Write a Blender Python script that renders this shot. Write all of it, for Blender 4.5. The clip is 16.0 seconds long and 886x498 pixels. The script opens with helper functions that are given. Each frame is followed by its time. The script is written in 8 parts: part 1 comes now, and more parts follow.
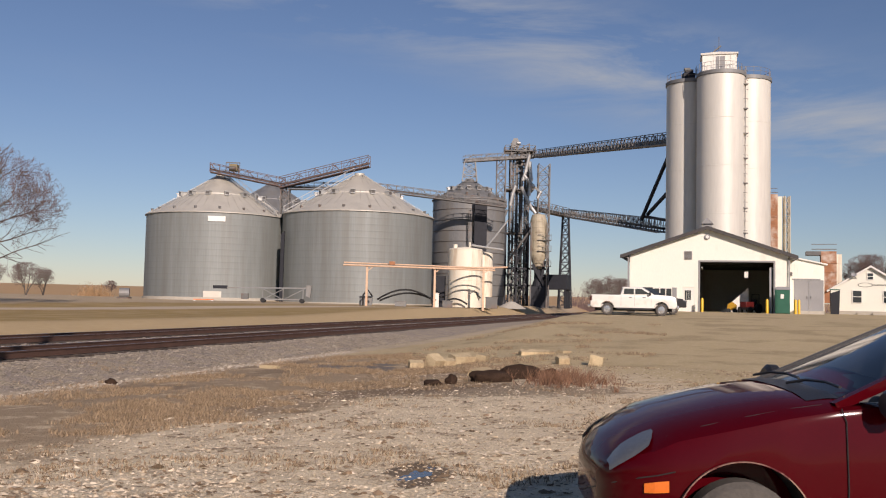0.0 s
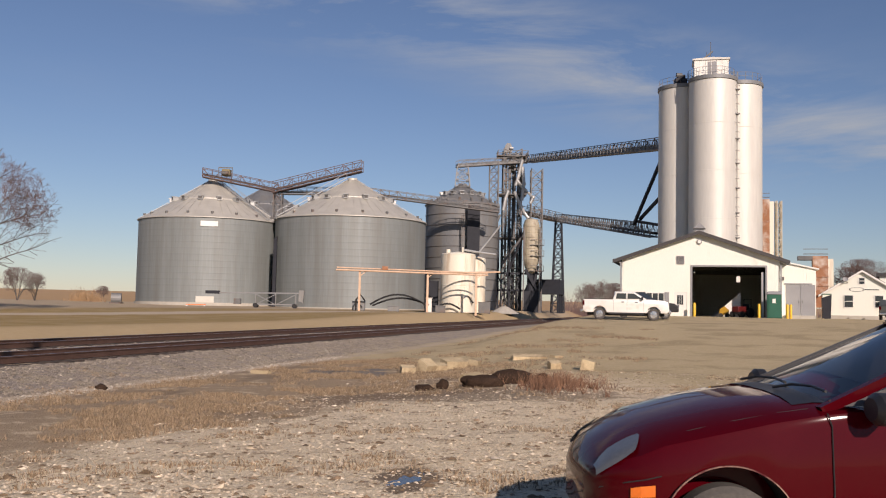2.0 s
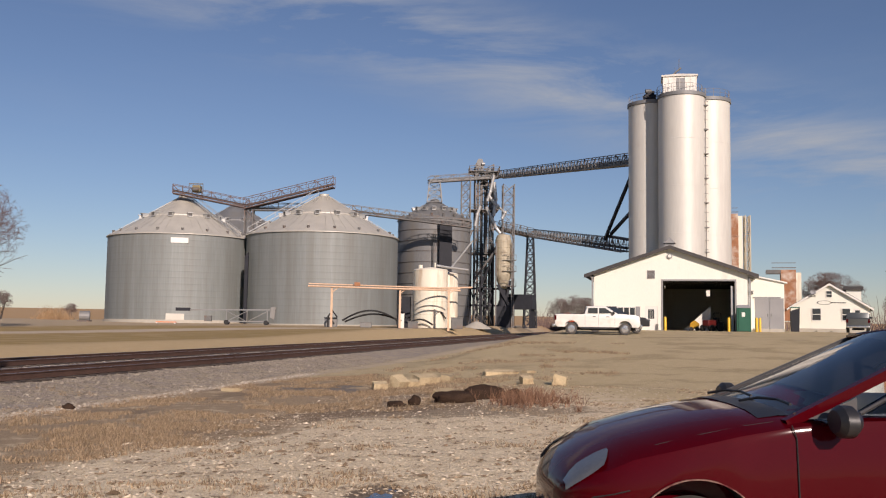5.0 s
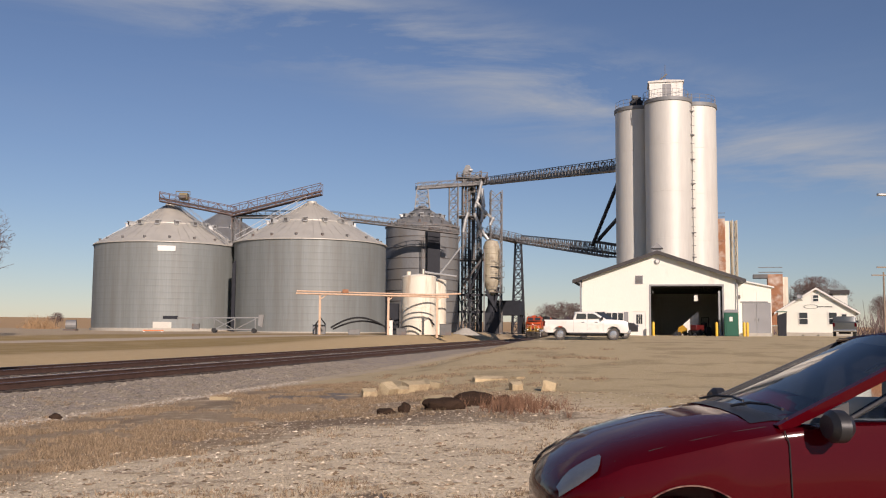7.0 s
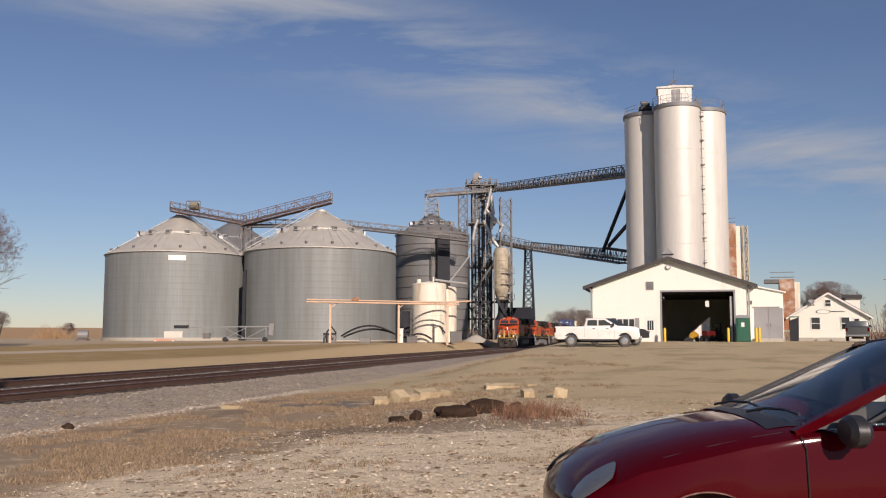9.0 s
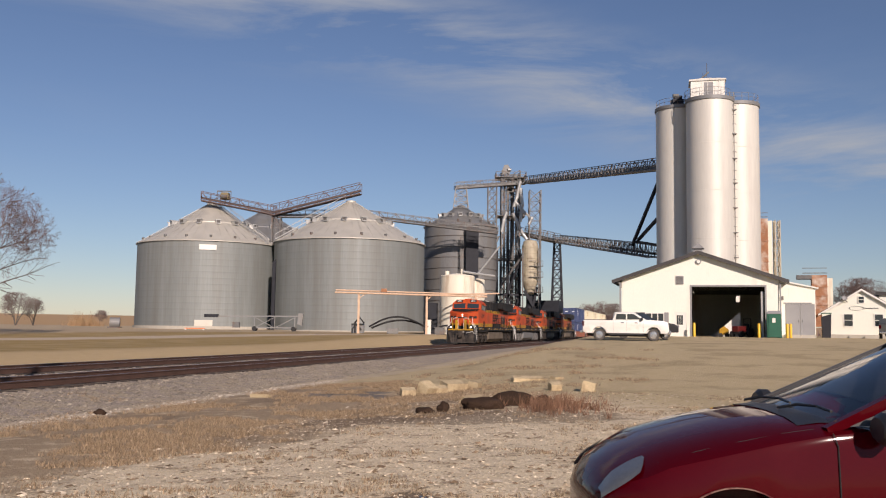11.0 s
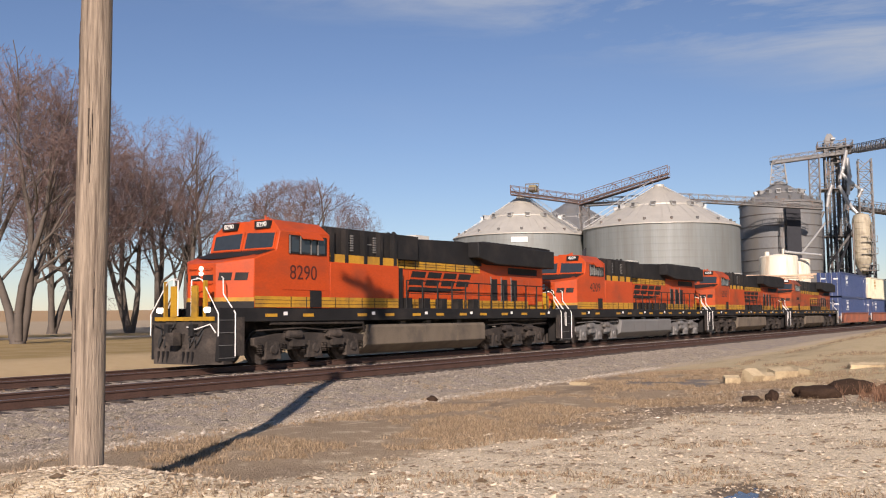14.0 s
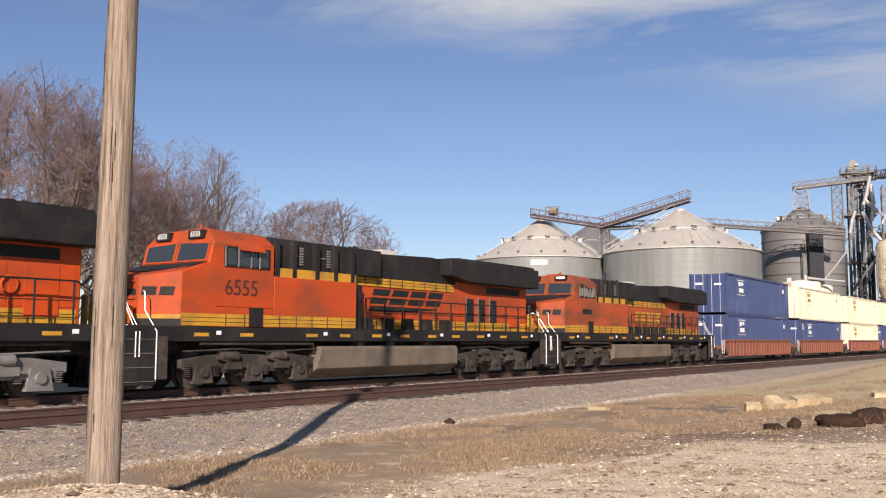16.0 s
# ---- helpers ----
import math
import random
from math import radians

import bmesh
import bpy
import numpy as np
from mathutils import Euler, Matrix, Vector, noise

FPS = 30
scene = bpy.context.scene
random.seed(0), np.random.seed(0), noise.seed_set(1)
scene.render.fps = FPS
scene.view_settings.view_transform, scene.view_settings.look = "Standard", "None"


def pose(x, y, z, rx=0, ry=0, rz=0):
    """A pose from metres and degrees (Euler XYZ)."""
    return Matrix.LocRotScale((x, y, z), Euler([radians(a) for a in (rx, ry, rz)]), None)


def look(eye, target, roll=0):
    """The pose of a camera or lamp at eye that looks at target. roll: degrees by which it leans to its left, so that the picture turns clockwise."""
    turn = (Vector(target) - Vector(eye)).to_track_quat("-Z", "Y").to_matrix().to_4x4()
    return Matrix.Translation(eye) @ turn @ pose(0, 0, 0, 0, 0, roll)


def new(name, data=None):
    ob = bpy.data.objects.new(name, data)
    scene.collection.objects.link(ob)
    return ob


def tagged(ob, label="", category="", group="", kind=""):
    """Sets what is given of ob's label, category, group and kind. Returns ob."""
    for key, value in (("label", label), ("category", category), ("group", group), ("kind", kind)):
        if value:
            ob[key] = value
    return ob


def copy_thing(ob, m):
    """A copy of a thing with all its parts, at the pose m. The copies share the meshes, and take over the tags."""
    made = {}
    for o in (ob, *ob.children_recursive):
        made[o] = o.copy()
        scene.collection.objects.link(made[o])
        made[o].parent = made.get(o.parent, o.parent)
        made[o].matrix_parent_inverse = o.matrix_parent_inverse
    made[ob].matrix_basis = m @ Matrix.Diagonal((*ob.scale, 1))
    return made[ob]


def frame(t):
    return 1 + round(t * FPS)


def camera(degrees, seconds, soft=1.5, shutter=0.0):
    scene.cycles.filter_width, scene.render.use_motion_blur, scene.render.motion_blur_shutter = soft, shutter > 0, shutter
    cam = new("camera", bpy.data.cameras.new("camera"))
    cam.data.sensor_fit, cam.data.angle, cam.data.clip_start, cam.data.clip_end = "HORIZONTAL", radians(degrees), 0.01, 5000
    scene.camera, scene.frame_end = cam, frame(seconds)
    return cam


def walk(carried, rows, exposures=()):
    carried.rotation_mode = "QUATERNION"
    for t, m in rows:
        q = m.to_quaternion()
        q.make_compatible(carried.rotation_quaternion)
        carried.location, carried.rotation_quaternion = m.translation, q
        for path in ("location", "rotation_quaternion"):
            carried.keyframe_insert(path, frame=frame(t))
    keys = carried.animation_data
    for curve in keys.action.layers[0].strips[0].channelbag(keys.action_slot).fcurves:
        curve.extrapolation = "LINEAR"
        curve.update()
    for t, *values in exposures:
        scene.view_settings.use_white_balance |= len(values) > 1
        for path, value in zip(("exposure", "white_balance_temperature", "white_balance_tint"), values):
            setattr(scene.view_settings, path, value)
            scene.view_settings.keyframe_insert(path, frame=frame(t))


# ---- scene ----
cam = camera(51.47, 16.0, soft=1.15)
walk(cam, [
    (0, pose(-0.024, -0.011, 1.594, 93.331, -1.275, -0.005)),
    (0.5, pose(0.001, -0.007, 1.595, 93.524, -1.195, -0.249)),
    (1, pose(0.005, -0.013, 1.593, 93.502, -1.274, -0.364)),
    (1.5, pose(0.008, -0.006, 1.592, 93.363, -1.410, -0.344)),
    (2, pose(0.015, -0.008, 1.593, 93.646, -1.220, -0.430)),
    (2.5, pose(0.015, -0.014, 1.594, 94.028, -1.441, -0.298)),
    (3, pose(0.020, -0.029, 1.598, 94.224, -1.379, -0.450)),
    (3.5, pose(0.032, -0.033, 1.594, 94.449, -1.127, -0.736)),
    (4, pose(0.036, -0.038, 1.596, 94.379, -0.943, -1.305)),
    (6.5, pose(0.019, -0.021, 1.602, 95.123, -0.647, -2.644)),
    (7, pose(0.013, -0.019, 1.604, 95.054, -0.435, -2.848)),
    (7.5, pose(0.014, -0.013, 1.601, 95.117, -0.170, -3.028)),
    (8, pose(0.003, -0.005, 1.602, 95.417, -0.429, -2.865)),
    (8.5, pose(-0.000, 0.005, 1.603, 95.530, -0.734, -2.464)),
    (9, pose(0.000, 0.000, 1.600, 95.520, -0.050, -2.200)),
    (11.5, pose(-0.006, 0.009, 1.595, 94.729, -1.114, 0.511)),
    (12, pose(-0.021, -0.009, 1.600, 94.415, -1.043, 2.302)),
    (12.5, pose(-0.050, 0.006, 1.598, 94.144, -0.838, 6.037)),
    (13, pose(-0.074, 0.046, 1.591, 93.980, -1.648, 11.928)),
    (13.5, pose(-0.064, -0.048, 1.598, 93.883, -0.529, 16.233)),
    (14, pose(-0.062, -0.076, 1.604, 94.215, 0.538, 18.768)),
    (14.5, pose(-0.072, -0.071, 1.609, 94.649, 0.435, 19.877)),
    (15, pose(-0.069, -0.065, 1.611, 95.165, -0.121, 20.503)),
    (15.5, pose(-0.064, -0.065, 1.612, 95.493, 0.271, 19.810)),
    (16, pose(-0.071, -0.042, 1.603, 95.589, -0.225, 19.921)),
], exposures=[(0, -0.1, 6900, 24), (9, -0.1, 6900, 24), (12, -0.08, 6900, 24), (13, 0.0, 6900, 24), (14, 0.28, 6900, 23), (16, 0.42, 6900, 23)])

# ---- light ----
SUN_AZ, SUN_EL = 163.0, 25.0          # degrees clockwise from +y, degrees over the horizon
world = bpy.data.worlds.new("world")
scene.world = world
world.use_nodes = True
wn, wl = world.node_tree.nodes, world.node_tree.links
wn.clear()
w_out, w_bg = wn.new("ShaderNodeOutputWorld"), wn.new("ShaderNodeBackground")
sky = wn.new("ShaderNodeTexSky")
sky.sky_type, sky.sun_disc = "NISHITA", False
sky.sun_elevation, sky.sun_rotation = radians(SUN_EL), radians(SUN_AZ)
sky.altitude, sky.air_density, sky.dust_density, sky.ozone_density = 200, 1.0, 0.1, 4.5
w_tc, w_map = wn.new("ShaderNodeTexCoord"), wn.new("ShaderNodeMapping")
w_map.inputs["Rotation"].default_value = (radians(6), radians(14), radians(-20))
w_map.inputs["Scale"].default_value = (2.2, 2.2, 11.0)
w_noise = wn.new("ShaderNodeTexNoise")
w_noise.inputs["Scale"].default_value, w_noise.inputs["Detail"].default_value = 1.6, 7.0
w_noise.inputs["Roughness"].default_value, w_noise.inputs["Distortion"].default_value = 0.62, 0.5
w_big = wn.new("ShaderNodeTexNoise")
w_big.inputs["Scale"].default_value, w_big.inputs["Detail"].default_value = 2.3, 2.0
w_r1, w_r2 = wn.new("ShaderNodeMapRange"), wn.new("ShaderNodeMapRange")
for n_, a_, b_ in ((w_r1, 0.45, 0.74), (w_r2, 0.40, 0.66)):
    n_.inputs["From Min"].default_value, n_.inputs["From Max"].default_value = a_, b_
w_mul, w_mul2, w_mix = wn.new("ShaderNodeMath"), wn.new("ShaderNodeMath"), wn.new("ShaderNodeMix")
w_mul.operation = w_mul2.operation = "MULTIPLY"
w_mul2.inputs[1].default_value = 1.0
w_mix.data_type = "RGBA"
w_mix.inputs["B"].default_value = (5.1, 5.95, 6.4, 1)
wl.new(w_tc.outputs["Generated"], w_map.inputs["Vector"])
wl.new(w_map.outputs["Vector"], w_noise.inputs["Vector"])
wl.new(w_tc.outputs["Generated"], w_big.inputs["Vector"])
wl.new(w_noise.outputs["Fac"], w_r1.inputs["Value"])
wl.new(w_big.outputs["Fac"], w_r2.inputs["Value"])
wl.new(w_r1.outputs["Result"], w_mul.inputs[0])
wl.new(w_r2.outputs["Result"], w_mul.inputs[1])
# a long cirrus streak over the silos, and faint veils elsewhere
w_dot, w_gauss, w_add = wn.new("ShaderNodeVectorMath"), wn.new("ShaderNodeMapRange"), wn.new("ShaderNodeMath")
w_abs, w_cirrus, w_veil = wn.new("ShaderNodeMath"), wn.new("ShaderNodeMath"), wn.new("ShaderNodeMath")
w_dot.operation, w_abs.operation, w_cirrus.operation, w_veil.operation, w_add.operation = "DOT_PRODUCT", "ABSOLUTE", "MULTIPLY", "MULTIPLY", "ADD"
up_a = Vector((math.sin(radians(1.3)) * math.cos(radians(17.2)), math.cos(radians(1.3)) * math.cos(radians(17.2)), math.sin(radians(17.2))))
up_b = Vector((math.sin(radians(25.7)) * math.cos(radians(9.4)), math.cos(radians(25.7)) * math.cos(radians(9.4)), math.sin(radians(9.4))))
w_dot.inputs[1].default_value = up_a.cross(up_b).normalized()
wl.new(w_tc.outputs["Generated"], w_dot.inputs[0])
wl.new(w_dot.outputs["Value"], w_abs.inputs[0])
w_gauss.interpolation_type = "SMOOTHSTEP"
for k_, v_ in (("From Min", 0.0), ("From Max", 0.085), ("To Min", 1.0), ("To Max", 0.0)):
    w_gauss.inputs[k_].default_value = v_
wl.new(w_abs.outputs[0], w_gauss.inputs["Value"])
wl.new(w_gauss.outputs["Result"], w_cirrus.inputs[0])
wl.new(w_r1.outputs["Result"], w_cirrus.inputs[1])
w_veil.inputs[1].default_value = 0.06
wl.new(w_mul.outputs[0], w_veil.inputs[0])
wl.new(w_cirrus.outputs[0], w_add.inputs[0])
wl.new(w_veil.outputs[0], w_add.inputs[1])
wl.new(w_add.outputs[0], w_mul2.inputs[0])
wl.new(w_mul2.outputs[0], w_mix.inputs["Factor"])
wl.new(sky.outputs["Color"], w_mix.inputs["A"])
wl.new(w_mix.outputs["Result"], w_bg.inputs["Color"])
wl.new(w_bg.outputs["Background"], w_out.inputs["Surface"])
w_bg.inputs["Strength"].default_value = 0.077
sun = new("sun", bpy.data.lights.new("sun", "SUN"))
sun.data.energy, sun.data.angle, sun.data.color = 5.0, radians(0.55), (1.0, 0.93, 0.82)
sa, se = radians(SUN_AZ), radians(SUN_EL)
sun_dir = Vector((math.sin(sa) * math.cos(se), math.cos(sa) * math.cos(se), math.sin(se)))
sun.matrix_world = look(sun_dir * 300, (0, 0, 0))

# ---- helpers of this scene ----
class Shape:
    """Collects vertices and faces for one mesh."""

    def __init__(self):
        self.v, self.f, self.m, self.mat = [], [], [], 0

    def add(self, verts, faces):
        k = len(self.v)
        self.v += [tuple(p) for p in verts]
        self.f += [tuple(i + k for i in f) for f in faces]
        self.m += [self.mat] * len(faces)
        return self

    def box(self, x0, x1, y0, y1, z0, z1, m=None):
        p = [Vector((x, y, z)) for z in (z0, z1) for y in (y0, y1) for x in (x0, x1)]
        if m is not None:
            p = [m @ q for q in p]
        return self.add(p, [(0, 2, 3, 1), (4, 5, 7, 6), (0, 1, 5, 4), (2, 6, 7, 3), (0, 4, 6, 2), (1, 3, 7, 5)])

    def beam(self, a, b, w, h=None):
        """A square bar from a to b."""
        a, b = Vector(a), Vector(b)
        h = w if h is None else h
        d = (b - a).normalized()
        up = Vector((0, 0, 1)) if abs(d.z) < 0.95 else Vector((0, 1, 0))
        s = d.cross(up).normalized() * (w / 2)
        u = s.cross(d).normalized() * (h / 2)
        p = [e + i * s + j * u for e in (a, b) for i, j in ((-1, -1), (1, -1), (1, 1), (-1, 1))]
        return self.add(p, [(3, 2, 1, 0), (4, 5, 6, 7), (0, 1, 5, 4), (1, 2, 6, 5), (2, 3, 7, 6), (3, 0, 4, 7)])

    def rod(self, a, b, r0, r1=None, n=8, caps=True):
        a, b = Vector(a), Vector(b)
        r1 = r0 if r1 is None else r1
        d = (b - a).normalized()
        up = Vector((0, 0, 1)) if abs(d.z) < 0.95 else Vector((0, 1, 0))
        s = d.cross(up).normalized()
        u = s.cross(d)
        p = []
        for e, r in ((a, r0), (b, r1)):
            p += [e + r * (math.cos(2 * math.pi * i / n) * s + math.sin(2 * math.pi * i / n) * u) for i in range(n)]
        f = [(i, (i + 1) % n, n + (i + 1) % n, n + i) for i in range(n)]
        if caps:
            f += [tuple(range(n - 1, -1, -1)), tuple(range(n, 2 * n))]
        return self.add(p, f)

    def path(self, pts, r, n=7):
        pts = [Vector(p) for p in pts]
        rings = []
        for i, p in enumerate(pts):
            d = (pts[min(i + 1, len(pts) - 1)] - pts[max(i - 1, 0)]).normalized()
            up = Vector((0.13, 0.09, 1)) if abs(d.z) < 0.9 else Vector((0.1, 1, 0.07))
            s = d.cross(up).normalized()
            u = s.cross(d)
            rings.append([p + r * (math.cos(2 * math.pi * k / n) * s + math.sin(2 * math.pi * k / n) * u) for k in range(n)])
        return self.loft(rings)

    def lathe(self, prof, n=48, c=(0, 0, 0), a0=0.0, a1=360.0):
        """Turns (radius, height) pairs round the z axis."""
        full = abs(a1 - a0) >= 360
        k = n if full else n + 1
        p = []
        for r, z in prof:
            for i in range(k):
                a = radians(a0 + (a1 - a0) * i / n)
                p.append((c[0] + r * math.cos(a), c[1] + r * math.sin(a), c[2] + z))
        f = []
        for j in range(len(prof) - 1):
            for i in range(n):
                i2 = (i + 1) % k
                f.append((j * k + i, j * k + i2, (j + 1) * k + i2, (j + 1) * k + i))
        return self.add(p, f)

    def prism(self, poly, y0, y1, m=None):
        """An outline in (x, z), pulled from y0 to y1."""
        n = len(poly)
        p = [Vector((x, y, z)) for y in (y0, y1) for x, z in poly]
        if m is not None:
            p = [m @ q for q in p]
        return self.add(p, [tuple(range(n)), tuple(range(2 * n - 1, n - 1, -1))] +
                        [(i, n + i, n + (i + 1) % n, (i + 1) % n) for i in range(n)])

    def slab(self, poly, z0, z1, m=None):
        """An outline in (x, y), pulled from z0 to z1."""
        n = len(poly)
        p = [Vector((x, y, z)) for z in (z0, z1) for x, y in poly]
        if m is not None:
            p = [m @ q for q in p]
        return self.add(p, [tuple(range(n - 1, -1, -1)), tuple(range(n, 2 * n))] +
                        [(i, (i + 1) % n, n + (i + 1) % n, n + i) for i in range(n)])

    def loft(self, rings, closed=True, caps=True):
        n = len(rings[0])
        p = [q for r in rings for q in r]
        f = []
        for j in range(len(rings) - 1):
            for i in range(n if closed else n - 1):
                i2 = (i + 1) % n
                f.append((j * n + i, j * n + i2, (j + 1) * n + i2, (j + 1) * n + i))
        if caps:
            f += [tuple(range(n - 1, -1, -1)), tuple(range((len(rings) - 1) * n, len(rings) * n))]
        return self.add(p, f)

    def mesh(self, name, mats, smooth=False):
        me = bpy.data.meshes.new(name)
        me.from_pydata(self.v, [], self.f)
        for m in (mats if isinstance(mats, (list, tuple)) else [mats]):
            me.materials.append(m)
        if max(self.m, default=0) > 0:
            me.polygons.foreach_set("material_index", self.m)
        bm = bmesh.new()
        bm.from_mesh(me)
        bmesh.ops.recalc_face_normals(bm, faces=bm.faces[:])
        bm.to_mesh(me)
        bm.free()
        if smooth:
            me.shade_smooth()
            me.set_sharp_from_angle(angle=radians(38))
        me.update()
        return me


FINE = {"truss_side", "bracing", "spring", "siding_rib", "railing", "stripe_line", "louvre", "clapboard", "cage", "sign_bars", "roof_frame", "door_marking", "emblem", "nose_emblem", "roof_stairs", "guard_rail", "roof_antennas", "top_walkway", "grab_iron"}   # too small to pick apart


def part(name, shape, mats, parent=None, label="", smooth=False, bevel=0.0):
    ob = new(name, shape.mesh(name, mats, smooth or bevel > 0))
    if parent is not None:
        ob.parent = parent
    if bevel:
        b = ob.modifiers.new("bevel", "BEVEL")
        b.width, b.segments, b.limit_method, b.angle_limit = bevel, 2, "ANGLE", radians(40)
    if label:
        tagged(ob, label)
    if name in FINE:
        ob["kind"] = "stuff"
    return ob


def thing(name, label, category, m=None, group="", kind=""):
    ob = new(name)
    ob.empty_display_size = 0.2
    if m is not None:
        ob.matrix_basis = m
    return tagged(ob, label, category, group, kind)


# ---- materials ----
def mat(name, color, rough=0.6, metal=0.0, var=0.25, scale=3.0, fine=40.0, bump=0.15, dirt=None, dirt_amount=0.0,
        dirt_scale=1.2, stretch=(1, 1, 1), spec=0.5, coat=0.0, each=0.0):
    """Painted, mineral or metal surface: colour that varies at two scales, stains of a second colour and fine relief."""
    m = bpy.data.materials.new(name)
    m.use_nodes = True
    n, l = m.node_tree.nodes, m.node_tree.links
    b = n["Principled BSDF"]
    tc, mp = n.new("ShaderNodeTexCoord"), n.new("ShaderNodeMapping")
    mp.inputs["Scale"].default_value = stretch
    l.new(tc.outputs["Object"], mp.inputs["Vector"])
    big, small = n.new("ShaderNodeTexNoise"), n.new("ShaderNodeTexNoise")
    for t, s, d in ((big, scale, 5.0), (small, fine, 3.0)):
        t.inputs["Scale"].default_value, t.inputs["Detail"].default_value = s, d
        l.new(mp.outputs["Vector"], t.inputs["Vector"])
    add = n.new("ShaderNodeMath")
    add.operation = "ADD"
    l.new(big.outputs["Fac"], add.inputs[0])
    l.new(small.outputs["Fac"], add.inputs[1])
    ramp = n.new("ShaderNodeMapRange")
    ramp.inputs["From Min"].default_value, ramp.inputs["From Max"].default_value = 0.65, 1.35
    ramp.inputs["To Min"].default_value, ramp.inputs["To Max"].default_value = 1 - var, 1 + var
    l.new(add.outputs[0], ramp.inputs["Value"])
    hsv = n.new("ShaderNodeHueSaturation")
    hsv.inputs["Color"].default_value = (*color, 1)
    val = ramp.outputs["Result"]
    if each:
        info, mr, mm = n.new("ShaderNodeObjectInfo"), n.new("ShaderNodeMapRange"), n.new("ShaderNodeMath")
        mr.inputs["To Min"].default_value, mr.inputs["To Max"].default_value = 1 - each, 1 + each
        mm.operation = "MULTIPLY"
        l.new(info.outputs["Random"], mr.inputs["Value"])
        l.new(mr.outputs["Result"], mm.inputs[0])
        l.new(val, mm.inputs[1])
        val = mm.outputs[0]
    l.new(val, hsv.inputs["Value"])
    col = hsv.outputs["Color"]
    if dirt is not None:
        dn, dr, mx = n.new("ShaderNodeTexNoise"), n.new("ShaderNodeMapRange"), n.new("ShaderNodeMix")
        dn.inputs["Scale"].default_value, dn.inputs["Detail"].default_value = dirt_scale, 8.0
        dn.inputs["Roughness"].default_value = 0.65
        l.new(mp.outputs["Vector"], dn.inputs["Vector"])
        dr.inputs["From Min"].default_value, dr.inputs["From Max"].default_value = 0.62 - 0.3 * dirt_amount, 0.78 - 0.2 * dirt_amount
        l.new(dn.outputs["Fac"], dr.inputs["Value"])
        mx.data_type = "RGBA"
        mx.inputs["B"].default_value = (*dirt, 1)
        l.new(dr.outputs["Result"], mx.inputs["Factor"])
        l.new(col, mx.inputs["A"])
        col = mx.outputs["Result"]
    l.new(col, b.inputs["Base Color"])
    b.inputs["Roughness"].default_value, b.inputs["Metallic"].default_value = rough, metal
    b.inputs["Specular IOR Level"].default_value, b.inputs["Coat Weight"].default_value = spec, coat
    b.inputs["Coat Roughness"].default_value = 0.04
    if bump:
        bp = n.new("ShaderNodeBump")
        bp.inputs["Strength"].default_value, bp.inputs["Distance"].default_value = bump, 0.02
        l.new(add.outputs[0], bp.inputs["Height"])
        l.new(bp.outputs["Normal"], b.inputs["Normal"])
    return m


def glass_mat(name, tint, rough=0.03):
    m = bpy.data.materials.new(name)
    m.use_nodes = True
    b = m.node_tree.nodes["Principled BSDF"]
    b.inputs["Base Color"].default_value = (*tint, 1)
    b.inputs["Roughness"].default_value, b.inputs["Transmission Weight"].default_value, b.inputs["IOR"].default_value = rough, 1.0, 1.45
    return m


def glow(name, color, strength):
    m = bpy.data.materials.new(name)
    m.use_nodes = True
    b = m.node_tree.nodes["Principled BSDF"]
    b.inputs["Base Color"].default_value = (*color, 1)
    b.inputs["Emission Color"].default_value, b.inputs["Emission Strength"].default_value = (*color, 1), strength
    return m


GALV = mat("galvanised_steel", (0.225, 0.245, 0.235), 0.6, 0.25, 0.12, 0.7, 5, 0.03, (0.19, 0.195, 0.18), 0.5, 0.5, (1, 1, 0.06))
# base colour raised over the walls' so the roofs carry their sunlit brightness
GALV_ROOF = mat("sunlit_galvanised_roof", (0.52, 0.495, 0.43), 0.5, 0.25, 0.12, 0.5, 9, 0.05)
GALV_OLD = mat("weathered_galvanised", (0.20, 0.205, 0.205), 0.6, 0.25, 0.18, 0.4, 9, 0.05, (0.2, 0.19, 0.17), 0.5, 0.3, (1, 1, 0.2))
SILO = mat("silo_steel", (0.63, 0.61, 0.545), 0.5, 0.12, 0.06, 0.3, 6, 0.03, (0.5, 0.47, 0.42), 0.45, 0.3, (1, 1, 0.12))
STEEL = mat("structural_steel", (0.135, 0.135, 0.13), 0.6, 0.3, 0.25, 1.5, 20, 0.05, (0.16, 0.10, 0.07), 0.4, 0.8)
STEEL_BLUE = mat("dark_painted_steel", (0.022, 0.024, 0.03), 0.6, 0.1, 0.25, 1.5, 20, 0.05, spec=0.25)
STEEL_BROWN = mat("red_brown_truss_steel", (0.125, 0.082, 0.072), 0.75, 0.1, 0.3, 1.5, 20, 0.05, (0.16, 0.13, 0.12), 0.4, 0.8)
STEEL_LIGHT = mat("bright_spout_steel", (0.42, 0.425, 0.41), 0.4, 0.4, 0.12, 1.0, 12, 0.04)
RUST = mat("rusty_steel", (0.33, 0.15, 0.075), 0.85, 0.1, 0.3, 1.5, 25, 0.2, (0.62, 0.55, 0.47), 0.5, 0.6)
WHITE = mat("white_paint", (0.74, 0.72, 0.66), 0.5, 0.0, 0.05, 0.6, 14, 0.03, (0.62, 0.58, 0.5), 0.25, 0.5, (1, 1, 0.3))
TANKW = mat("tank_white_paint", (0.75, 0.705, 0.57), 0.5, 0.0, 0.06, 0.6, 14, 0.03, (0.5, 0.36, 0.24), 0.3, 0.8, (1, 1, 0.15))
ROOF_DARK = mat("dark_metal_roof", (0.055, 0.05, 0.048), 0.55, 0.2, 0.2, 1, 20, 0.05)
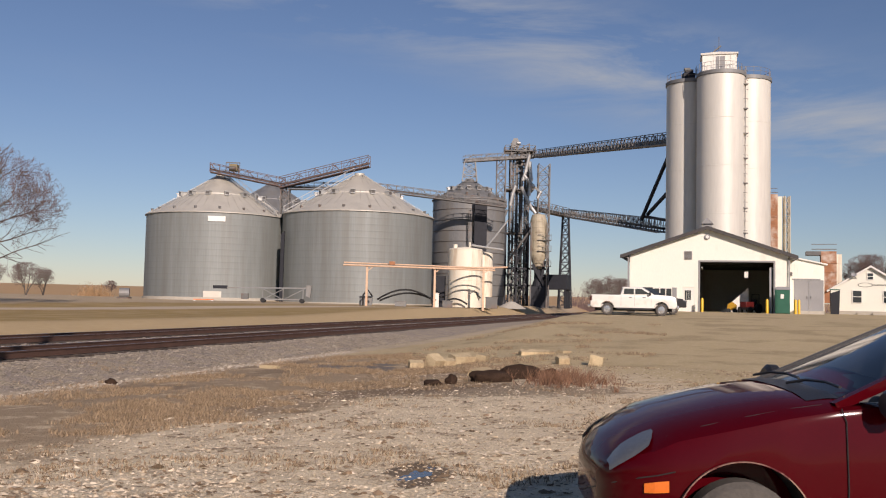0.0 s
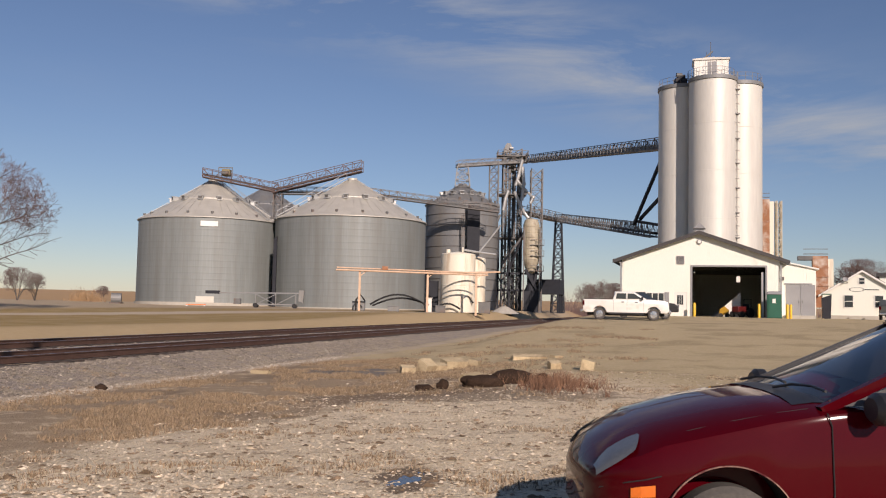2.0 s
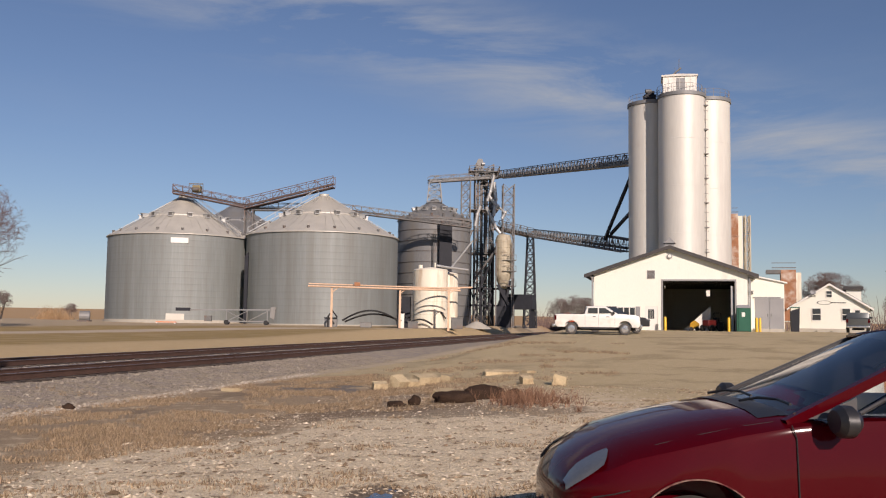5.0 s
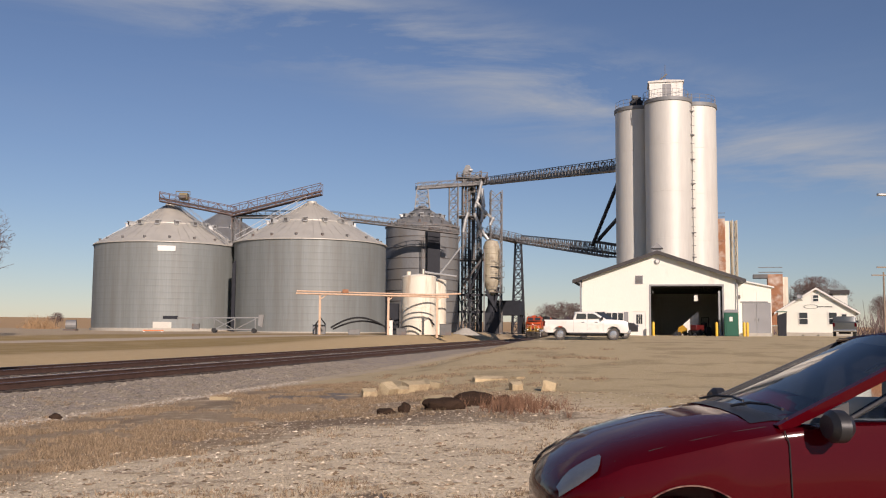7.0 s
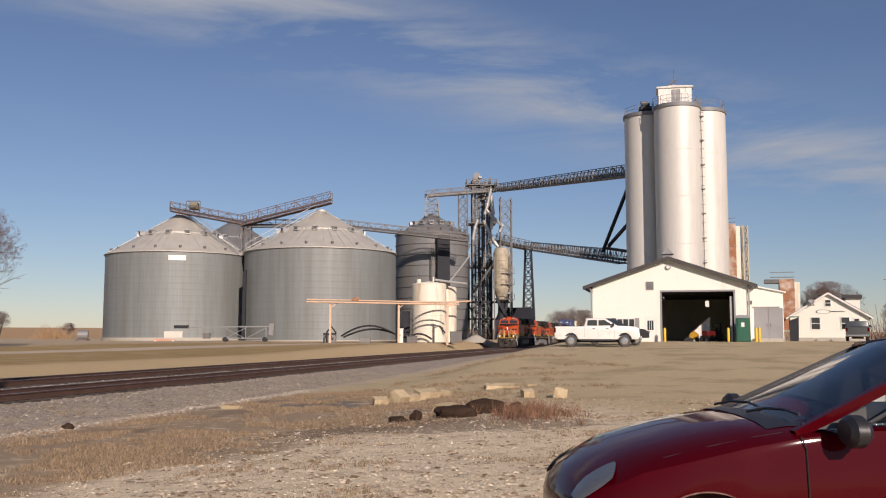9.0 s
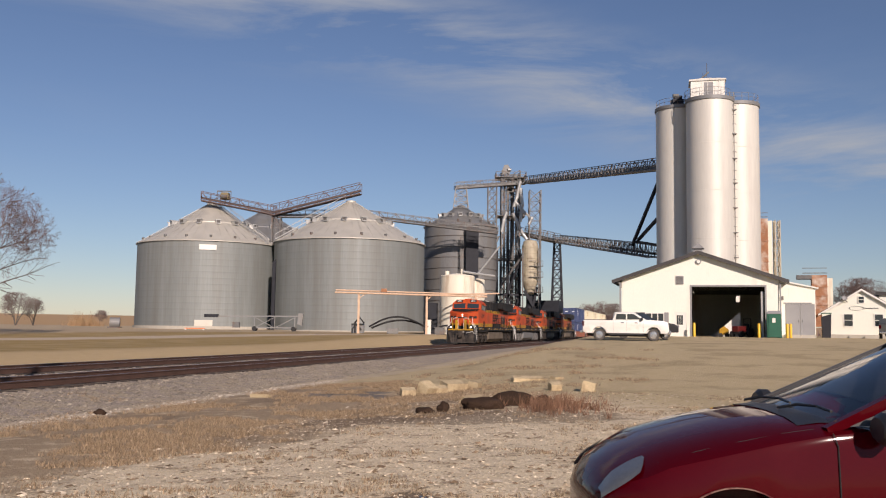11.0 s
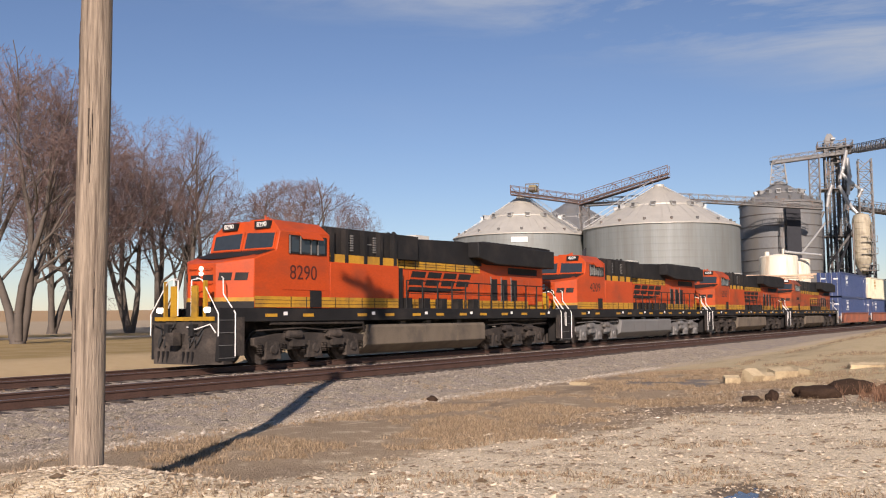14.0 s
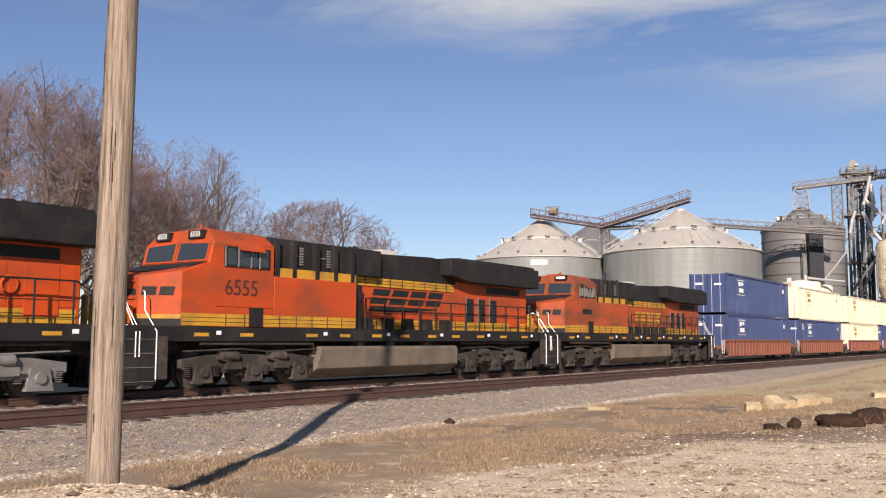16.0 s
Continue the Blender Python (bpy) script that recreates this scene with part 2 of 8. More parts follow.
BLACK = mat("black_rubber", (0.018, 0.018, 0.018), 0.75, 0.0, 0.3, 5, 60, 0.1)
DARK = mat("dark_interior", (0.10, 0.095, 0.09), 0.8, 0.0, 0.2, 1, 10, 0.05)
CONC = mat("concrete", (0.42, 0.39, 0.33), 0.9, 0.0, 0.15, 2.5, 40, 0.3)
YELLOW = mat("yellow_paint", (0.72, 0.44, 0.03), 0.5, 0.0, 0.12, 4, 40, 0.05)
GLASS_DARK = mat("dark_window_glass", (0.03, 0.037, 0.042), 0.06, 0.0, 0.1, 1, 4, 0.0, spec=0.8)
GATE_TAN = mat("tan_drive_paint", (0.22, 0.175, 0.09), 0.6, 0.0, 0.2, 1.5, 20, 0.05)
PIPE = mat("pale_orange_pipe", (0.62, 0.42, 0.28), 0.6, 0.0, 0.2, 2, 20, 0.05)
GREY_DOOR = mat("grey_door_paint", (0.25, 0.25, 0.25), 0.6, 0.0, 0.1, 1, 20, 0.04)

# ---- track and terrain ----
TRACK = radians(15.0)                  # the line's heading, clockwise from +y
DIR = Vector((math.sin(TRACK), math.cos(TRACK), 0))
LEFT = Vector((-math.cos(TRACK), math.sin(TRACK), 0))
FAR_LINE, NEAR_LINE, RAIL_Z = 21.9, 17.0, 0.15


def smooth(a, b, x):
    x = min(1, max(0, (x - a) / (b - a)))
    return x * x * (3 - 2 * x)


def on_line(s, lat, z=0.0):
    p = DIR * s + LEFT * lat
    return Vector((p.x, p.y, z))


def ground_z(x, y):
    """The land: a gravel lot, a ditch, the ballast bed, a yard that rises behind and far fields."""
    q, s, r = -x * math.cos(TRACK) + y * math.sin(TRACK), x * math.sin(TRACK) + y * math.cos(TRACK), math.hypot(x, y)
    lot = 1.03 * smooth(24, 60, y + 0.25 * x) + 0.27 * smooth(62, 80, y + 0.2 * x)
    mound = 0.58 * math.exp(-((x + 6.0) ** 2 / 9 + (y - 6.6) ** 2 / 1.3))
    ditch = -0.22 * math.exp(-((q - 7.2) / 2.4) ** 2) * (1 - smooth(30, 45, s))
    near = lot + mound + ditch
    bed = -0.06
    shoulder = -0.30 * (1 - smooth(40, 70, s)) + 0.2 * smooth(50, 110, s)
    yard = 0.28 + 0.62 * smooth(60, 105, s) + 0.35 * smooth(140, 175, y)
    if q < 12.2:
        z = near + (shoulder - near) * smooth(6.5, 11.5, q)
    elif q < 15.4:
        z = shoulder + (bed - shoulder) * smooth(12.2, 15.0, q)
    elif q < 23.6:
        z = bed
    else:
        z = bed + (-0.25 - bed) * smooth(23.6, 25.2, q) + (yard + 0.25) * smooth(25.5, 30, q)
    far = smooth(180, 700, r) * 4.5 + max(0, r - 700) * 0.0105
    z += far * (1 - 0.5 * smooth(0, 40, math.degrees(math.atan2(x, max(y, 1e-6)))))
    if r < 120:
        z += 0.035 * noise.noise((x * 0.5, y * 0.5, 0)) + (0.02 * noise.noise((x * 2.1, y * 2.1, 3)) if q < 13 else 0)
    return z


def ground_mat():
    m = bpy.data.materials.new("ground_cover")
    m.use_nodes = True
    n, l = m.node_tree.nodes, m.node_tree.links
    b = n["Principled BSDF"]
    b.inputs["Roughness"].default_value, b.inputs["Specular IOR Level"].default_value = 0.95, 0.15
    geo = n.new("ShaderNodeNewGeometry")

    def math_(op, *vals):
        k = n.new("ShaderNodeMath")
        k.operation = op
        for i, v in enumerate(vals):
            if isinstance(v, (int, float)):
                k.inputs[i].default_value = v
            else:
                l.new(v, k.inputs[i])
        return k.outputs[0]

    def dot(vec):
        k = n.new("ShaderNodeVectorMath")
        k.operation = "DOT_PRODUCT"
        l.new(geo.outputs["Position"], k.inputs[0])
        k.inputs[1].default_value = vec
        return k.outputs["Value"]

    def tex(scale, detail=4.0, rough=0.55, kind="ShaderNodeTexNoise"):
        k = n.new(kind)
        l.new(geo.outputs["Position"], k.inputs["Vector"])
        k.inputs["Scale"].default_value = scale
        if kind == "ShaderNodeTexNoise":
            k.inputs["Detail"].default_value, k.inputs["Roughness"].default_value = detail, rough
            return k.outputs["Fac"]
        return k

    def step(v, a, c):
        k = n.new("ShaderNodeMapRange")
        k.interpolation_type = "SMOOTHSTEP"
        k.inputs["From Min"].default_value, k.inputs["From Max"].default_value = a, c
        l.new(v, k.inputs["Value"])
        return k.outputs["Result"]

    def mix(f, a, c):
        k = n.new("ShaderNodeMix")
        k.data_type = "RGBA"
        for s, v in (("Factor", f), ("A", a), ("B", c)):
            if isinstance(v, tuple):
                k.inputs[s].default_value = (*v, 1)
            elif isinstance(v, (int, float)):
                k.inputs[s].default_value = v
            else:
                l.new(v, k.inputs[s])
        return k.outputs["Result"]

    q, s, y = dot(tuple(LEFT)), dot(tuple(DIR)), dot((0, 1, 0))
    n1, n2, n3, n4 = tex(0.35, 5), tex(2.2, 6, 0.6), tex(14, 5, 0.6), tex(60, 3)
    wob = math_("ADD", math_("MULTIPLY", math_("SUBTRACT", n1, 0.5), 4.0), math_("MULTIPLY", math_("SUBTRACT", n2, 0.5), 2.2))
    qw = math_("ADD", q, wob)
    vor = tex(26, kind="ShaderNodeTexVoronoi")
    peb = math_("MULTIPLY", vor.outputs["Distance"], 1.0)
    # gravel and bare dirt of the lot
    dirt = mix(step(n3, 0.35, 0.68), (0.66, 0.53, 0.345), (0.82, 0.70, 0.505))
    dirt = mix(step(n2, 0.5, 0.66), dirt, (0.54, 0.42, 0.275))
    dirt = mix(math_("MULTIPLY", step(n4, 0.54, 0.66), 0.8), dirt, (0.70, 0.62, 0.50))
    dirt = mix(math_("MULTIPLY", step(math_("ADD", math_("MULTIPLY", n3, 0.6), math_("MULTIPLY", n2, 0.4)), 0.55, 0.61), 0.7), dirt, (0.19, 0.13, 0.085))
    # dry grass
    grass = mix(n3, (0.225, 0.162, 0.104), (0.44, 0.333, 0.214))
    grass = mix(step(n2, 0.52, 0.68), grass, (0.57, 0.455, 0.31))
    grass = mix(math_("MULTIPLY", step(n1, 0.53, 0.62), 0.6), grass, (0.20, 0.14, 0.09))
    # ballast
    ball = mix(vor.outputs["Color"], (0.23, 0.195, 0.165), (0.44, 0.375, 0.315))
    ball = mix(step(n2, 0.42, 0.62), ball, (0.43, 0.355, 0.255))
    edge = math_("MAXIMUM", math_("SUBTRACT", 11.4, math_("MULTIPLY", s, 0.42)), 2.6)
    edge = math_("MINIMUM", edge, 7.6)
    col = mix(math_("MULTIPLY", step(math_("SUBTRACT", qw, edge), -0.7, 0.8), 0.95), dirt, grass)
    # the yard by the shed is packed dirt
    yard_d = mix(n2, (0.44, 0.345, 0.195), (0.60, 0.48, 0.29))
    yard_d = mix(math_("MULTIPLY", step(n1, 0.50, 0.64), 0.6), yard_d, (0.31, 0.235, 0.135))
    yard_d = mix(math_("MULTIPLY", step(n3, 0.5, 0.66), 0.55), yard_d, (0.68, 0.565, 0.38))
    yard_f = step(math_("ADD", math_("SUBTRACT", s, math_("MULTIPLY", q, 0.9)), math_("MULTIPLY", wob, 1.5)), 17, 22)
    col = mix(yard_f, col, yard_d)
    col = mix(math_("MULTIPLY", step(math_("ADD", q, math_("MULTIPLY", wob, 0.25)), 11.5, 11.9),
                    math_("MULTIPLY", math_("SUBTRACT", 1.0, step(q, 12.3, 12.7)), math_("MULTIPLY", step(n4, 0.35, 0.55), 0.9))), col, (0.52, 0.43, 0.32))
    # dark gravel washed out of the ballast, and mud round the puddle
    def spot(x, y, rx, ry):
        k = n.new("ShaderNodeMapping")
        k.inputs["Location"].default_value, k.inputs["Scale"].default_value = (-x / rx, -y / ry, 0), (1 / rx, 1 / ry, 0)
        l.new(geo.outputs["Position"], k.inputs["Vector"])
        ln = n.new("ShaderNodeVectorMath")
        ln.operation = "LENGTH"
        l.new(k.outputs["Vector"], ln.inputs[0])
        return math_("SUBTRACT", 1.0, step(math_("ADD", ln.outputs["Value"], math_("MULTIPLY", math_("SUBTRACT", n2, 0.5), 2.0)), 0.75, 1.05))

    col = mix(math_("MULTIPLY", spot(-2.6, 25.6, 1.35, 2.6), 0.9), col, mix(vor.outputs["Color"], (0.13, 0.115, 0.10), (0.26, 0.235, 0.21)))
    col = mix(math_("MULTIPLY", spot(-0.22, 8.8, 0.34, 0.75), 0.85), col, (0.12, 0.085, 0.06))
    col = mix(math_("MULTIPLY", spot(0.6, 17.6, 3.4, 1.6), 0.7), col, (0.17, 0.12, 0.08))
    col = mix(step(math_("ADD", q, math_("MULTIPLY", wob, 0.1)), 12.2, 12.8), col, ball)
    # beyond the line: mown grass, a gravel drive, stubble fields
    lawn = mix(n2, (0.29, 0.205, 0.085), (0.38, 0.275, 0.125))
    lawn = mix(math_("MULTIPLY", step(n1, 0.4, 0.65), 0.7), lawn, (0.44, 0.32, 0.165))
    col = mix(step(math_("ADD", q, math_("MULTIPLY", wob, 0.12)), 23.8, 24.6), col, mix(n2, (0.46, 0.335, 0.18), (0.56, 0.43, 0.255)))
    col = mix(step(math_("ADD", q, math_("MULTIPLY", wob, 0.3)), 29.0, 31.5), col, lawn)
    pale = mix(n2, (0.48, 0.39, 0.28), (0.58, 0.48, 0.36))
    drive = math_("ADD", math_("ADD", math_("MULTIPLY", q, 1.0), math_("MULTIPLY", s, 0.42)), math_("MULTIPLY", wob, 0.15))
    lane = math_("MULTIPLY", step(drive, 76.5, 78), math_("SUBTRACT", 1.0, step(drive, 84, 86)))
    lane = math_("MULTIPLY", lane, step(q, 30, 31))
    col = mix(lane, col, pale)
    site = math_("MULTIPLY", step(math_("ADD", drive, math_("MULTIPLY", wob, 3.0)), 98, 106), step(q, 26, 27))
    col = mix(site, col, mix(n1, (0.40, 0.31, 0.20), (0.50, 0.40, 0.28)))
    dist = n.new("ShaderNodeVectorMath")
    dist.operation = "LENGTH"
    l.new(geo.outputs["Position"], dist.inputs[0])
    col = mix(step(dist.outputs["Value"], 215, 260), col, mix(n1, (0.42, 0.27, 0.14), (0.52, 0.35, 0.19)))
    l.new(col, b.inputs["Base Color"])
    bp = n.new("ShaderNodeBump")
    bp.inputs["Strength"].default_value, bp.inputs["Distance"].default_value = 0.7, 0.05
    l.new(math_("ADD", math_("MULTIPLY", n3, 1.0), math_("SUBTRACT", math_("MULTIPLY", n4, 0.5), math_("MULTIPLY", peb, 0.5))), bp.inputs["Height"])
    l.new(bp.outputs["Normal"], b.inputs["Normal"])
    return m


def build_ground():
    g = Shape()
    rings = [0.0] + [0.8 * 1.035 ** i for i in range(0, 250)]
    rings = [r for r in rings if r < 4200]
    n = 300
    ang = [radians(-52 + 94 * i / 220) for i in range(221)] + [radians(42 + 266 * i / 80) for i in range(1, 80)]
    k = len(ang)
    g.v.append((0, 0, ground_z(0, 0)))
    for r in rings[1:]:
        for a in ang:
            x, y = r * math.sin(a), r * math.cos(a)
            g.v.append((x, y, ground_z(x, y)))
    for i in range(k):
        g.f.append((0, 1 + (i + 1) % k, 1 + i))
    for j in range(len(rings) - 2):
        for i in range(k):
            i2 = (i + 1) % k
            g.f.append((1 + j * k + i, 1 + j * k + i2, 1 + (j + 1) * k + i2, 1 + (j + 1) * k + i))
    g.m = [0] * len(g.f)
    me = bpy.data.meshes.new("ground")
    me.from_pydata(g.v, [], g.f)
    me.materials.append(ground_mat())
    me.shade_smooth()
    me.update()
    if me.polygons[500].normal.z < 0:
        me.flip_normals()
    return tagged(new("ground", me), "tan gravel lot, dry grass, ballast and stubble fields", "ground", kind="structure")


build_ground()


# ---- railway ----
RAIL_MAT = mat("rusty_rail", (0.10, 0.055, 0.04), 0.7, 0.3, 0.3, 2, 30, 0.1)
RAIL_HEAD = mat("polished_rail_head", (0.45, 0.43, 0.42), 0.3, 0.9, 0.1, 2, 30, 0.02)
TIE = mat("creosoted_tie", (0.055, 0.042, 0.034), 0.9, 0.0, 0.35, 4, 40, 0.4, (0.16, 0.13, 0.10), 0.35, 3, each=0.4)


def build_track(name, lat, s0, s1, near0, near1):
    t = thing(name, "rusty steel rails on dark wooden ties in ballast", "railway track", kind="structure")
    a, b = on_line(s0, 0), on_line(s1, 0)
    for side in (-0.75, 0.75):
        r = Shape()
        prof = [(-0.07, -0.03), (0.07, -0.03), (0.07, -0.015), (0.012, 0.0), (0.012, 0.105), (0.036, 0.115), (0.036, 0.146), (-0.036, 0.146), (-0.036, 0.115), (-0.012, 0.105), (-0.012, 0.0), (-0.07, -0.015)]
        r.loft([[on_line(s, lat + side + u, z) for u, z in prof] for s in (s0, s1)])
        rail = part("rail", r, RAIL_MAT, t)
        h = Shape()
        h.loft([[on_line(s, lat + side + u, z) for u, z in ((-0.03, 0.1465), (0.03, 0.1465), (0.027, 0.15), (-0.027, 0.15))] for s in (s0, s1)])
        part("rail_head", h, RAIL_HEAD, rail)
    tie = Shape().box(-0.115, 0.115, -1.3, 1.3, -0.2, -0.03)
    me = tie.mesh("tie", TIE)
    rest, rng = Shape(), random.Random(int(lat * 10))
    s = s0
    turn = pose(0, 0, 0, 0, 0, 75)
    while s < s1:
        p = on_line(s, lat + rng.uniform(-0.05, 0.05), rng.uniform(-0.012, 0.004))
        if near0 < s < near1:
            o = new("tie", me)
            o.parent = t
            o.matrix_basis = Matrix.Translation(p) @ turn @ pose(0, 0, 0, 0, 0, rng.uniform(-1.5, 1.5))
        else:
            rest.box(-0.115, 0.115, -1.3, 1.3, -0.2, -0.03, Matrix.Translation(p) @ turn)
        s += 0.52
    part("ties_beyond", rest, TIE, t)["kind"] = "stuff"
    return t


build_track("railway_track_main", FAR_LINE, -90, 420, 0, 75)
build_track("railway_track_second", NEAR_LINE, -90, 420, 0, 75)


# ---- grain bins ----
def grain_bin(label, x, y, z0, R, eave, peak, m_wall, m_roof, rings, vents=True, ladder_az=None, ribs=0, rings_dark=False):
    """A corrugated steel bin: stacked wall rings, a ribbed cone roof, vents and a cap."""
    b = thing("grain_bin", label, "grain bin", pose(x, y, z0), group="grain bins")
    H, P, n = eave - z0, peak - z0, 96
    wall = Shape()
    prof = []
    for i in range(rings):
        a, c = H * i / rings, H * (i + 1) / rings
        prof += [(R, a + 0.03), (R + 0.002, a + (c - a) * 0.25), (R, a + (c - a) * 0.5), (R + 0.002, a + (c - a) * 0.75), (R, c - 0.05), (R + 0.002, c - 0.04), (R + 0.002, c)]
    wall.lathe(prof, n)
    part("wall", wall, m_wall, b, smooth=True)
    part("base_ring", Shape().lathe([(R + 0.25, -0.8), (R + 0.25, 0.25), (R, 0.25)], n), CONC, b)
    for i in range(rings * rings_dark):
        z = H * (i + 1) / rings
        part("ring_seam", Shape().lathe([(R + 0.03, z - 0.16), (R + 0.09, z - 0.12), (R + 0.09, z - 0.02), (R + 0.03, z)], n), STEEL, b)
    for i in range(ribs):
        a = 2 * math.pi * i / ribs
        w = Shape()
        w.beam((math.cos(a) * (R + 0.06), math.sin(a) * (R + 0.06), 0.2), (math.cos(a) * (R + 0.06), math.sin(a) * (R + 0.06), H), 0.13)
        part("stiffener", w, m_wall, b)
    roof = Shape()
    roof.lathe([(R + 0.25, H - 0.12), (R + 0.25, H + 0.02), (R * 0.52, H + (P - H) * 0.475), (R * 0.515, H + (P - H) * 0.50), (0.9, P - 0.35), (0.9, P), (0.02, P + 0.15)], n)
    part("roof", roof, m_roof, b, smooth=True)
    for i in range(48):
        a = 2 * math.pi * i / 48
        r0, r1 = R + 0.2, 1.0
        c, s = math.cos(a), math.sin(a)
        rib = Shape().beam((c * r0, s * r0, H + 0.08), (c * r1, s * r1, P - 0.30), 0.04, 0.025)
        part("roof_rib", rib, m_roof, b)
    if vents:
        for i in range(14):
            a = 2 * math.pi * (i + 0.4) / 14
            c, s = math.cos(a), math.sin(a)
            v, rr = Shape(), R * 0.55
            z = H + (P - H) * 0.45
            mm = Matrix.Translation((c * rr, s * rr, z)) @ Matrix.Rotation(a, 4, "Z")
            v.box(-0.5, 0.55, -0.38, 0.38, -0.1, 0.55, mm)
            v.box(-0.5, 0.75, -0.45, 0.45, 0.55, 0.66, mm)
            part("roof_vent", v, STEEL_LIGHT, b)
            dk = Shape().box(0.552, 0.57, -0.33, 0.33, 0.05, 0.5, mm)
            part("vent_opening", dk, DARK, b)
        for i in range(18):
            a = 2 * math.pi * (i + 0.2) / 18
            c, s = math.cos(a), math.sin(a)
            part("eave_vent", Shape().rod((c * R * 0.93, s * R * 0.93, H + 0.5), (c * R * 0.93, s * R * 0.93, H + 1.05), 0.2, 0.26, 8), STEEL, b)
    if ladder_az is not None:
        a = radians(ladder_az)
        c, s = math.sin(a), math.cos(a)
        side = Vector((-s, c, 0)) * 0.35
        lad = Shape()
        top, bot = Vector((c * 1.2, s * 1.2, P)), Vector((c * (R + 0.3), s * (R + 0.3), H + 0.3))
        for k in (-1, 1):
            lad.beam(bot + k * side, top + k * side, 0.1)
            lad.beam(bot + k * side + Vector((0, 0, 0.9)), top + k * side + Vector((0, 0, 0.9)), 0.06)
            for i in range(9):
                p = bot.lerp(top, i / 8) + k * side
                lad.beam(p, p + Vector((0, 0, 0.9)), 0.05)
        for i in range(40):
            p = bot.lerp(top, i / 39)
            lad.beam(p - side, p + side, 0.08, 0.05)
        part("roof_stairs", lad, STEEL_LIGHT, b)
    return b


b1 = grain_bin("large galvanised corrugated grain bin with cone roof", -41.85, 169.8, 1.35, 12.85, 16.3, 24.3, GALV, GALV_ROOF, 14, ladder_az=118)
part("sign_plate", Shape().box(-1.45, 1.45, -0.04, 0.04, -0.45, 0.45, pose(2.7, -12.62, 13.75, 0, 0, 12)), WHITE, b1, "white sign plate")
part("wall_door", Shape().box(-1.5, 1.5, -0.1, 0.06, 0.2, 1.3, pose(2.4, -12.68, 0, 0, 0, 10.5)), GALV_ROOF, b1, "bright bare steel access panel")
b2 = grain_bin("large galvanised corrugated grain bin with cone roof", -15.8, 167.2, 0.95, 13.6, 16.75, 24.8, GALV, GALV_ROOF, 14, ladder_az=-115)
grain_bin("galvanised grain bin standing behind the front pair", -37.6, 199.0, 1.5, 13.3, 18.6, 26.8, GALV_OLD, GALV_OLD, 14)
grain_bin("grey ringed grain bin beside the elevator legs", 4.85, 185.0, 1.0, 7.3, 22.1, 26.6, GALV_OLD, GALV_OLD, 10, rings_dark=True)


# ---- concrete coloured steel silos ----
def silo(x, y, z0, R, top):
    s = thing("silo", "tall pale smooth steel silo behind the white shed", "silo", pose(x, y, z0), group="silos")
    H = top - z0
    part("shell", Shape().lathe([(R, 0), (R, H - 0.45)], 64), SILO, s, smooth=True)
    part("rim", Shape().lathe([(R, H - 0.45), (R + 0.13, H - 0.42), (R + 0.13, H), (R - 0.2, H), (0.01, H + 0.6)], 64), GALV_OLD, s, smooth=True)
    for i in range(4):
        part("shell_seam", Shape().lathe([(R + 0.004, H * (i + 1) / 5), (R + 0.018, H * (i + 1) / 5 + 0.03), (R + 0.004, H * (i + 1) / 5 + 0.06)], 64), SILO, s)
    return s


sl = silo(29.9, 112.2, 1.3, 2.8, 29.3)
sc = silo(32.2, 107.15, 1.3, 2.72, 29.2)
sr = silo(36.0, 109.6, 1.3, 2.8, 29.2)
rng = random.Random(4)
lad = Shape()
lx, ly = 34.55, 106.2
for k in (-0.24, 0.24):
    lad.beam((lx + k, ly, 3), (lx + k, ly, 30), 0.07)
for i in range(85):
    lad.beam((lx - 0.24, ly, 3.2 + i * 0.315), (lx + 0.24, ly, 3.2 + i * 0.315), 0.04)
for i in range(24):
    z = 4 + i * 1.1
    lad.lathe([(0.4, z), (0.4, z + 0.06)], 12, (lx, ly - 0.3, 0), 170, 370)
for i in range(9):
    lad.box(lx - 0.35, lx + 0.35, ly - 0.75, ly, 4.5 + i * 2.9, 4.6 + i * 2.9)
    lad.beam((lx, ly, 4.5 + i * 2.9), (33.2, 107.2, 4.5 + i * 2.9), 0.06)
ladder = thing("caged_ladder", "grey steel caged ladder up the silo", "ladder")
part("cage", lad, STEEL, ladder)
hh = thing("silo_headhouse", "white sheet metal headhouse on top of the silos", "headhouse", pose(31.9, 107.0, 29.2, 0, 0, -14))
part("wall", Shape().box(-1.95, 1.95, -1.5, 1.5, 0, 2.0), WHITE, hh, bevel=0.04)
part("roof", Shape().prism([(-2.1, 1.95), (2.1, 1.95), (2.1, 2.12), (0, 2.25), (-2.1, 2.12)], -1.65, 1.65), SILO, hh)
part("door", Shape().box(-0.4, 0.6, -1.53, -1.5, 0.1, 1.75), GREY_DOOR, hh)
for i in range(7):
    part("wall_rib", Shape().box(-1.9 + i * 0.63, -1.86 + i * 0.63, -1.54, -1.5, 0, 2), WHITE, hh)
mast = Shape().rod((0.0, 0, 2.2), (0.0, 0, 4.5), 0.04, 0.03, 6).rod((-0.5, 0, 2.2), (-0.45, 0, 3.4), 0.03, 0.02, 6)
mast.beam((-1.0, -0.6, 2.2), (0.2, -0.6, 3.2), 0.16)
part("antenna", mast, STEEL, hh)
hd = thing("rooftop_drive", "dark conveyor drive unit on the silo roof", "drive unit", pose(29.4, 111.0, 29.3))
part("drive_box", Shape().box(-0.7, 0.7, -0.5, 0.5, 0, 0.9).box(-0.4, 0.5, -0.4, 0.4, 0.9, 1.35), STEEL_BLUE, hd, bevel=0.03)
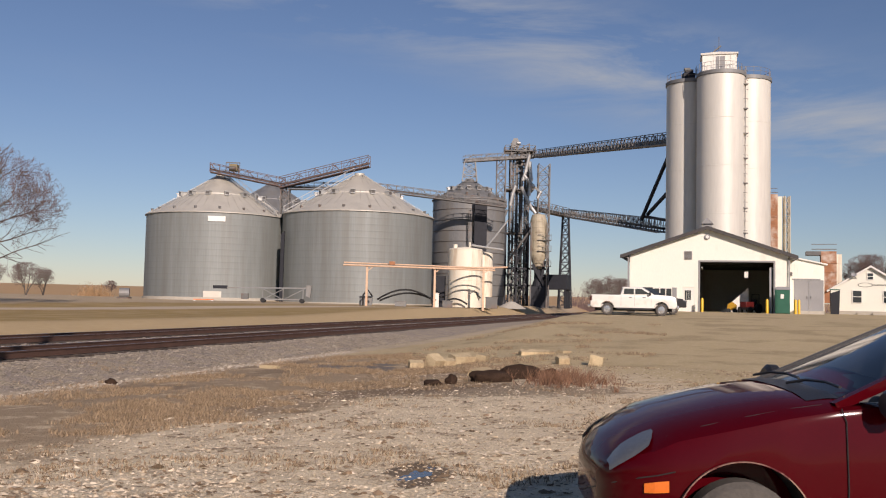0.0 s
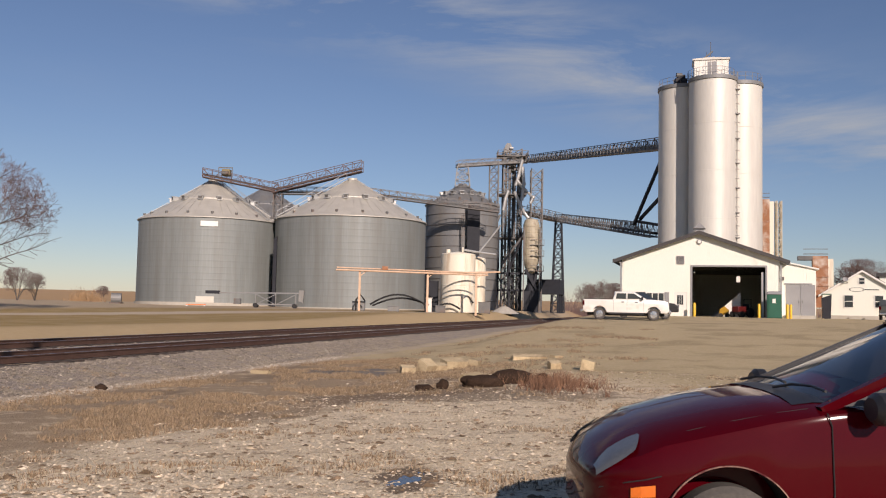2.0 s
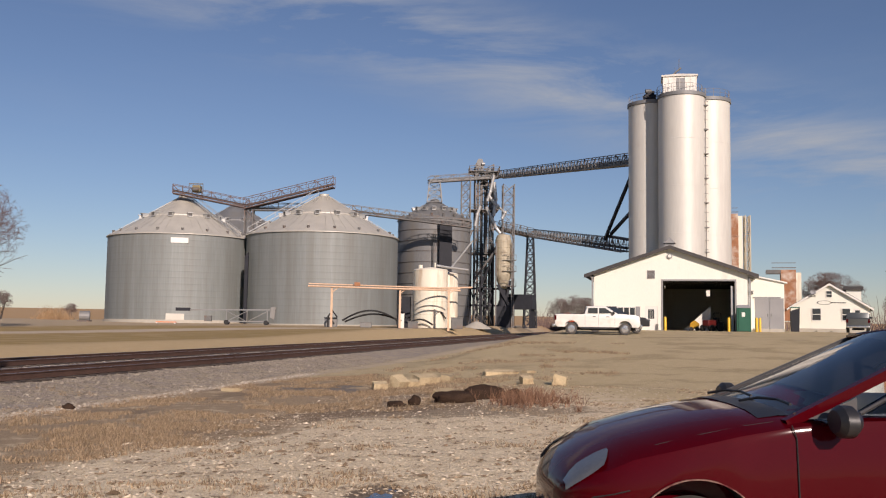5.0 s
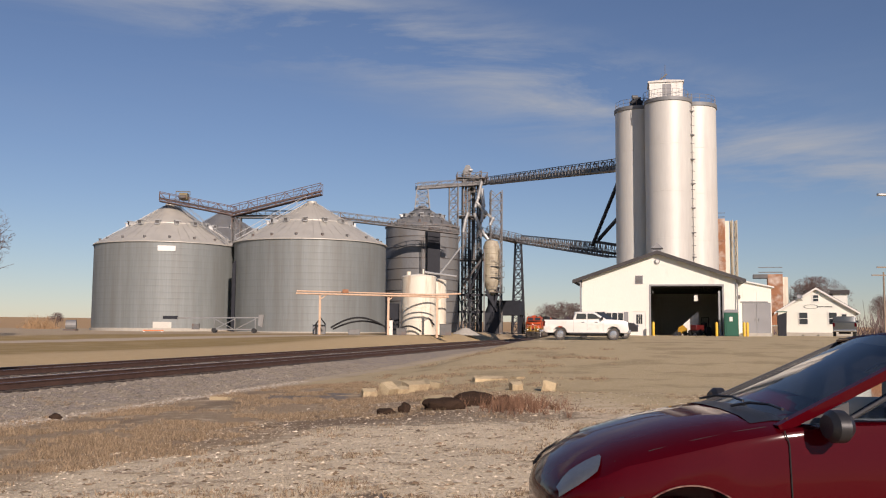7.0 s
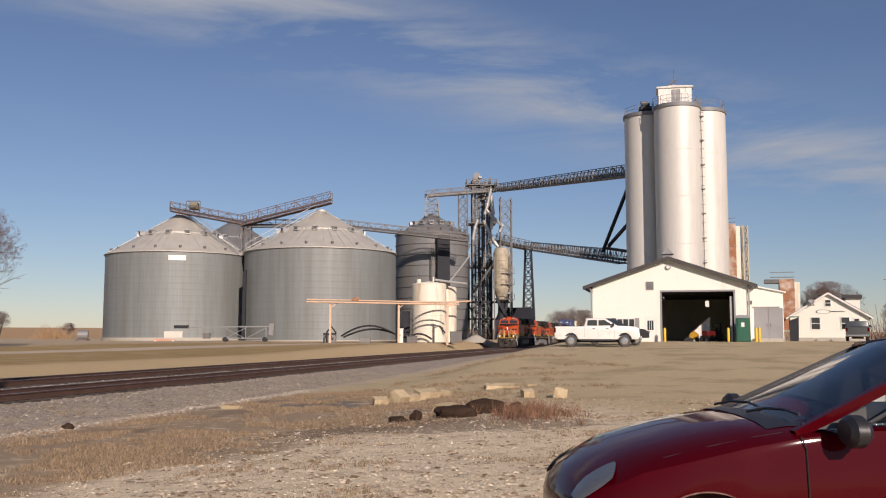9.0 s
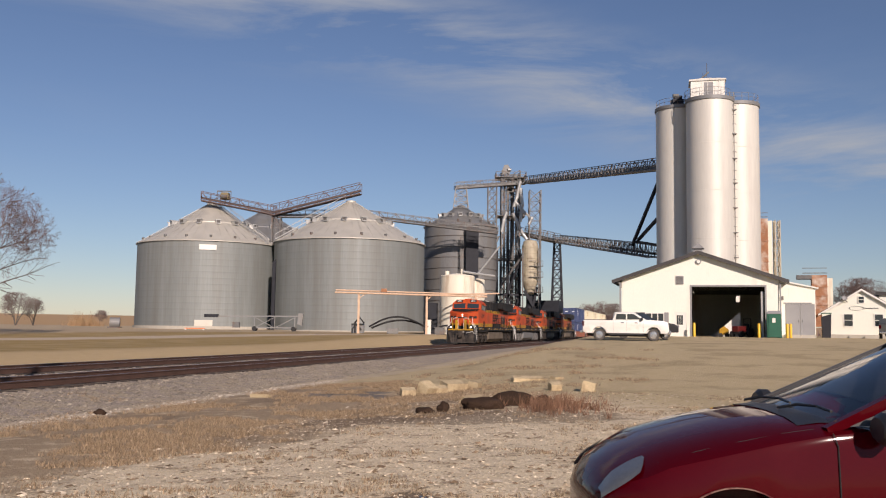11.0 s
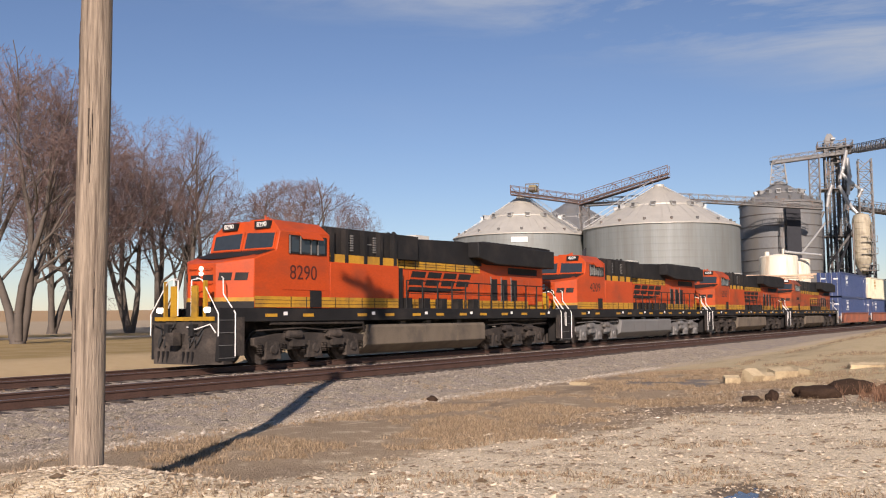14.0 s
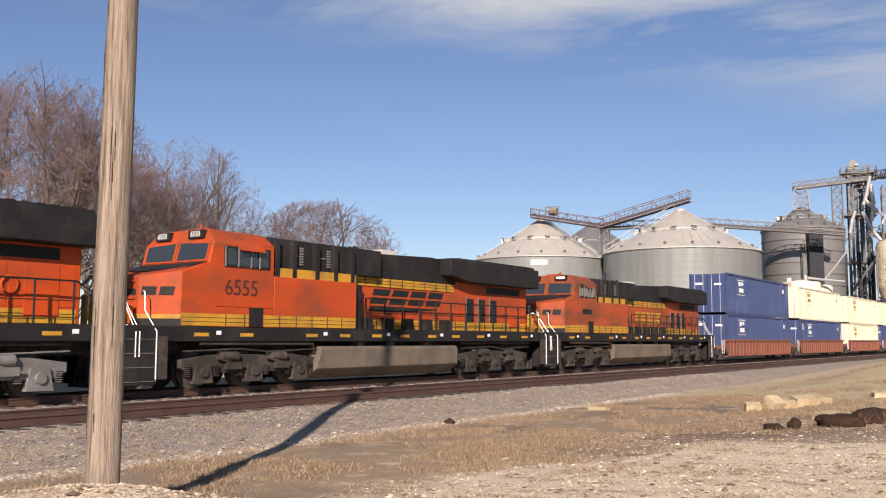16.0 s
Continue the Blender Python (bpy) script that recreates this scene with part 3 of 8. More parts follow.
part("motor", Shape().rod((-0.6, -0.3, 1.3), (0.1, -0.3, 1.3), 0.25, 0.25, 12), STEEL, hd)
rr_ = thing("roof_railing", "thin steel guard rail round the silo tops", "railing")
for cx, cy, R in ((29.9, 112.2, 2.75), (32.0, 107.2, 2.68), (36.0, 109.6, 2.75)):
    rl = Shape()
    for i in range(20):
        a = 2 * math.pi * i / 20
        rl.beam((cx + R * math.cos(a), cy + R * math.sin(a), 29.2), (cx + R * math.cos(a), cy + R * math.sin(a), 30.15), 0.035)
    for z in (29.7, 30.15):
        rl.lathe([(R, z), (R, z + 0.04)], 40, (cx, cy, 0))
    part("guard_rail", rl, STEEL, rr_)


# ---- trussed conveyor bridges ----
def gallery(label, a, b, w=1.1, h=1.5, step=1.6, trough=True, m=None, box_color=None, slim=False):
    """A walkway and conveyor in an open truss from a to b (top of the floor)."""
    m = m or STEEL
    a, b = Vector(a), Vector(b)
    g = thing("conveyor_bridge", label, "conveyor", group="conveyor bridges")
    d = (b - a)
    L = d.length
    u = d.normalized()
    s = Vector((u.y, -u.x, 0)).normalized() * (w / 2)
    up = Vector((0, 0, h))
    n = max(2, int(L / step))
    for k in (-1, 1):
        part("chord", Shape().beam(a + k * s, b + k * s, 0.16), m, g)
        part("top_chord", Shape().beam(a + k * s + up, b + k * s + up, 0.10), m, g)
        part("mid_rail", Shape().beam(a + k * s + up * 0.5, b + k * s + up * 0.5, 0.05), m, g)
    for k in (-1, 1):
        br = Shape()
        for i in range(n + 1):
            p = a.lerp(b, i / n) + k * s
            br.beam(p, p + up, 0.08)
            if i < n:
                q = a.lerp(b, (i + 1) / n) + k * s
                br.beam(p if i % 2 else p + up, q + up if i % 2 else q, 0.07)
        part("truss_side", br, m, g)
    part("floor", Shape().beam(a, b, w, 0.06), m, g)
    if trough:
        part("trough", Shape().beam(a + up * 0.3, b + up * 0.3, w * (0.35 if slim else 0.5), 0.3 if slim else 0.5), box_color or (m if slim else GALV_OLD), g)
    return g


gallery("red-brown overhead conveyor along the bin peaks", (-43.1, 166.8, 24.45), (-29.7, 169.4, 22.2), 1.6, 1.6, m=STEEL_BROWN, slim=True)
gallery("galvanised overhead conveyor behind the bin peaks", (-29.7, 169.4, 21.9), (-14.0, 171.2, 22.3), 1.5, 1.3, slim=True)
gallery("galvanised overhead conveyor towards the elevator legs", (-14.0, 171.2, 22.3), (11.5, 171.6, 19.6), 1.5, 1.4, slim=True)
gallery("red-brown inclined conveyor to the peak of the bin", (-30.5, 168.8, 22.0), (-14.0, 166.9, 26.1), 1.8, 2.0, m=STEEL_BROWN, slim=True)
gallery("upper conveyor from the legs to the silos", (18.4, 188.6, 31.9), (28.6, 113.0, 21.9), 1.5, 1.45)
gallery("upper conveyor to the ringed bin", (18.4, 188.6, 31.9), (3.6, 184.5, 30.0), 1.5, 1.3)
gallery("lower conveyor bridge from the legs to the mid tower", (17.6, 189.0, 21.3), (26.8, 203.2, 21.2), 1.8, 1.8, slim=True)
gallery("lower conveyor bridge from the mid tower to the silos", (26.8, 203.2, 21.2), (28.2, 118.0, 11.2), 1.6, 1.7, slim=True, box_color=STEEL_BLUE)
db = thing("conveyor_drive", "tan conveyor drive box on the bin conveyor", "drive unit", pose(-38.9, 167.6, 24.0))
part("drive_box", Shape().box(-0.7, 0.7, -0.9, 0.9, 0.8, 2.0), GATE_TAN, db, bevel=0.05)
part("guard", Shape().box(-1.3, 1.3, -1.05, -0.95, 2.1, 2.3).box(-1.3, -1.2, -1.05, -0.95, 0.4, 2.1).box(1.2, 1.3, -1.05, -0.95, 0.4, 2.1), STEEL, db)
part("motor", Shape().rod((-0.5, -1.2, 1.2), (0.6, -1.2, 1.2), 0.32, 0.32, 12), STEEL, db)


def lattice(name, label, x, y, z0, z1, w, w_top=None, leg=0.14, step=1.5, m=None):
    """A four legged lattice tower."""
    m = m or STEEL
    w_top = w if w_top is None else w_top
    t = thing(name, label, "lattice tower", pose(x, y, z0))
    H, n = z1 - z0, max(2, int((z1 - z0) / step))
    cs = ((-1, -1), (1, -1), (1, 1), (-1, 1))
    at = lambda k, f: Vector((cs[k][0] * (w + (w_top - w) * f) / 2, cs[k][1] * (w + (w_top - w) * f) / 2, H * f))
    for k in range(4):
        part("leg", Shape().beam(at(k, 0), at(k, 1), leg), m, t)
        br = Shape()
        for i in range(n):
            br.beam(at(k, i / n), at((k + 1) % 4, (i + 1) / n), leg * 0.55)
            br.beam(at((k + 1) % 4, i / n), at(k, (i + 1) / n), leg * 0.45)
            br.beam(at(k, i / n), at((k + 1) % 4, i / n), leg * 0.5)
        part("bracing", br, m, t)
    return t


lattice("support_tower", "slim lattice tower under the lower conveyor", 26.8, 203.2, 1.0, 21.2, 2.7, 1.3, 0.26, 2.0, STEEL_BLUE)
lattice("support_tower", "lattice tower holding the bin conveyors", -29.6, 169.2, 1.3, 22, 1.5, 1.5, 0.2, 1.6)
lattice("support_tower", "lattice tower under the upper conveyor", 20.2, 188.4, 1.0, 30.5, 2.3, 2.3, 0.2, 2.0)
lattice("leg_tower", "steel lattice tower round the bucket elevator legs", 15.2, 189.5, 1.0, 34.6, 3.7, 3.7, 0.26, 2.2)
lattice("support_tower", "lattice mast beside the elevator legs", 11.3, 187.0, 1.0, 31.5, 1.8, 1.8, 0.2, 1.8)
lattice("support_tower", "short lattice stand on the ringed bin roof", 4.8, 184.8, 26.0, 30.0, 3.0, 2.2, 0.2, 1.3, GALV_OLD)
lattice("support_tower", "lattice tower between the bins and the legs", -1.2, 184.0, 1.0, 20.6, 1.3, 1.3, 0.18, 1.6)

# ---- long shed ----
SIDING = mat("white_ribbed_siding", (0.79, 0.785, 0.69), 0.45, 0.05, 0.04, 0.4, 12, 0.02, (0.66, 0.6, 0.5), 0.2, 0.4, (1, 1, 0.3))
SH = pose(22.0, 76.85, 1.22, 0, 0, -16.3)        # middle of the gable's foot; local y runs into the shed


def build_shed():
    s = thing("shed", "white metal gabled shed with dark roof and open bay door", "shed", SH)
    W, E, P, D = 6.35, 4.85, 7.05, 24.0

    def ribbed(x0, x1, z0, top, name="front_wall"):
        w = Shape()
        w.prism([(x0, z0), (x1, z0), (x1, top(x1))] + ([(0, P)] if x0 < 0 < x1 else []) + [(x0, top(x0))], 0, 0.16)
        o = part(name, w, SIDING, s)
        r, x = Shape(), x0 + 0.1
        while x < x1 - 0.05:
            r.box(x, x + 0.04, -0.008, 0, z0 + 0.01, top(x) - 0.02)
            x += 0.23
        part("siding_rib", r, SIDING, o)

    top = lambda x: P - (P - E) * abs(x) / W
    d0, d1, dh = -0.55, 5.25, 4.25            # the bay door's opening
    ribbed(-W, -2.05, 0, top)
    ribbed(-2.05, -1.0, 2.1, top)
    ribbed(-1.0, d0, 0, top)
    ribbed(d0, d1, dh, top)
    ribbed(d1, W, 0, top)
    for x in (-W, W - 0.16):
        part("side_wall", Shape().box(x, x + 0.16, 0.16, D, 0, E - 0.06), SIDING, s)
    part("back_wall", Shape().prism([(-W, 0), (W, 0), (W, E), (0, P), (-W, E)], D, D + 0.16), SIDING, s)
    part("inner_floor", Shape().box(-W + 0.2, W - 0.2, 0.0, D, -0.3, 0.02), CONC, s)
    for k in (-1, 1):
        r = Shape()
        r.prism([(k * (W + 0.75), E - 0.30), (k * (W + 0.75), E - 0.1), (0, P + 0.16), (0, P - 0.03)], -0.5, D + 0.5)
        part("roof_slope", r, ROOF_DARK, s)
        f = Shape().prism([(k * (W + 0.78), E - 0.36), (k * (W + 0.78), E - 0.06), (0, P + 0.2), (0, P - 0.10)], -0.56, -0.5)
        part("fascia", f, ROOF_DARK, s)
    part("downspout", Shape().beam((-W - 0.1, -0.12, 0), (-W - 0.1, -0.12, E - 0.3), 0.12).beam((-W - 0.1, -0.12, E - 0.3), (-W - 0.6, -0.2, E - 0.12), 0.12), GREY_DOOR, s)
    part("downspout", Shape().beam((W + 0.1, -0.12, 0), (W + 0.1, -0.12, E - 0.3), 0.12), GREY_DOOR, s)
    t = Shape()
    t.box(d0 - 0.14, d0, -0.05, 0.2, 0, dh + 0.14).box(d1, d1 + 0.14, -0.05, 0.2, 0, dh + 0.14).box(d0, d1, -0.05, 0.2, dh, dh + 0.14)
    part("bay_trim", t, GREY_DOOR, s)
    part("bay_door_track", Shape().box(d0 + 0.1, d0 + 0.2, 0.3, 4.2, dh - 0.5, dh - 0.4), STEEL_LIGHT, s)
    part("bay_door_post", Shape().box(d1 - 0.3, d1 - 0.1, 0.2, 0.5, 0, dh - 0.4), STEEL_LIGHT, s)
    # ceiling of the bay and purlins
    pu = Shape()
    for y in range(3, 24, 3):
        pu.beam((-W + 0.2, y, E - 0.35), (W - 0.2, y, E - 0.35), 0.12)
        pu.beam((-W + 0.2, y, E - 0.35), (0, y, P - 0.3), 0.1)
        pu.beam((W - 0.2, y, E - 0.35), (0, y, P - 0.3), 0.1)
    part("roof_frame", pu, DARK, s)
    pd = part("door", Shape().box(-2.05, -1.0, 0.03, 0.09, 0.03, 2.1), WHITE, s, "white personnel door", bevel=0.01)
    part("door_pane", Shape().box(-1.78, -1.28, 0.0, 0.028, 1.05, 1.85), GLASS_DARK, pd)
    for i in (1, 2):
        part("glazing_bar", Shape().box(-1.78 + i * 0.167 - 0.012, -1.78 + i * 0.167 + 0.012, -0.01, 0.0, 1.05, 1.85), WHITE, pd)
    w = part("window", Shape().box(-4.35, -2.85, -0.05, -0.005, 1.0, 2.05), WHITE, s)
    for i in range(3):
        part("pane", Shape().box(-4.27 + i * 0.49, -3.86 + i * 0.49, -0.07, -0.052, 1.08, 1.97), GLASS_DARK, w)
    for x in (-4.75, -2.8):
        part("shutter", Shape().box(x, x + 0.36, -0.06, -0.003, 0.98, 2.07), GREY_DOOR, s)
    v = part("wall_vent", Shape().box(-1.83, -1.2, -0.07, 0.02, 4.45, 5.15), GREY_DOOR, s)
    for i in range(6):
        part("louver", Shape().box(-1.77, -1.26, -0.1, -0.072, 4.52 + i * 0.1, 4.57 + i * 0.1), STEEL, v)
    part("gable_fan", Shape().rod((0.02, -0.12, 6.35), (0.02, 0.0, 6.35), 0.22, 0.22, 20), GREY_DOOR, s)
    part("gable_lamp", Shape().rod((0.02, -0.16, 6.35), (0.02, -0.12, 6.35), 0.14, 0.14, 16), WHITE, s)
    part("cupola", Shape().box(-0.35, 0.35, 0.4, 1.2, P - 0.2, P + 0.5).prism([(-0.5, P + 0.45), (0.5, P + 0.45), (0, P + 0.95)], 0.2, 1.4), GREY_DOOR, s)
    # added white triangle that draws the patch of sun inside the bay
    part("sloped_sheet", Shape().prism([(1.05, 0.05), (3.45, 0.05), (3.45, 2.25)], 3.6, 3.66), WHITE, s, "white triangular sheet standing in for the sunlit patch inside the bay")
    part("sign_board", Shape().box(3.0, 3.3, 0.6, 0.62, 3.0, 3.5), WHITE, s)
    return s


build_shed()


# ---- the train ----
ORANGE = mat("locomotive_orange", (0.50, 0.066, 0.012), 0.5, 0.0, 0.14, 0.9, 22, 0.03, (0.30, 0.058, 0.022), 0.5, 0.7, (0.5, 1, 1), spec=0.25)
ORANGE_OLD = mat("faded_locomotive_orange", (0.40, 0.075, 0.022), 0.6, 0.0, 0.18, 0.9, 22, 0.05, (0.16, 0.055, 0.03), 0.75, 0.8, (0.4, 1, 1), spec=0.2)
ORANGE_DUSTY = mat("dusty_locomotive_orange", (0.45, 0.066, 0.015), 0.58, 0.0, 0.16, 0.9, 22, 0.04, (0.22, 0.058, 0.026), 0.6, 0.7, (0.5, 1, 1), spec=0.22)
LYELLOW = mat("locomotive_yellow", (0.52, 0.27, 0.028), 0.6, 0.0, 0.15, 1.5, 22, 0.03, (0.28, 0.15, 0.035), 0.5, 0.9, spec=0.25)
# yellow with shade put into its colour, for the end gates and bay machine
GATE = mat("shaded_yellow", (0.42, 0.23, 0.02), 0.65, 0.0, 0.2, 3, 24, 0.05, (0.2, 0.12, 0.03), 0.5, 1.5, spec=0.2)
LBLACK = mat("locomotive_black", (0.016, 0.0155, 0.0155), 0.7, 0.0, 0.3, 1.5, 22, 0.05, (0.034, 0.029, 0.026), 0.4, 0.8, spec=0.25)
UNDER = mat("dusty_underframe", (0.045, 0.038, 0.033), 0.85, 0.0, 0.4, 2, 26, 0.2, (0.10, 0.08, 0.065), 0.45, 1.8, spec=0.2)
UNDER_SILVER = mat("silver_truck_paint", (0.20, 0.195, 0.185), 0.6, 0.2, 0.3, 2, 26, 0.15, (0.15, 0.13, 0.11), 0.5, 1.8)
TANK_DUST = mat("dusty_fuel_tank", (0.145, 0.115, 0.082), 0.85, 0.0, 0.22, 1.2, 22, 0.08, (0.08, 0.066, 0.052), 0.5, 0.8)
TANK_GREY = mat("grey_fuel_tank", (0.17, 0.168, 0.16), 0.6, 0.1, 0.14, 1.2, 22, 0.06, (0.18, 0.17, 0.16), 0.4, 0.8)
WHITE_RAIL = mat("white_handrail_paint", (0.82, 0.80, 0.76), 0.4, 0.0, 0.05, 3, 30, 0.02)
LAMP_ON = glow("headlight_lit", (1.0, 0.93, 0.78), 2.2)
NUM_DARK = mat("faded_number_brown", (0.085, 0.016, 0.008), 0.6, 0.0, 0.2, 4, 30, 0.0)
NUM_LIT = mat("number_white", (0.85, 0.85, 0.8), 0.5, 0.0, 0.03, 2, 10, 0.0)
WHEEL_MAT = mat("wheel_steel", (0.10, 0.085, 0.075), 0.6, 0.5, 0.25, 3, 30, 0.1)


def text_part(body, size, m, mat_, parent, depth=0.004):
    """Lettering as a thin raised mesh."""
    cu = bpy.data.curves.new("lettering", "FONT")
    cu.body, cu.size, cu.extrude, cu.align_x, cu.align_y = body, size, depth, "CENTER", "CENTER"
    tmp = bpy.data.objects.new("lettering", cu)
    scene.collection.objects.link(tmp)
    me = bpy.data.meshes.new_from_object(tmp.evaluated_get(bpy.context.evaluated_depsgraph_get()))
    bpy.data.objects.remove(tmp)
    me.materials.clear()
    me.materials.append(mat_)
    o = new("lettering", me)
    o.parent, o.matrix_basis = parent, m
    return o


def bar_glyphs(x0, x1, z0, z1, y, count, slant):
    """Slanted blocks that stand for an emblem."""
    g = Shape()
    w = (x1 - x0) / count
    for i in range(count):
        a, b, h = x0 + i * w, x0 + (i + 0.84) * w, z1 - z0
        for f0, f1 in ((0.0, 0.42), (0.56, 1.0)):
            sa, sb = slant * f0, slant * f1
            g.prism([(a + sa, z0 + h * f0), (b + sa, z0 + h * f0), (b + sb, z0 + h * f1), (a + sb, z0 + h * f1)], y - 0.004, y)
    return g


def bogie(parent, cx, m_side, wheels=(-1.95, 0.0, 1.95), big=True):
    """A truck: side frames with axle boxes, springs and brake cylinders, and its wheelsets."""
    fr = Shape()
    L = wheels[-1] + 0.75
    for k in (-1, 1):
        y = k * 1.18
        fr.prism([(cx - L, 0.62), (cx - L + 0.3, 0.45), (cx + L - 0.3, 0.45), (cx + L, 0.62), (cx + L, 0.85), (cx + L * 0.6, 0.98), (cx - L * 0.6, 0.98), (cx - L, 0.85)], y - 0.09, y + 0.09)
    b = part("bogie", fr, m_side, parent, bevel=0.02)
    for w in wheels:
        ws = Shape()
        for k in (-1, 1):
            ws.rod((cx + w, k * 0.68, 0.53), (cx + w, k * 0.81, 0.53), 0.53, 0.53, 26)
            ws.rod((cx + w, k * 0.62, 0.53), (cx + w, k * 0.68, 0.53), 0.57, 0.57, 26)
            ws.rod((cx + w, k * 0.81, 0.53), (cx + w, k * 0.83, 0.53), 0.40, 0.36, 20)
        ws.rod((cx + w, -0.62, 0.53), (cx + w, 0.62, 0.53), 0.1, 0.1, 10)
        part("wheelset", ws, WHEEL_MAT, b)
        for k in (-1, 1):
            ab = Shape()
            ab.prism([(cx + w - 0.36, 0.18), (cx + w + 0.36, 0.18), (cx + w + 0.24, 0.72), (cx + w - 0.24, 0.72)], k * 1.2, k * 1.36)
            ab.rod((cx + w, k * 1.36, 0.48), (cx + w, k * 1.43, 0.48), 0.15, 0.13, 14)
            part("axle_box", ab, m_side, b)
            if big:
                sp = Shape()
                for d in (-0.52, 0.52):
                    for i in range(6):
                        sp.lathe([(0.07, 0.36 + i * 0.055), (0.115, 0.375 + i * 0.055), (0.07, 0.39 + i * 0.055)], 10, (cx + w + d, k * 1.27, 0))
                part("spring", sp, m_side, b)
    if big:
        for k in (-1, 1):
            for d in (-0.98, 0.98):
                cy = Shape()
                cy.rod((cx + d - 0.33, k * 1.3, 0.92), (cx + d + 0.3, k * 1.3, 0.92), 0.15, 0.15, 14)
                cy.box(cx + d - 0.15, cx + d + 0.42, k * 1.22, k * 1.42, 0.55, 0.76)
                cy.beam((cx + d - 0.5, k * 1.38, 0.88), (cx + d + 0.55, k * 1.38, 0.62), 0.06)
                part("brake_cylinder", cy, m_side, b)
            pi = Shape().path([(cx - L, k * 1.36, 1.08), (cx - 0.6, k * 1.38, 1.14), (cx + 0.5, k * 1.36, 1.05), (cx + L, k * 1.34, 1.12)], 0.025, 6)
            part("brake_pipe", pi, m_side, b)
    return b


def locomotive(number, label, orange, side_m, tank_m, clean, lit=False, old=False):
    """A wide-nosed six-axle diesel; local x runs back from the nose corner, z up from the rail head."""
    lo = thing("locomotive", label, "locomotive", group="locomotives on the main track")
    W = 1.52
    # underframe and walkway
    part("underframe", Shape().box(-0.75, 20.7, -1.5, 1.5, 1.36, 1.78), LBLACK, lo, bevel=0.015)
    part("centre_sill", Shape().box(-1.2, 21.0, -0.6, 0.6, 1.0, 1.36), UNDER, lo)
    for k in (-1, 1):
        for i, x in enumerate((0.5, 2.2, 5.0, 6.6, 8.3, 9.9, 11.6, 13.2, 15.0, 16.8, 18.6)):
            part("sill_reflector", Shape().box(x, x + 0.52, k * 1.503 - 0.006, k * 1.503 + 0.006, 1.50, 1.60), LYELLOW, lo)
            if i % 2 == 0:
                part("sill_marker", Shape().box(x + 0.8, x + 0.98, k * 1.503 - 0.006, k * 1.503 + 0.006, 1.55, 1.66), WHITE_RAIL, lo)
    # nose
    pl = [(0.0, -W), (-0.72, -0.62), (-0.72, 0.62), (0.0, W), (1.0, W), (1.0, -W)]
    lowr, topr = [Vector((x, y, 1.78)) for x, y in pl], [Vector((x, y, z)) for (x, y), z in zip(pl, (3.3, 3.16, 3.16, 3.3, 3.62, 3.62))]
    part("nose", Shape().loft([lowr, topr]), orange, lo, bevel=0.03)
    yel = [(x * 1.012 - 0.006, y * 1.006) for x, y in pl[:4]]
    part("nose_stripe", Shape().loft([[Vector((x, y, z)) for x, y in yel] for z in (1.98, 2.1)], closed=False, caps=False), LYELLOW, lo)
    part("nose_base", Shape().loft([[Vector((x, y, z)) for x, y in yel] for z in (1.78, 1.98)], closed=False, caps=False), LBLACK, lo)
    gl = Shape().add([(-0.2, -0.25, 3.325), (0.3, -1.35, 3.425), (0.94, -1.47, 3.625), (0.94, 1.47, 3.625), (0.3, 1.35, 3.425), (-0.2, 0.25, 3.325)], [tuple(range(6))])
    part("antiglare_panel", gl, LBLACK, lo)
    em = Shape()
    for k in (-1, 1):
        for i in range(2):
            a = 0.06 + i * 0.42
            p0, p1 = Vector((-0.735, k * 0.62, 0)), Vector((-0.012, k * 1.53, 0))
            u, v = p0.lerp(p1, a), p0.lerp(p1, a + 0.34)
            em.add([u + Vector((0, 0, 2.62)), v + Vector((0, 0, 2.62)), v + Vector((0.03, k * 0.03, 2.86)), u + Vector((0.03, k * 0.03, 2.86))], [(0, 1, 2, 3)])
    for i in range(2):
        em.box(-0.728, -0.722, -0.5 + i * 0.55, -0.05 + i * 0.55, 2.62, 2.8)
    part("nose_emblem", em, LBLACK, lo, "dark emblem shapes on the nose")
    part("nose_door", Shape().box(-0.74, -0.722, -0.3, 0.3, 1.85, 2.55), orange, lo)
    gr = Shape()
    for k in (-1, 1):
        for z in (2.55, 3.0):
            gr.path([(-0.74, k * 0.2, z), (-0.82, k * 0.2, z), (-0.82, k * 0.5, z), (-0.74, k * 0.5, z)], 0.015, 5)
    part("grab_iron", gr, orange, lo)
    # cab
    a, b = 0.5, 1.05
    sec = lambda x, z0, zs, zt: [(x, -W, z0), (x, -W, zs), (x, -1.05, zt), (x, 1.05, zt), (x, W, zs), (x, W, z0)]
    cab = Shape()
    cab.add([(0.95, -W, 1.78), (0.95, -W, 3.58), (1.12, -W, 4.22), (1.26, -1.05, 4.62), (1.26, 1.05, 4.62), (1.12, W, 4.22), (0.95, W, 3.58), (0.95, W, 1.78),
             (3.5, -W, 1.78), (3.5, -W, 4.24), (3.5, -1.05, 4.6), (3.5, 1.05, 4.6), (3.5, W, 4.24), (3.5, W, 1.78)],
            [(0, 1, 2, 9, 8), (7, 13, 12, 5, 6), (2, 3, 10, 9), (5, 12, 11, 4), (3, 4, 11, 10), (1, 6, 5, 4, 3, 2), (8, 9, 10, 11, 12, 13), (0, 7, 6, 1)])
    cb = part("cab", cab, orange, lo, bevel=0.025)
    # windscreens lie on the sloping front
    n_front = Vector((-0.64, 0, 0.17)).normalized()
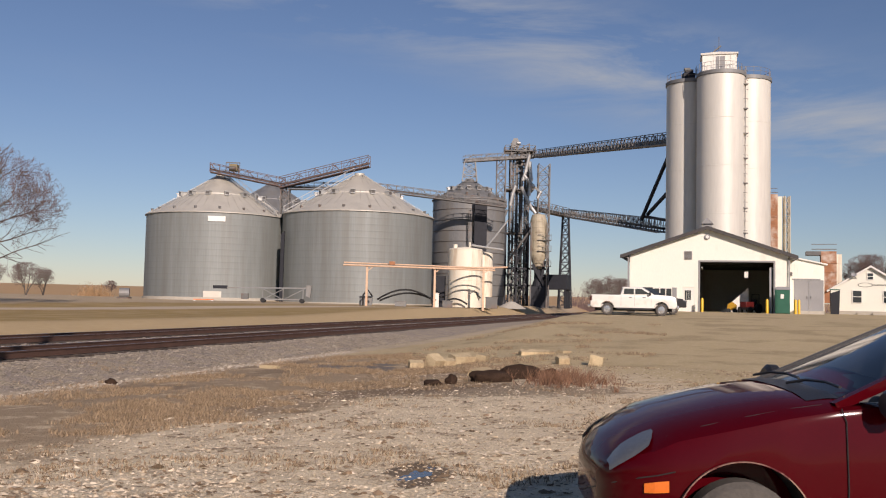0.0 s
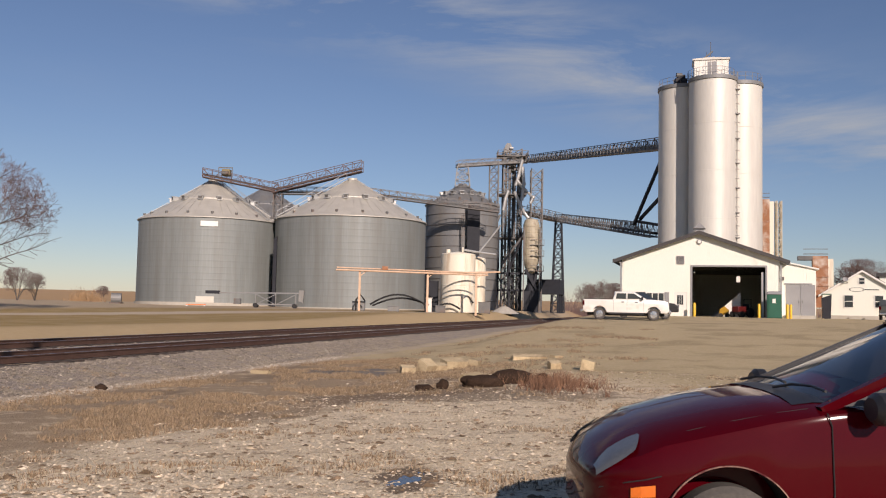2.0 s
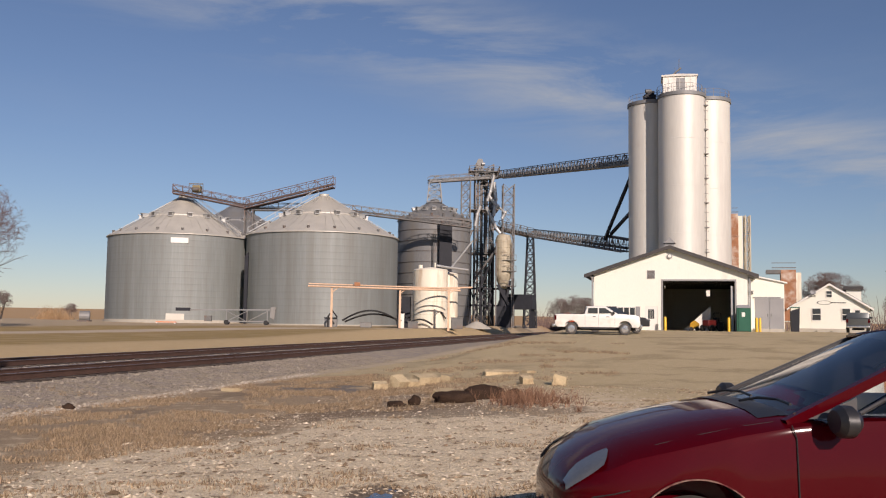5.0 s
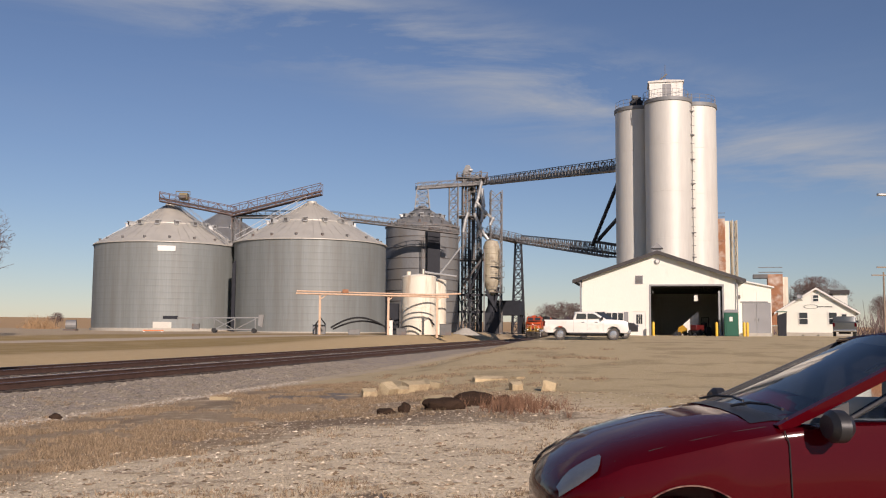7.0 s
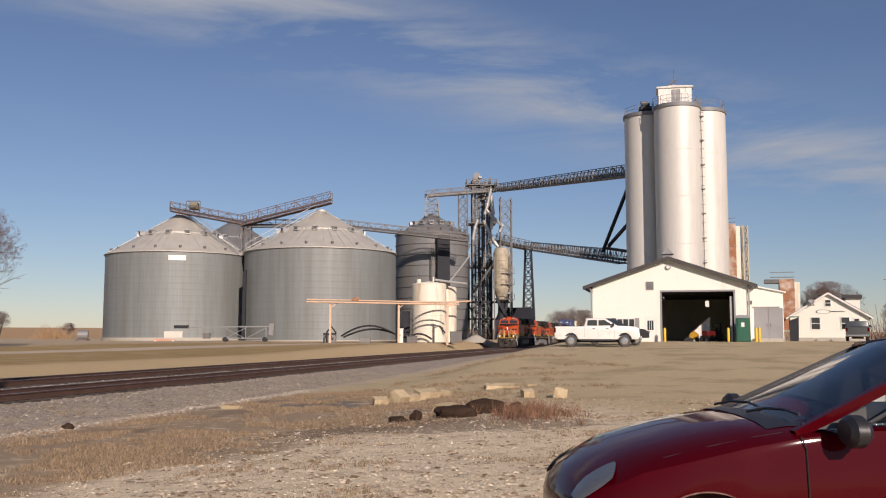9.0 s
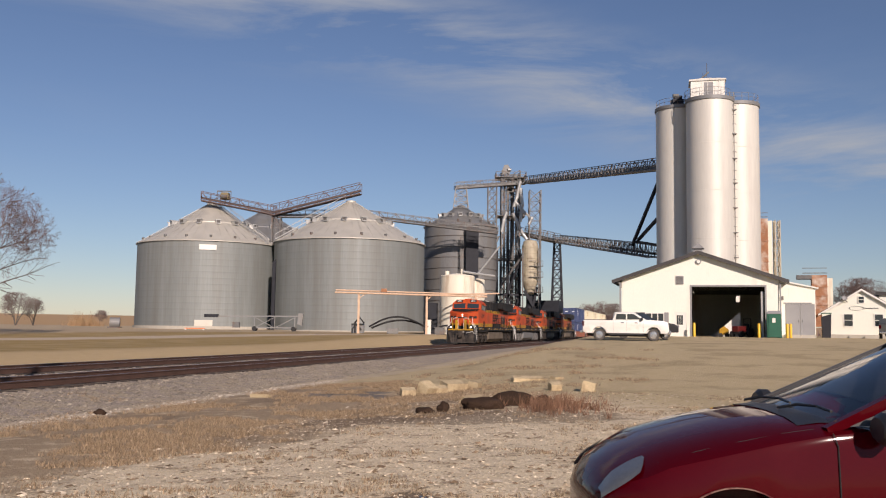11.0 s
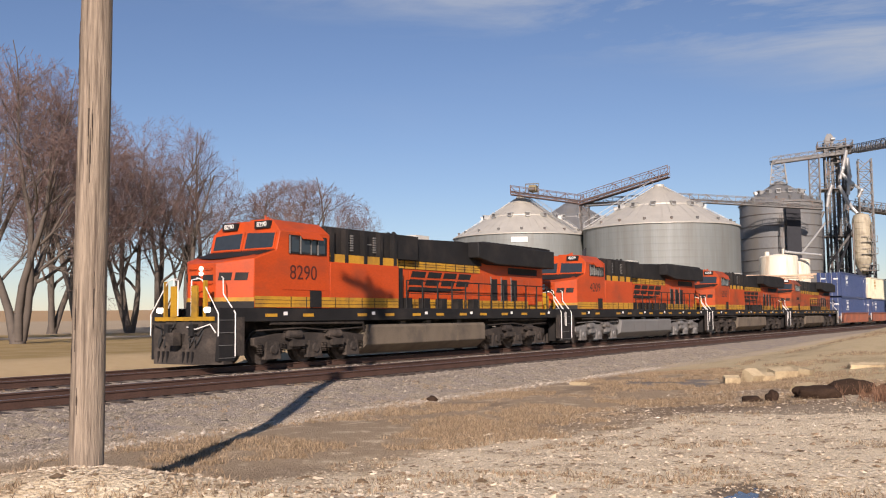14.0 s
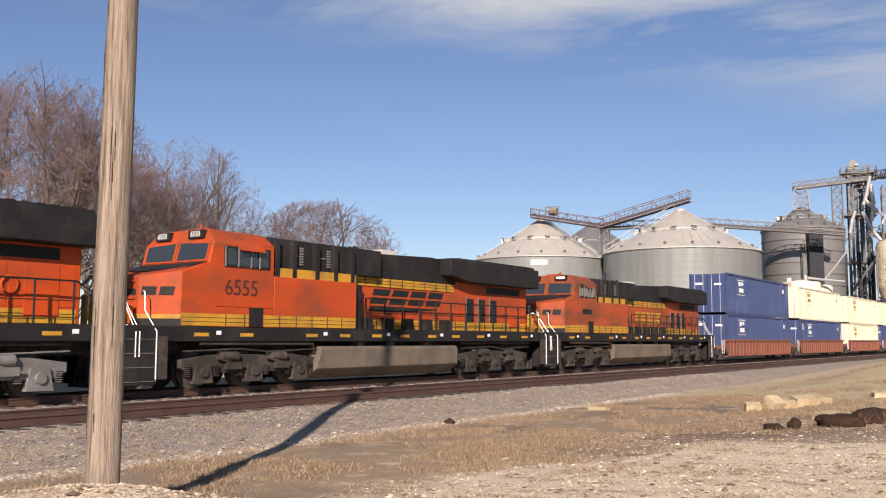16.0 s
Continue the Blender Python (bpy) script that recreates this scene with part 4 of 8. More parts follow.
    for k in (-1, 1):
        fr, pn = Shape(), Shape()
        def fpt(y, f, off):
            p = Vector((0.95, y, 3.58)).lerp(Vector((1.12, y, 4.22)), f)
            return p + n_front * off
        ys = (k * 0.03, k * 1.40)
        fr.loft([[fpt(ys[0], 0.10, o), fpt(ys[1], 0.10, o), fpt(ys[1], 0.96, o), fpt(ys[0], 1.04, o)] for o in (0.0, 0.03)])
        f = part("windscreen_frame", fr, orange, cb)
        pn.loft([[fpt(ys[0] + k * 0.08, 0.17, o), fpt(ys[1] - k * 0.06, 0.17, o), fpt(ys[1] - k * 0.06, 0.90, o), fpt(ys[0] + k * 0.08, 0.98, o)] for o in (0.03, 0.036)])
        part("windscreen", pn, GLASS_DARK, f)
        nb = part("number_board", Shape().box(1.08, 1.32, k * 0.74 - 0.32, k * 0.74 + 0.32, 4.34, 4.58), LBLACK, cb)
        if number:
            text_part(number, 0.22, Matrix.Translation((1.072, k * 0.74, 4.46)) @ pose(0, 0, 0, 90, 0, -90), NUM_LIT, nb)
        else:
            part("number_bar", Shape().box(1.07, 1.078, k * 0.74 - 0.24, k * 0.74 + 0.24, 4.42, 4.53), NUM_LIT, nb)
    for k in (-1, 1):
        y = k * (W + 0.004)
        wf = part("side_window_frame", Shape().box(1.5, 3.3, min(y, y + k * 0.03), max(y, y + k * 0.03), 3.52, 4.12), LBLACK, cb)
        for x0, x1 in ((1.6, 1.95), (2.05, 2.48), (2.52, 2.78), (2.9, 3.22)):
            part("window_pane", Shape().box(x0, x1, min(y + k * 0.03, y + k * 0.036), max(y + k * 0.03, y + k * 0.036), 3.58, 4.06), GLASS_DARK, wf)
        for x0 in (1.5, 2.0, 2.5, 2.84):
            part("window_post", Shape().box(x0, x0 + 0.035, min(y + k * 0.03, y + k * 0.06), max(y + k * 0.03, y + k * 0.06), 3.52, 4.1), UNDER_SILVER, wf)
        part("sunshade",
             Shape().add([(1.95, k * W, 4.2), (2.95, k * W, 4.2), (2.95, k * (W + 0.22), 4.0), (1.95, k * (W + 0.22), 4.0), (1.95, k * W, 4.24), (2.95, k * W, 4.24), (2.95, k * (W + 0.22), 4.03), (1.95, k * (W + 0.22), 4.03)],
                         [(0, 1, 2, 3), (7, 6, 5, 4), (0, 4, 5, 1), (2, 6, 7, 3), (1, 5, 6, 2), (0, 3, 7, 4)]), orange, cb)
        if number:
            text_part(number, 0.66, Matrix.Translation((2.2, k * (W + 0.006), 2.9)) @ pose(0, 0, 0, 90, 0, 0 if k < 0 else 180), NUM_DARK, cb)
        else:
            part("number_bar", Shape().box(1.9, 2.9, min(y, y + k * 0.006), max(y, y + k * 0.006), 2.7, 2.95), LBLACK, cb)
    rf = Shape()
    for i in range(6):
        rf.rod((1.4 + i * 0.35, -0.6 + 0.24 * i, 4.6), (1.4 + i * 0.35, -0.6 + 0.24 * i, 4.78), 0.04, 0.03, 6)
    rf.box(1.6, 2.4, -0.3, 0.3, 4.6, 4.7)
    part("roof_antennas", rf, orange, cb)
    # wide body behind the cab
    part("side_body", Shape().box(3.52, 7.4, -W, W, 1.78, 3.34), orange, lo, bevel=0.02)
    part("hood_stripe", Shape().box(3.52, 14.0, -1.02, 1.02, 3.32, 3.62), LYELLOW, lo)
    part("equipment_hood", Shape().box(3.52, 9.0, -1.3, 1.3, 3.62, 4.56), LBLACK, lo, bevel=0.03)
    part("hood_stripe_front", Shape().box(3.6, 7.4, -W + 0.05, W - 0.05, 3.34, 3.62), LYELLOW, lo)
    for k in (-1, 1):
        for x in (3.6, 4.35, 5.4, 6.3, 7.15):
            part("hood_post", Shape().box(x, x + 0.16, min(k * 1.3, k * 1.5), max(k * 1.3, k * 1.5), 3.2, 4.5), LBLACK, lo)
        for x in (4.45, 5.75):
            lv = Shape()
            for i in range(7):
                lv.box(x + 0.35, x + 0.5, min(k * 1.31, k * 1.36), max(k * 1.31, k * 1.36), 3.78 + i * 0.085, 3.83 + i * 0.085)
            lv.box(x - 0.1, x + 0.3, min(k * 1.31, k * 1.33), max(k * 1.31, k * 1.33), 4.05, 4.08)
            part("louvre", lv, UNDER_SILVER, lo)
        # stripes on the sides
        part("side_stripe", Shape().box(0.02, 7.4, min(k * W, k * (W + 0.006)), max(k * W, k * (W + 0.006)), 1.80, 2.14), LYELLOW, lo)
        ln = Shape()
        for z in (1.90, 2.02):
            ln.box(0.02, 7.4, min(k * (W + 0.006), k * (W + 0.010)), max(k * (W + 0.006), k * (W + 0.010)), z, z + 0.014)
        for i in range(9):
            ln.box(1.6 + i * 0.72, 1.63 + i * 0.72, min(k * (W + 0.006), k * (W + 0.012)), max(k * (W + 0.006), k * (W + 0.012)), 1.8, 2.14)
        part("stripe_line", ln, LBLACK, lo)
        part("access_hatch", Shape().box(2.5, 3.05, min(k * (W + 0.01), k * (W + 0.03)), max(k * (W + 0.01), k * (W + 0.03)), 1.8, 2.35), LBLACK, lo)
        part("body_seam", Shape().box(1.2, 3.5, min(k * W, k * (W + 0.02)), max(k * W, k * (W + 0.02)), 2.36, 2.385), orange, lo)
    # long hood
    part("long_hood", Shape().box(7.4, 19.9, -0.98, 0.98, 1.78, 3.32), orange, lo, bevel=0.015)
    part("rear_body", Shape().box(14.0, 19.9, -0.98, 0.98, 3.3, 3.8), orange, lo)
    part("hood_top", Shape().prism([(7.4, 3.62), (14.2, 3.62), (14.2, 4.5), (12.6, 4.62), (9.0, 4.5), (7.4, 4.5)], -1.0, 1.0), LBLACK, lo, bevel=0.03)
    rad = Shape()
    poly = [(13.1, 3.95), (14.6, 3.72), (20.15, 3.72), (20.15, 4.55), (13.1, 4.62)]
    rad.prism(poly, -1.52, 1.52)
    part("radiator_hood", rad, LBLACK, lo, bevel=0.04)
    part("radiator_core", Shape().box(13.8, 20.0, -1.35, 1.35, 4.55, 4.66), LBLACK, lo)
    for i in range(16):
        part("radiator_slat", Shape().box(13.9 + i * 0.38, 14.1 + i * 0.38, -1.3, 1.3, 4.66, 4.69), LBLACK, lo)
    ex = Shape().box(10.2, 11.1, -0.35, 0.35, 4.5, 4.78)
    part("exhaust_stack", ex, SILO, lo)
    hn = Shape()
    for d in (-0.16, 0.0, 0.16):
        hn.rod((9.2, d, 4.66), (8.75, d * 1.6, 4.72), 0.03, 0.09, 8)
    part("horn", hn, LBLACK, lo)
    for k in (-1, 1):
        y = k * 0.982
        part("hood_lower_stripe", Shape().box(7.4, 19.8, min(y, y + k * 0.006), max(y, y + k * 0.006), 1.80, 2.14), LYELLOW, lo)
        ln = Shape()
        for z in (1.90, 2.02, 3.42, 3.52):
            yy = y + k * (0.006 if z < 3 else 0.04)
            ln.box(7.4, 19.8 if z < 3 else 14.0, min(yy, yy + k * 0.006), max(yy, yy + k * 0.006), z, z + 0.016)
        for i in range(17):
            x = 7.7 + i * 0.72
            ln.box(x, x + 0.03, min(y + k * 0.006, y + k * 0.02), max(y + k * 0.006, y + k * 0.02), 1.8, 2.14)
        for i in range(9):
            x = 7.7 + i * 0.72
            ln.box(x, x + 0.03, min(y + k * 0.04, y + k * 0.052), max(y + k * 0.04, y + k * 0.052), 3.32, 3.62)
        part("stripe_line", ln, LBLACK, lo)
        for i in range(13):
            x = 7.9 + i * 0.92
            part("hood_door", Shape().box(x, x + 0.84, min(y, y + k * 0.012), max(y, y + k * 0.012), 2.2, 3.24), orange, lo)
        if old:
            for z0, n_ in ((2.75, 5), (2.35, 5)):
                part("emblem", bar_glyphs(9.6, 13.4, z0, z0 + 0.28, 0, n_, 0.0), LYELLOW, lo).matrix_basis = Matrix.Translation((0, y + k * 0.02, 0))
        else:
            e = part("emblem", bar_glyphs(8.7, 13.2, 2.70, 3.24, 0, 4, 0.30), LBLACK, lo, "dark slanted emblem shapes on the hood")
            e.matrix_basis = Matrix.Translation((0, y + k * 0.02, 0))
            u = part("emblem_underline", Shape().prism([(8.7, 2.44), (10.3, 2.42), (12.9, 2.56), (12.9, 2.60), (8.75, 2.63)], -0.004, 0), LBLACK, lo)
            u.matrix_basis = Matrix.Translation((0, y + k * 0.02, 0))
        for x in (15.0, 15.9, 16.8):
            part("grille_door", Shape().box(x, x + 0.5, min(y + k * 0.012, y + k * 0.03), max(y + k * 0.012, y + k * 0.03), 2.15, 3.1), LBLACK, lo)
            part("grille_frame", Shape().box(x - 0.08, x - 0.02, min(y + k * 0.012, y + k * 0.03), max(y + k * 0.012, y + k * 0.03), 2.1, 3.2), UNDER_SILVER, lo)
        part("rear_window", Shape().box(16.5, 19.3, min(y, y + k * 0.01), max(y, y + k * 0.01), 3.36, 3.66), LBLACK, lo)
        part("side_door", Shape().box(18.4, 19.3, min(y, y + k * 0.03), max(y, y + k * 0.03), 1.95, 3.2), orange, lo)
        part("handbrake_wheel", Shape().lathe([(0.2, -0.02), (0.24, 0), (0.2, 0.02)], 16), orange, lo).matrix_basis = Matrix.Translation((18.0, y + k * 0.06, 2.7)) @ pose(0, 0, 0, 90, 0, 0)
        for x in (8.2, 9.4, 10.6, 11.8, 13.0):
            part("walkway_box", Shape().box(x, x + 0.36, min(k * 1.0, k * 1.3), max(k * 1.0, k * 1.3), 1.78, 2.18), LBLACK, lo)
        part("dark_cabinet", Shape().box(7.42, 7.95, min(k * 0.98, k * 1.3), max(k * 0.98, k * 1.3), 1.78, 3.3), LBLACK, lo)
        # walkway railing
        for i in range(12):
            x = 8.0 + i * 1.04
            part("rail_post", Shape().rod((x, k * 1.44, 1.78), (x, k * 1.44, 2.84), 0.03, 0.03, 6), LBLACK, lo)
        part("handrail", Shape().path([(8.0, k * 1.44, 2.84), (19.5, k * 1.44, 2.84), (20.3, k * 1.44, 2.4)], 0.025, 6), LBLACK, lo)
        part("mid_rail", Shape().path([(8.0, k * 1.44, 2.35), (19.5, k * 1.44, 2.35)], 0.015, 6), LBLACK, lo)
        # corner steps and white grab rails, both ends
        for e, x0 in ((-1, -0.75), (1, 20.7)):
            st = Shape()
            st.box(min(x0, x0 + e * 0.62), max(x0, x0 + e * 0.62), min(k * 0.85, k * 1.5), max(k * 0.85, k * 1.5), 0.22, 1.78)
            sb = part("step_well", st, LBLACK, lo)
            for i in range(4):
                z = 0.3 + i * 0.37
                part("step", Shape().box(min(x0, x0 + e * 0.64), max(x0, x0 + e * 0.64), min(k * 1.5, k * 1.53), max(k * 1.5, k * 1.53), z, z + 0.014), UNDER_SILVER, sb)
            part("step_side", Shape().box(min(x0 - e * 0.02, x0 - e * 0.36), max(x0 - e * 0.02, x0 - e * 0.36), min(k * 1.45, k * 1.52), max(k * 1.45, k * 1.52), 0.35, 1.5), UNDER, sb)
            hr = Shape().path([(x0 + e * 0.66, k * 1.50, 0.95), (x0 + e * 0.66, k * 1.50, 1.6), (x0 + e * 0.62, k * 0.75, 2.62), (x0 + e * 0.60, k * 0.5, 2.68)], 0.019, 6)
            part("grab_rail", hr, WHITE_RAIL, lo)
            h2 = Shape().path([(x0 + e * 0.04, k * 1.55, 0.35), (x0 + e * 0.04, k * 1.55, 1.62), (x0 + e * 0.12, k * 1.12, 2.2), (x0 + e * 0.12, k * 1.10, 2.68), (x0 + e * 0.08, k * 1.0, 2.72)], 0.019, 6)
            part("grab_rail", h2, WHITE_RAIL, lo)
    # fuel tank
    for k in (1,):
        tp = [(-1.42, 1.2), (-1.5, 1.1), (-1.5, 0.5), (-1.05, 0.16), (1.05, 0.16), (1.5, 0.5), (1.5, 1.1), (1.42, 1.2)]
        tank = Shape().loft([[Vector((x + (0.35 * (1.2 - z) if x < 8 else 0) * -1, y, z)) for y, z in tp] for x in (5.75, 13.6)])
        ft = part("fuel_tank", tank, tank_m, lo, bevel=0.03)
        for x in (7.5, 9.2, 11.4):
            part("tank_strap", Shape().loft([[Vector((xx, y * 1.004, z * 1.0 - (0.004 if z < 0.4 else 0))) for y, z in tp] for xx in (x, x + 0.05)]), tank_m, ft)
            part("filler", Shape().box(x + 0.3, x + 0.6, -1.3, -1.1, 1.2, 1.32), tank_m, ft)
    part("air_pipe", Shape().path([(0.8, -1.4, 1.3), (5.4, -1.4, 1.28), (5.6, -1.3, 1.0)], 0.05, 6), UNDER, lo)
    part("air_pipe", Shape().path([(14, -1.35, 1.3), (19.5, -1.35, 1.3)], 0.05, 6), UNDER, lo)
    bogie(lo, 2.95, side_m)
    bogie(lo, 16.75, side_m)
    # front pilot, coupler, lamps and yellow gate
    pi = Shape()
    pi.add([(-1.35, -1.45, 1.4), (-1.35, 1.45, 1.4), (-1.75, 0.9, 0.12), (-1.75, -0.9, 0.12), (-1.2, -1.5, 0.12), (-1.2, 1.5, 0.12), (-0.75, -1.45, 1.4), (-0.75, 1.45, 1.4), (-0.8, -1.45, 0.12), (-0.8, 1.45, 0.12)],
           [(0, 1, 2, 3), (0, 3, 4), (1, 5, 2), (0, 6, 7, 1), (4, 8, 6, 0), (5, 1, 7, 9), (3, 2, 5, 9, 8, 4), (6, 8, 9, 7)])
    part("pilot", pi, UNDER, lo)
    part("coupler", Shape().box(-1.75, -1.2, -0.16, 0.16, 0.72, 1.02).box(-1.98, -1.7, -0.22, 0.12, 0.68, 1.06), UNDER, lo)
    part("coupler", Shape().box(20.9, 21.3, -0.16, 0.16, 0.72, 1.02).box(21.2, 21.5, -0.12, 0.22, 0.68, 1.06), UNDER, lo)
    for i, yy in enumerate((-0.9, -0.62, 0.62, 0.9)):
        hs = Shape().path([(-1.4, yy, 1.15), (-1.6, yy * 0.97, 0.8), (-1.66, yy * 0.9, 0.62), (-1.62, yy * 0.8, 0.9)], 0.03, 6)
        part("air_hose", hs, BLACK, lo)
    for k in (-1, 1):
        part("pilot_bracket", Shape().box(-1.62, -1.4, k * 0.55 - 0.09, k * 0.55 + 0.09, 0.95, 1.3), LBLACK, lo)
        part("cut_lever", Shape().path([(-1.5, k * 0.25, 1.22), (-1.56, k * 0.7, 1.15), (-1.5, k * 1.25, 1.3), (-1.42, k * 1.4, 1.05)], 0.018, 6), WHITE_RAIL if k < 0 else LBLACK, lo)
        for i in range(3):
            part("pilot_rib", Shape().box(-1.74, -1.68, k * (0.35 + i * 0.2) - 0.02, k * (0.35 + i * 0.2) + 0.02, 0.16, 0.5), LBLACK, lo)
        part("jumper_cable", Shape().path([(-1.42, k * 0.35, 1.34), (-1.52, k * 0.5, 1.05), (-1.54, k * 0.8, 0.98), (-1.46, k * 1.0, 1.3)], 0.03, 6), BLACK, lo)
    part("plow_gate", Shape().box(-1.42, -1.36, -1.3, 1.3, 1.40, 1.52), GATE, lo)
    for k in (-1, 1):
        part("gate_post", Shape().box(-1.42, -1.36, k * 0.46 - 0.13, k * 0.46 + 0.13, 1.5, 2.45), GATE, lo)
        part("gate_post", Shape().box(-1.42, -1.30, k * 0.88 - 0.035, k * 0.88 + 0.035, 1.5, 2.6), GATE, lo)
        part("gate_rail", Shape().path([(-1.38, k * 0.3, 1.55), (-1.38, k * 0.3, 2.62), (-1.38, k * 0.62, 2.66)], 0.022, 6), WHITE_RAIL, lo)
        part("ditch_light", Shape().rod((-1.5, k * 1.05, 1.72), (-1.36, k * 1.05, 1.72), 0.085, 0.085, 16), LAMP_ON if lit else WHITE_RAIL, lo)
        part("rear_gate_post", Shape().box(21.0, 21.08, k * 0.5 - 0.1, k * 0.5 + 0.1, 1.66, 2.6), GATE, lo)
    for z in (3.0, 2.84):
        part("headlight", Shape().rod((-0.78, 0, z), (-0.7, 0, z), 0.065, 0.065, 14), LAMP_ON if lit else WHITE_RAIL, lo)
    part("rear_wall", Shape().box(19.9, 19.96, -0.9, 0.9, 1.78, 3.7), LBLACK, lo)
    return lo


def well_car():
    """An articulated well car unit for containers; local x runs back from its front end."""
    BROWN = bpy.data.materials.get("brown_wagon_paint") or mat("brown_wagon_paint", (0.26, 0.085, 0.045), 0.65, 0.0, 0.18, 1, 20, 0.06, (0.15, 0.08, 0.06), 0.5, 0.8)
    w = thing("well_wagon", "brown steel well wagon loaded with two containers", "freight wagon", group="well wagons of the train")
    for k in (-1, 1):
        s = Shape().prism([(1.4, 0.95), (2.0, 0.32), (17.9, 0.32), (18.5, 0.95), (18.5, 1.42), (1.4, 1.42)], k * 1.42 - 0.04, k * 1.42 + 0.04)
        side = part("side_sill", s, BROWN, w)
        part("top_chord", Shape().box(1.3, 18.6, k * 1.46 - 0.09, k * 1.46 + 0.09, 1.36, 1.5), BROWN, side)
        for i in range(22):
            x = 2.2 + i * 0.74
            part("side_post", Shape().box(x, x + 0.1, min(k * 1.46, k * 1.53), max(k * 1.46, k * 1.53), 0.36, 1.38), BROWN, side)
        part("end_ladder", Shape().path([(1.2, k * 1.4, 0.5), (1.2, k * 1.4, 1.45)], 0.018, 6).path([(0.8, k * 1.4, 0.5), (0.8, k * 1.4, 1.45)], 0.018, 6), WHITE_RAIL, w)
    part("end_platform", Shape().box(0.1, 1.5, -1.3, 1.3, 0.85, 1.1), BROWN, w)
    part("end_platform", Shape().box(18.4, 19.7, -1.3, 1.3, 0.85, 1.1), BROWN, w)
    part("floor", Shape().box(1.9, 18.0, -1.36, 1.36, 0.3, 0.38), BROWN, w)
    bogie(w, 0.0, UNDER, (-0.88, 0.88), False)
    return w


def container(color_mat, label, door_mat=None, number="", yellow=False):
    """A 53 foot box: corrugated sides, posts, rails and door gear."""
    c = thing("container", label, "shipping container", group="containers on the train")
    L, W, H = 16.15, 1.3, 2.86
    part("core", Shape().box(0.06, L - 0.06, -W + 0.05, W - 0.05, 0.08, H - 0.05), color_mat, c)
    for k in (-1, 1):
        s = Shape()
        n = 58
        ring = []
        for i in range(n):
            x0 = 0.25 + (L - 0.5) * i / n
            p = (L - 0.5) / n
            ring += [(x0, k * (W - 0.04)), (x0 + p * 0.3, k * (W - 0.04)), (x0 + p * 0.45, k * (W - 0.005)), (x0 + p * 0.85, k * (W - 0.005))]
        ring.append((L - 0.25, k * (W - 0.04)))
        s.loft([[Vector((x, y, z)) for x, y in ring] for z in (0.12, H - 0.1)], closed=False, caps=False)
        part("corrugated_side", s, color_mat, c)
        part("top_rail", Shape().box(0, L, k * W - 0.05, k * W + 0.01, H - 0.12, H), color_mat, c)
        part("bottom_rail", Shape().box(0, L, k * W - 0.05, k * W + 0.01, 0, 0.14), color_mat, c)
        for x in (0, 1.85, L - 2.0, L - 0.14):
            part("corner_post", Shape().box(x, x + 0.14, k * W - 0.06, k * W + 0.012, 0, H), color_mat, c)
        mk = Shape().box(2.6, 4.3, k * (W + 0.004) - 0.005, k * (W + 0.004) + 0.005, 2.45, 2.5).box(2.6, 4.3, k * (W + 0.004) - 0.005, k * (W + 0.004) + 0.005, 1.4, 1.44)
        mk.box(2.9, 3.4, k * (W + 0.004) - 0.005, k * (W + 0.004) + 0.005, 2.05, 2.35).box(3.55, 4.0, k * (W + 0.004) - 0.005, k * (W + 0.004) + 0.005, 2.12, 2.35)
        mk.box(3.0, 4.0, k * (W + 0.004) - 0.005, k * (W + 0.004) + 0.005, 1.6, 1.9).box(L - 1.6, L - 1.2, k * (W + 0.004) - 0.005, k * (W + 0.004) + 0.005, 2.0, 2.3)
        part("emblem", mk, LYELLOW if yellow else NUM_LIT, c, "block emblem on the side")
        if number:
            text_part(number, 0.7, Matrix.Translation((0.95, k * (W + 0.016), 2.2)) @ pose(0, 0, 0, 90, 0, 0 if k < 0 else 180), NUM_LIT, c)
    for d in (-1, 1):
        part("door", Shape().box(-0.02, 0.05, d * 0.62 - 0.58, d * 0.62 + 0.58, 0.12, H - 0.12), color_mat, c)
        for y in (0.3, 0.9):
            part("lock_rod", Shape().rod((-0.05, d * y, 0.1), (-0.05, d * y, H - 0.1), 0.022, 0.022, 6), STEEL_LIGHT, c)
    lg = Shape().box(-0.03, -0.02, -1.0, -0.5, 2.0, 2.14).box(-0.03, -0.02, 0.3, 0.8, 0.6, 0.7).box(-0.03, -0.02, 0.35, 0.85, 2.05, 2.2)
    part("door_marking", lg, NUM_LIT, c)
    return c


LOCO_SPECS = [
    ("8290", "orange and black road diesel leading the train, headlights lit", ORANGE, UNDER, TANK_DUST, True, True, False),
    ("4209", "orange and black road diesel with silver trucks", ORANGE, UNDER_SILVER, TANK_GREY, True, False, False),
    ("6555", "orange and black road diesel with dusty brown trucks", ORANGE_DUSTY, UNDER, TANK_DUST, True, False, False),
    ("", "faded orange older road diesel ahead of the wagons", ORANGE_OLD, UNDER, TANK_DUST, False, False, True),
]
LOCO_GAP, SPEED, NOSE_AT_14 = 22.65, 24.4, 20.0
train = []
for i, spec in enumerate(LOCO_SPECS):
    train.append((locomotive(*spec), i * LOCO_GAP, 0.0))
CBLUE = mat("container_blue", (0.040, 0.064, 0.155), 0.5, 0.0, 0.12, 0.6, 16, 0.03, (0.08, 0.10, 0.19), 0.3, 0.6)
CWHITE = mat("container_white", (0.74, 0.68, 0.50), 0.5, 0.0, 0.06, 0.6, 16, 0.03, (0.5, 0.42, 0.3), 0.25, 0.7)
first_well = well_car()
blue_box = container(CBLUE, "dark blue corrugated container with white emblem on a well wagon")
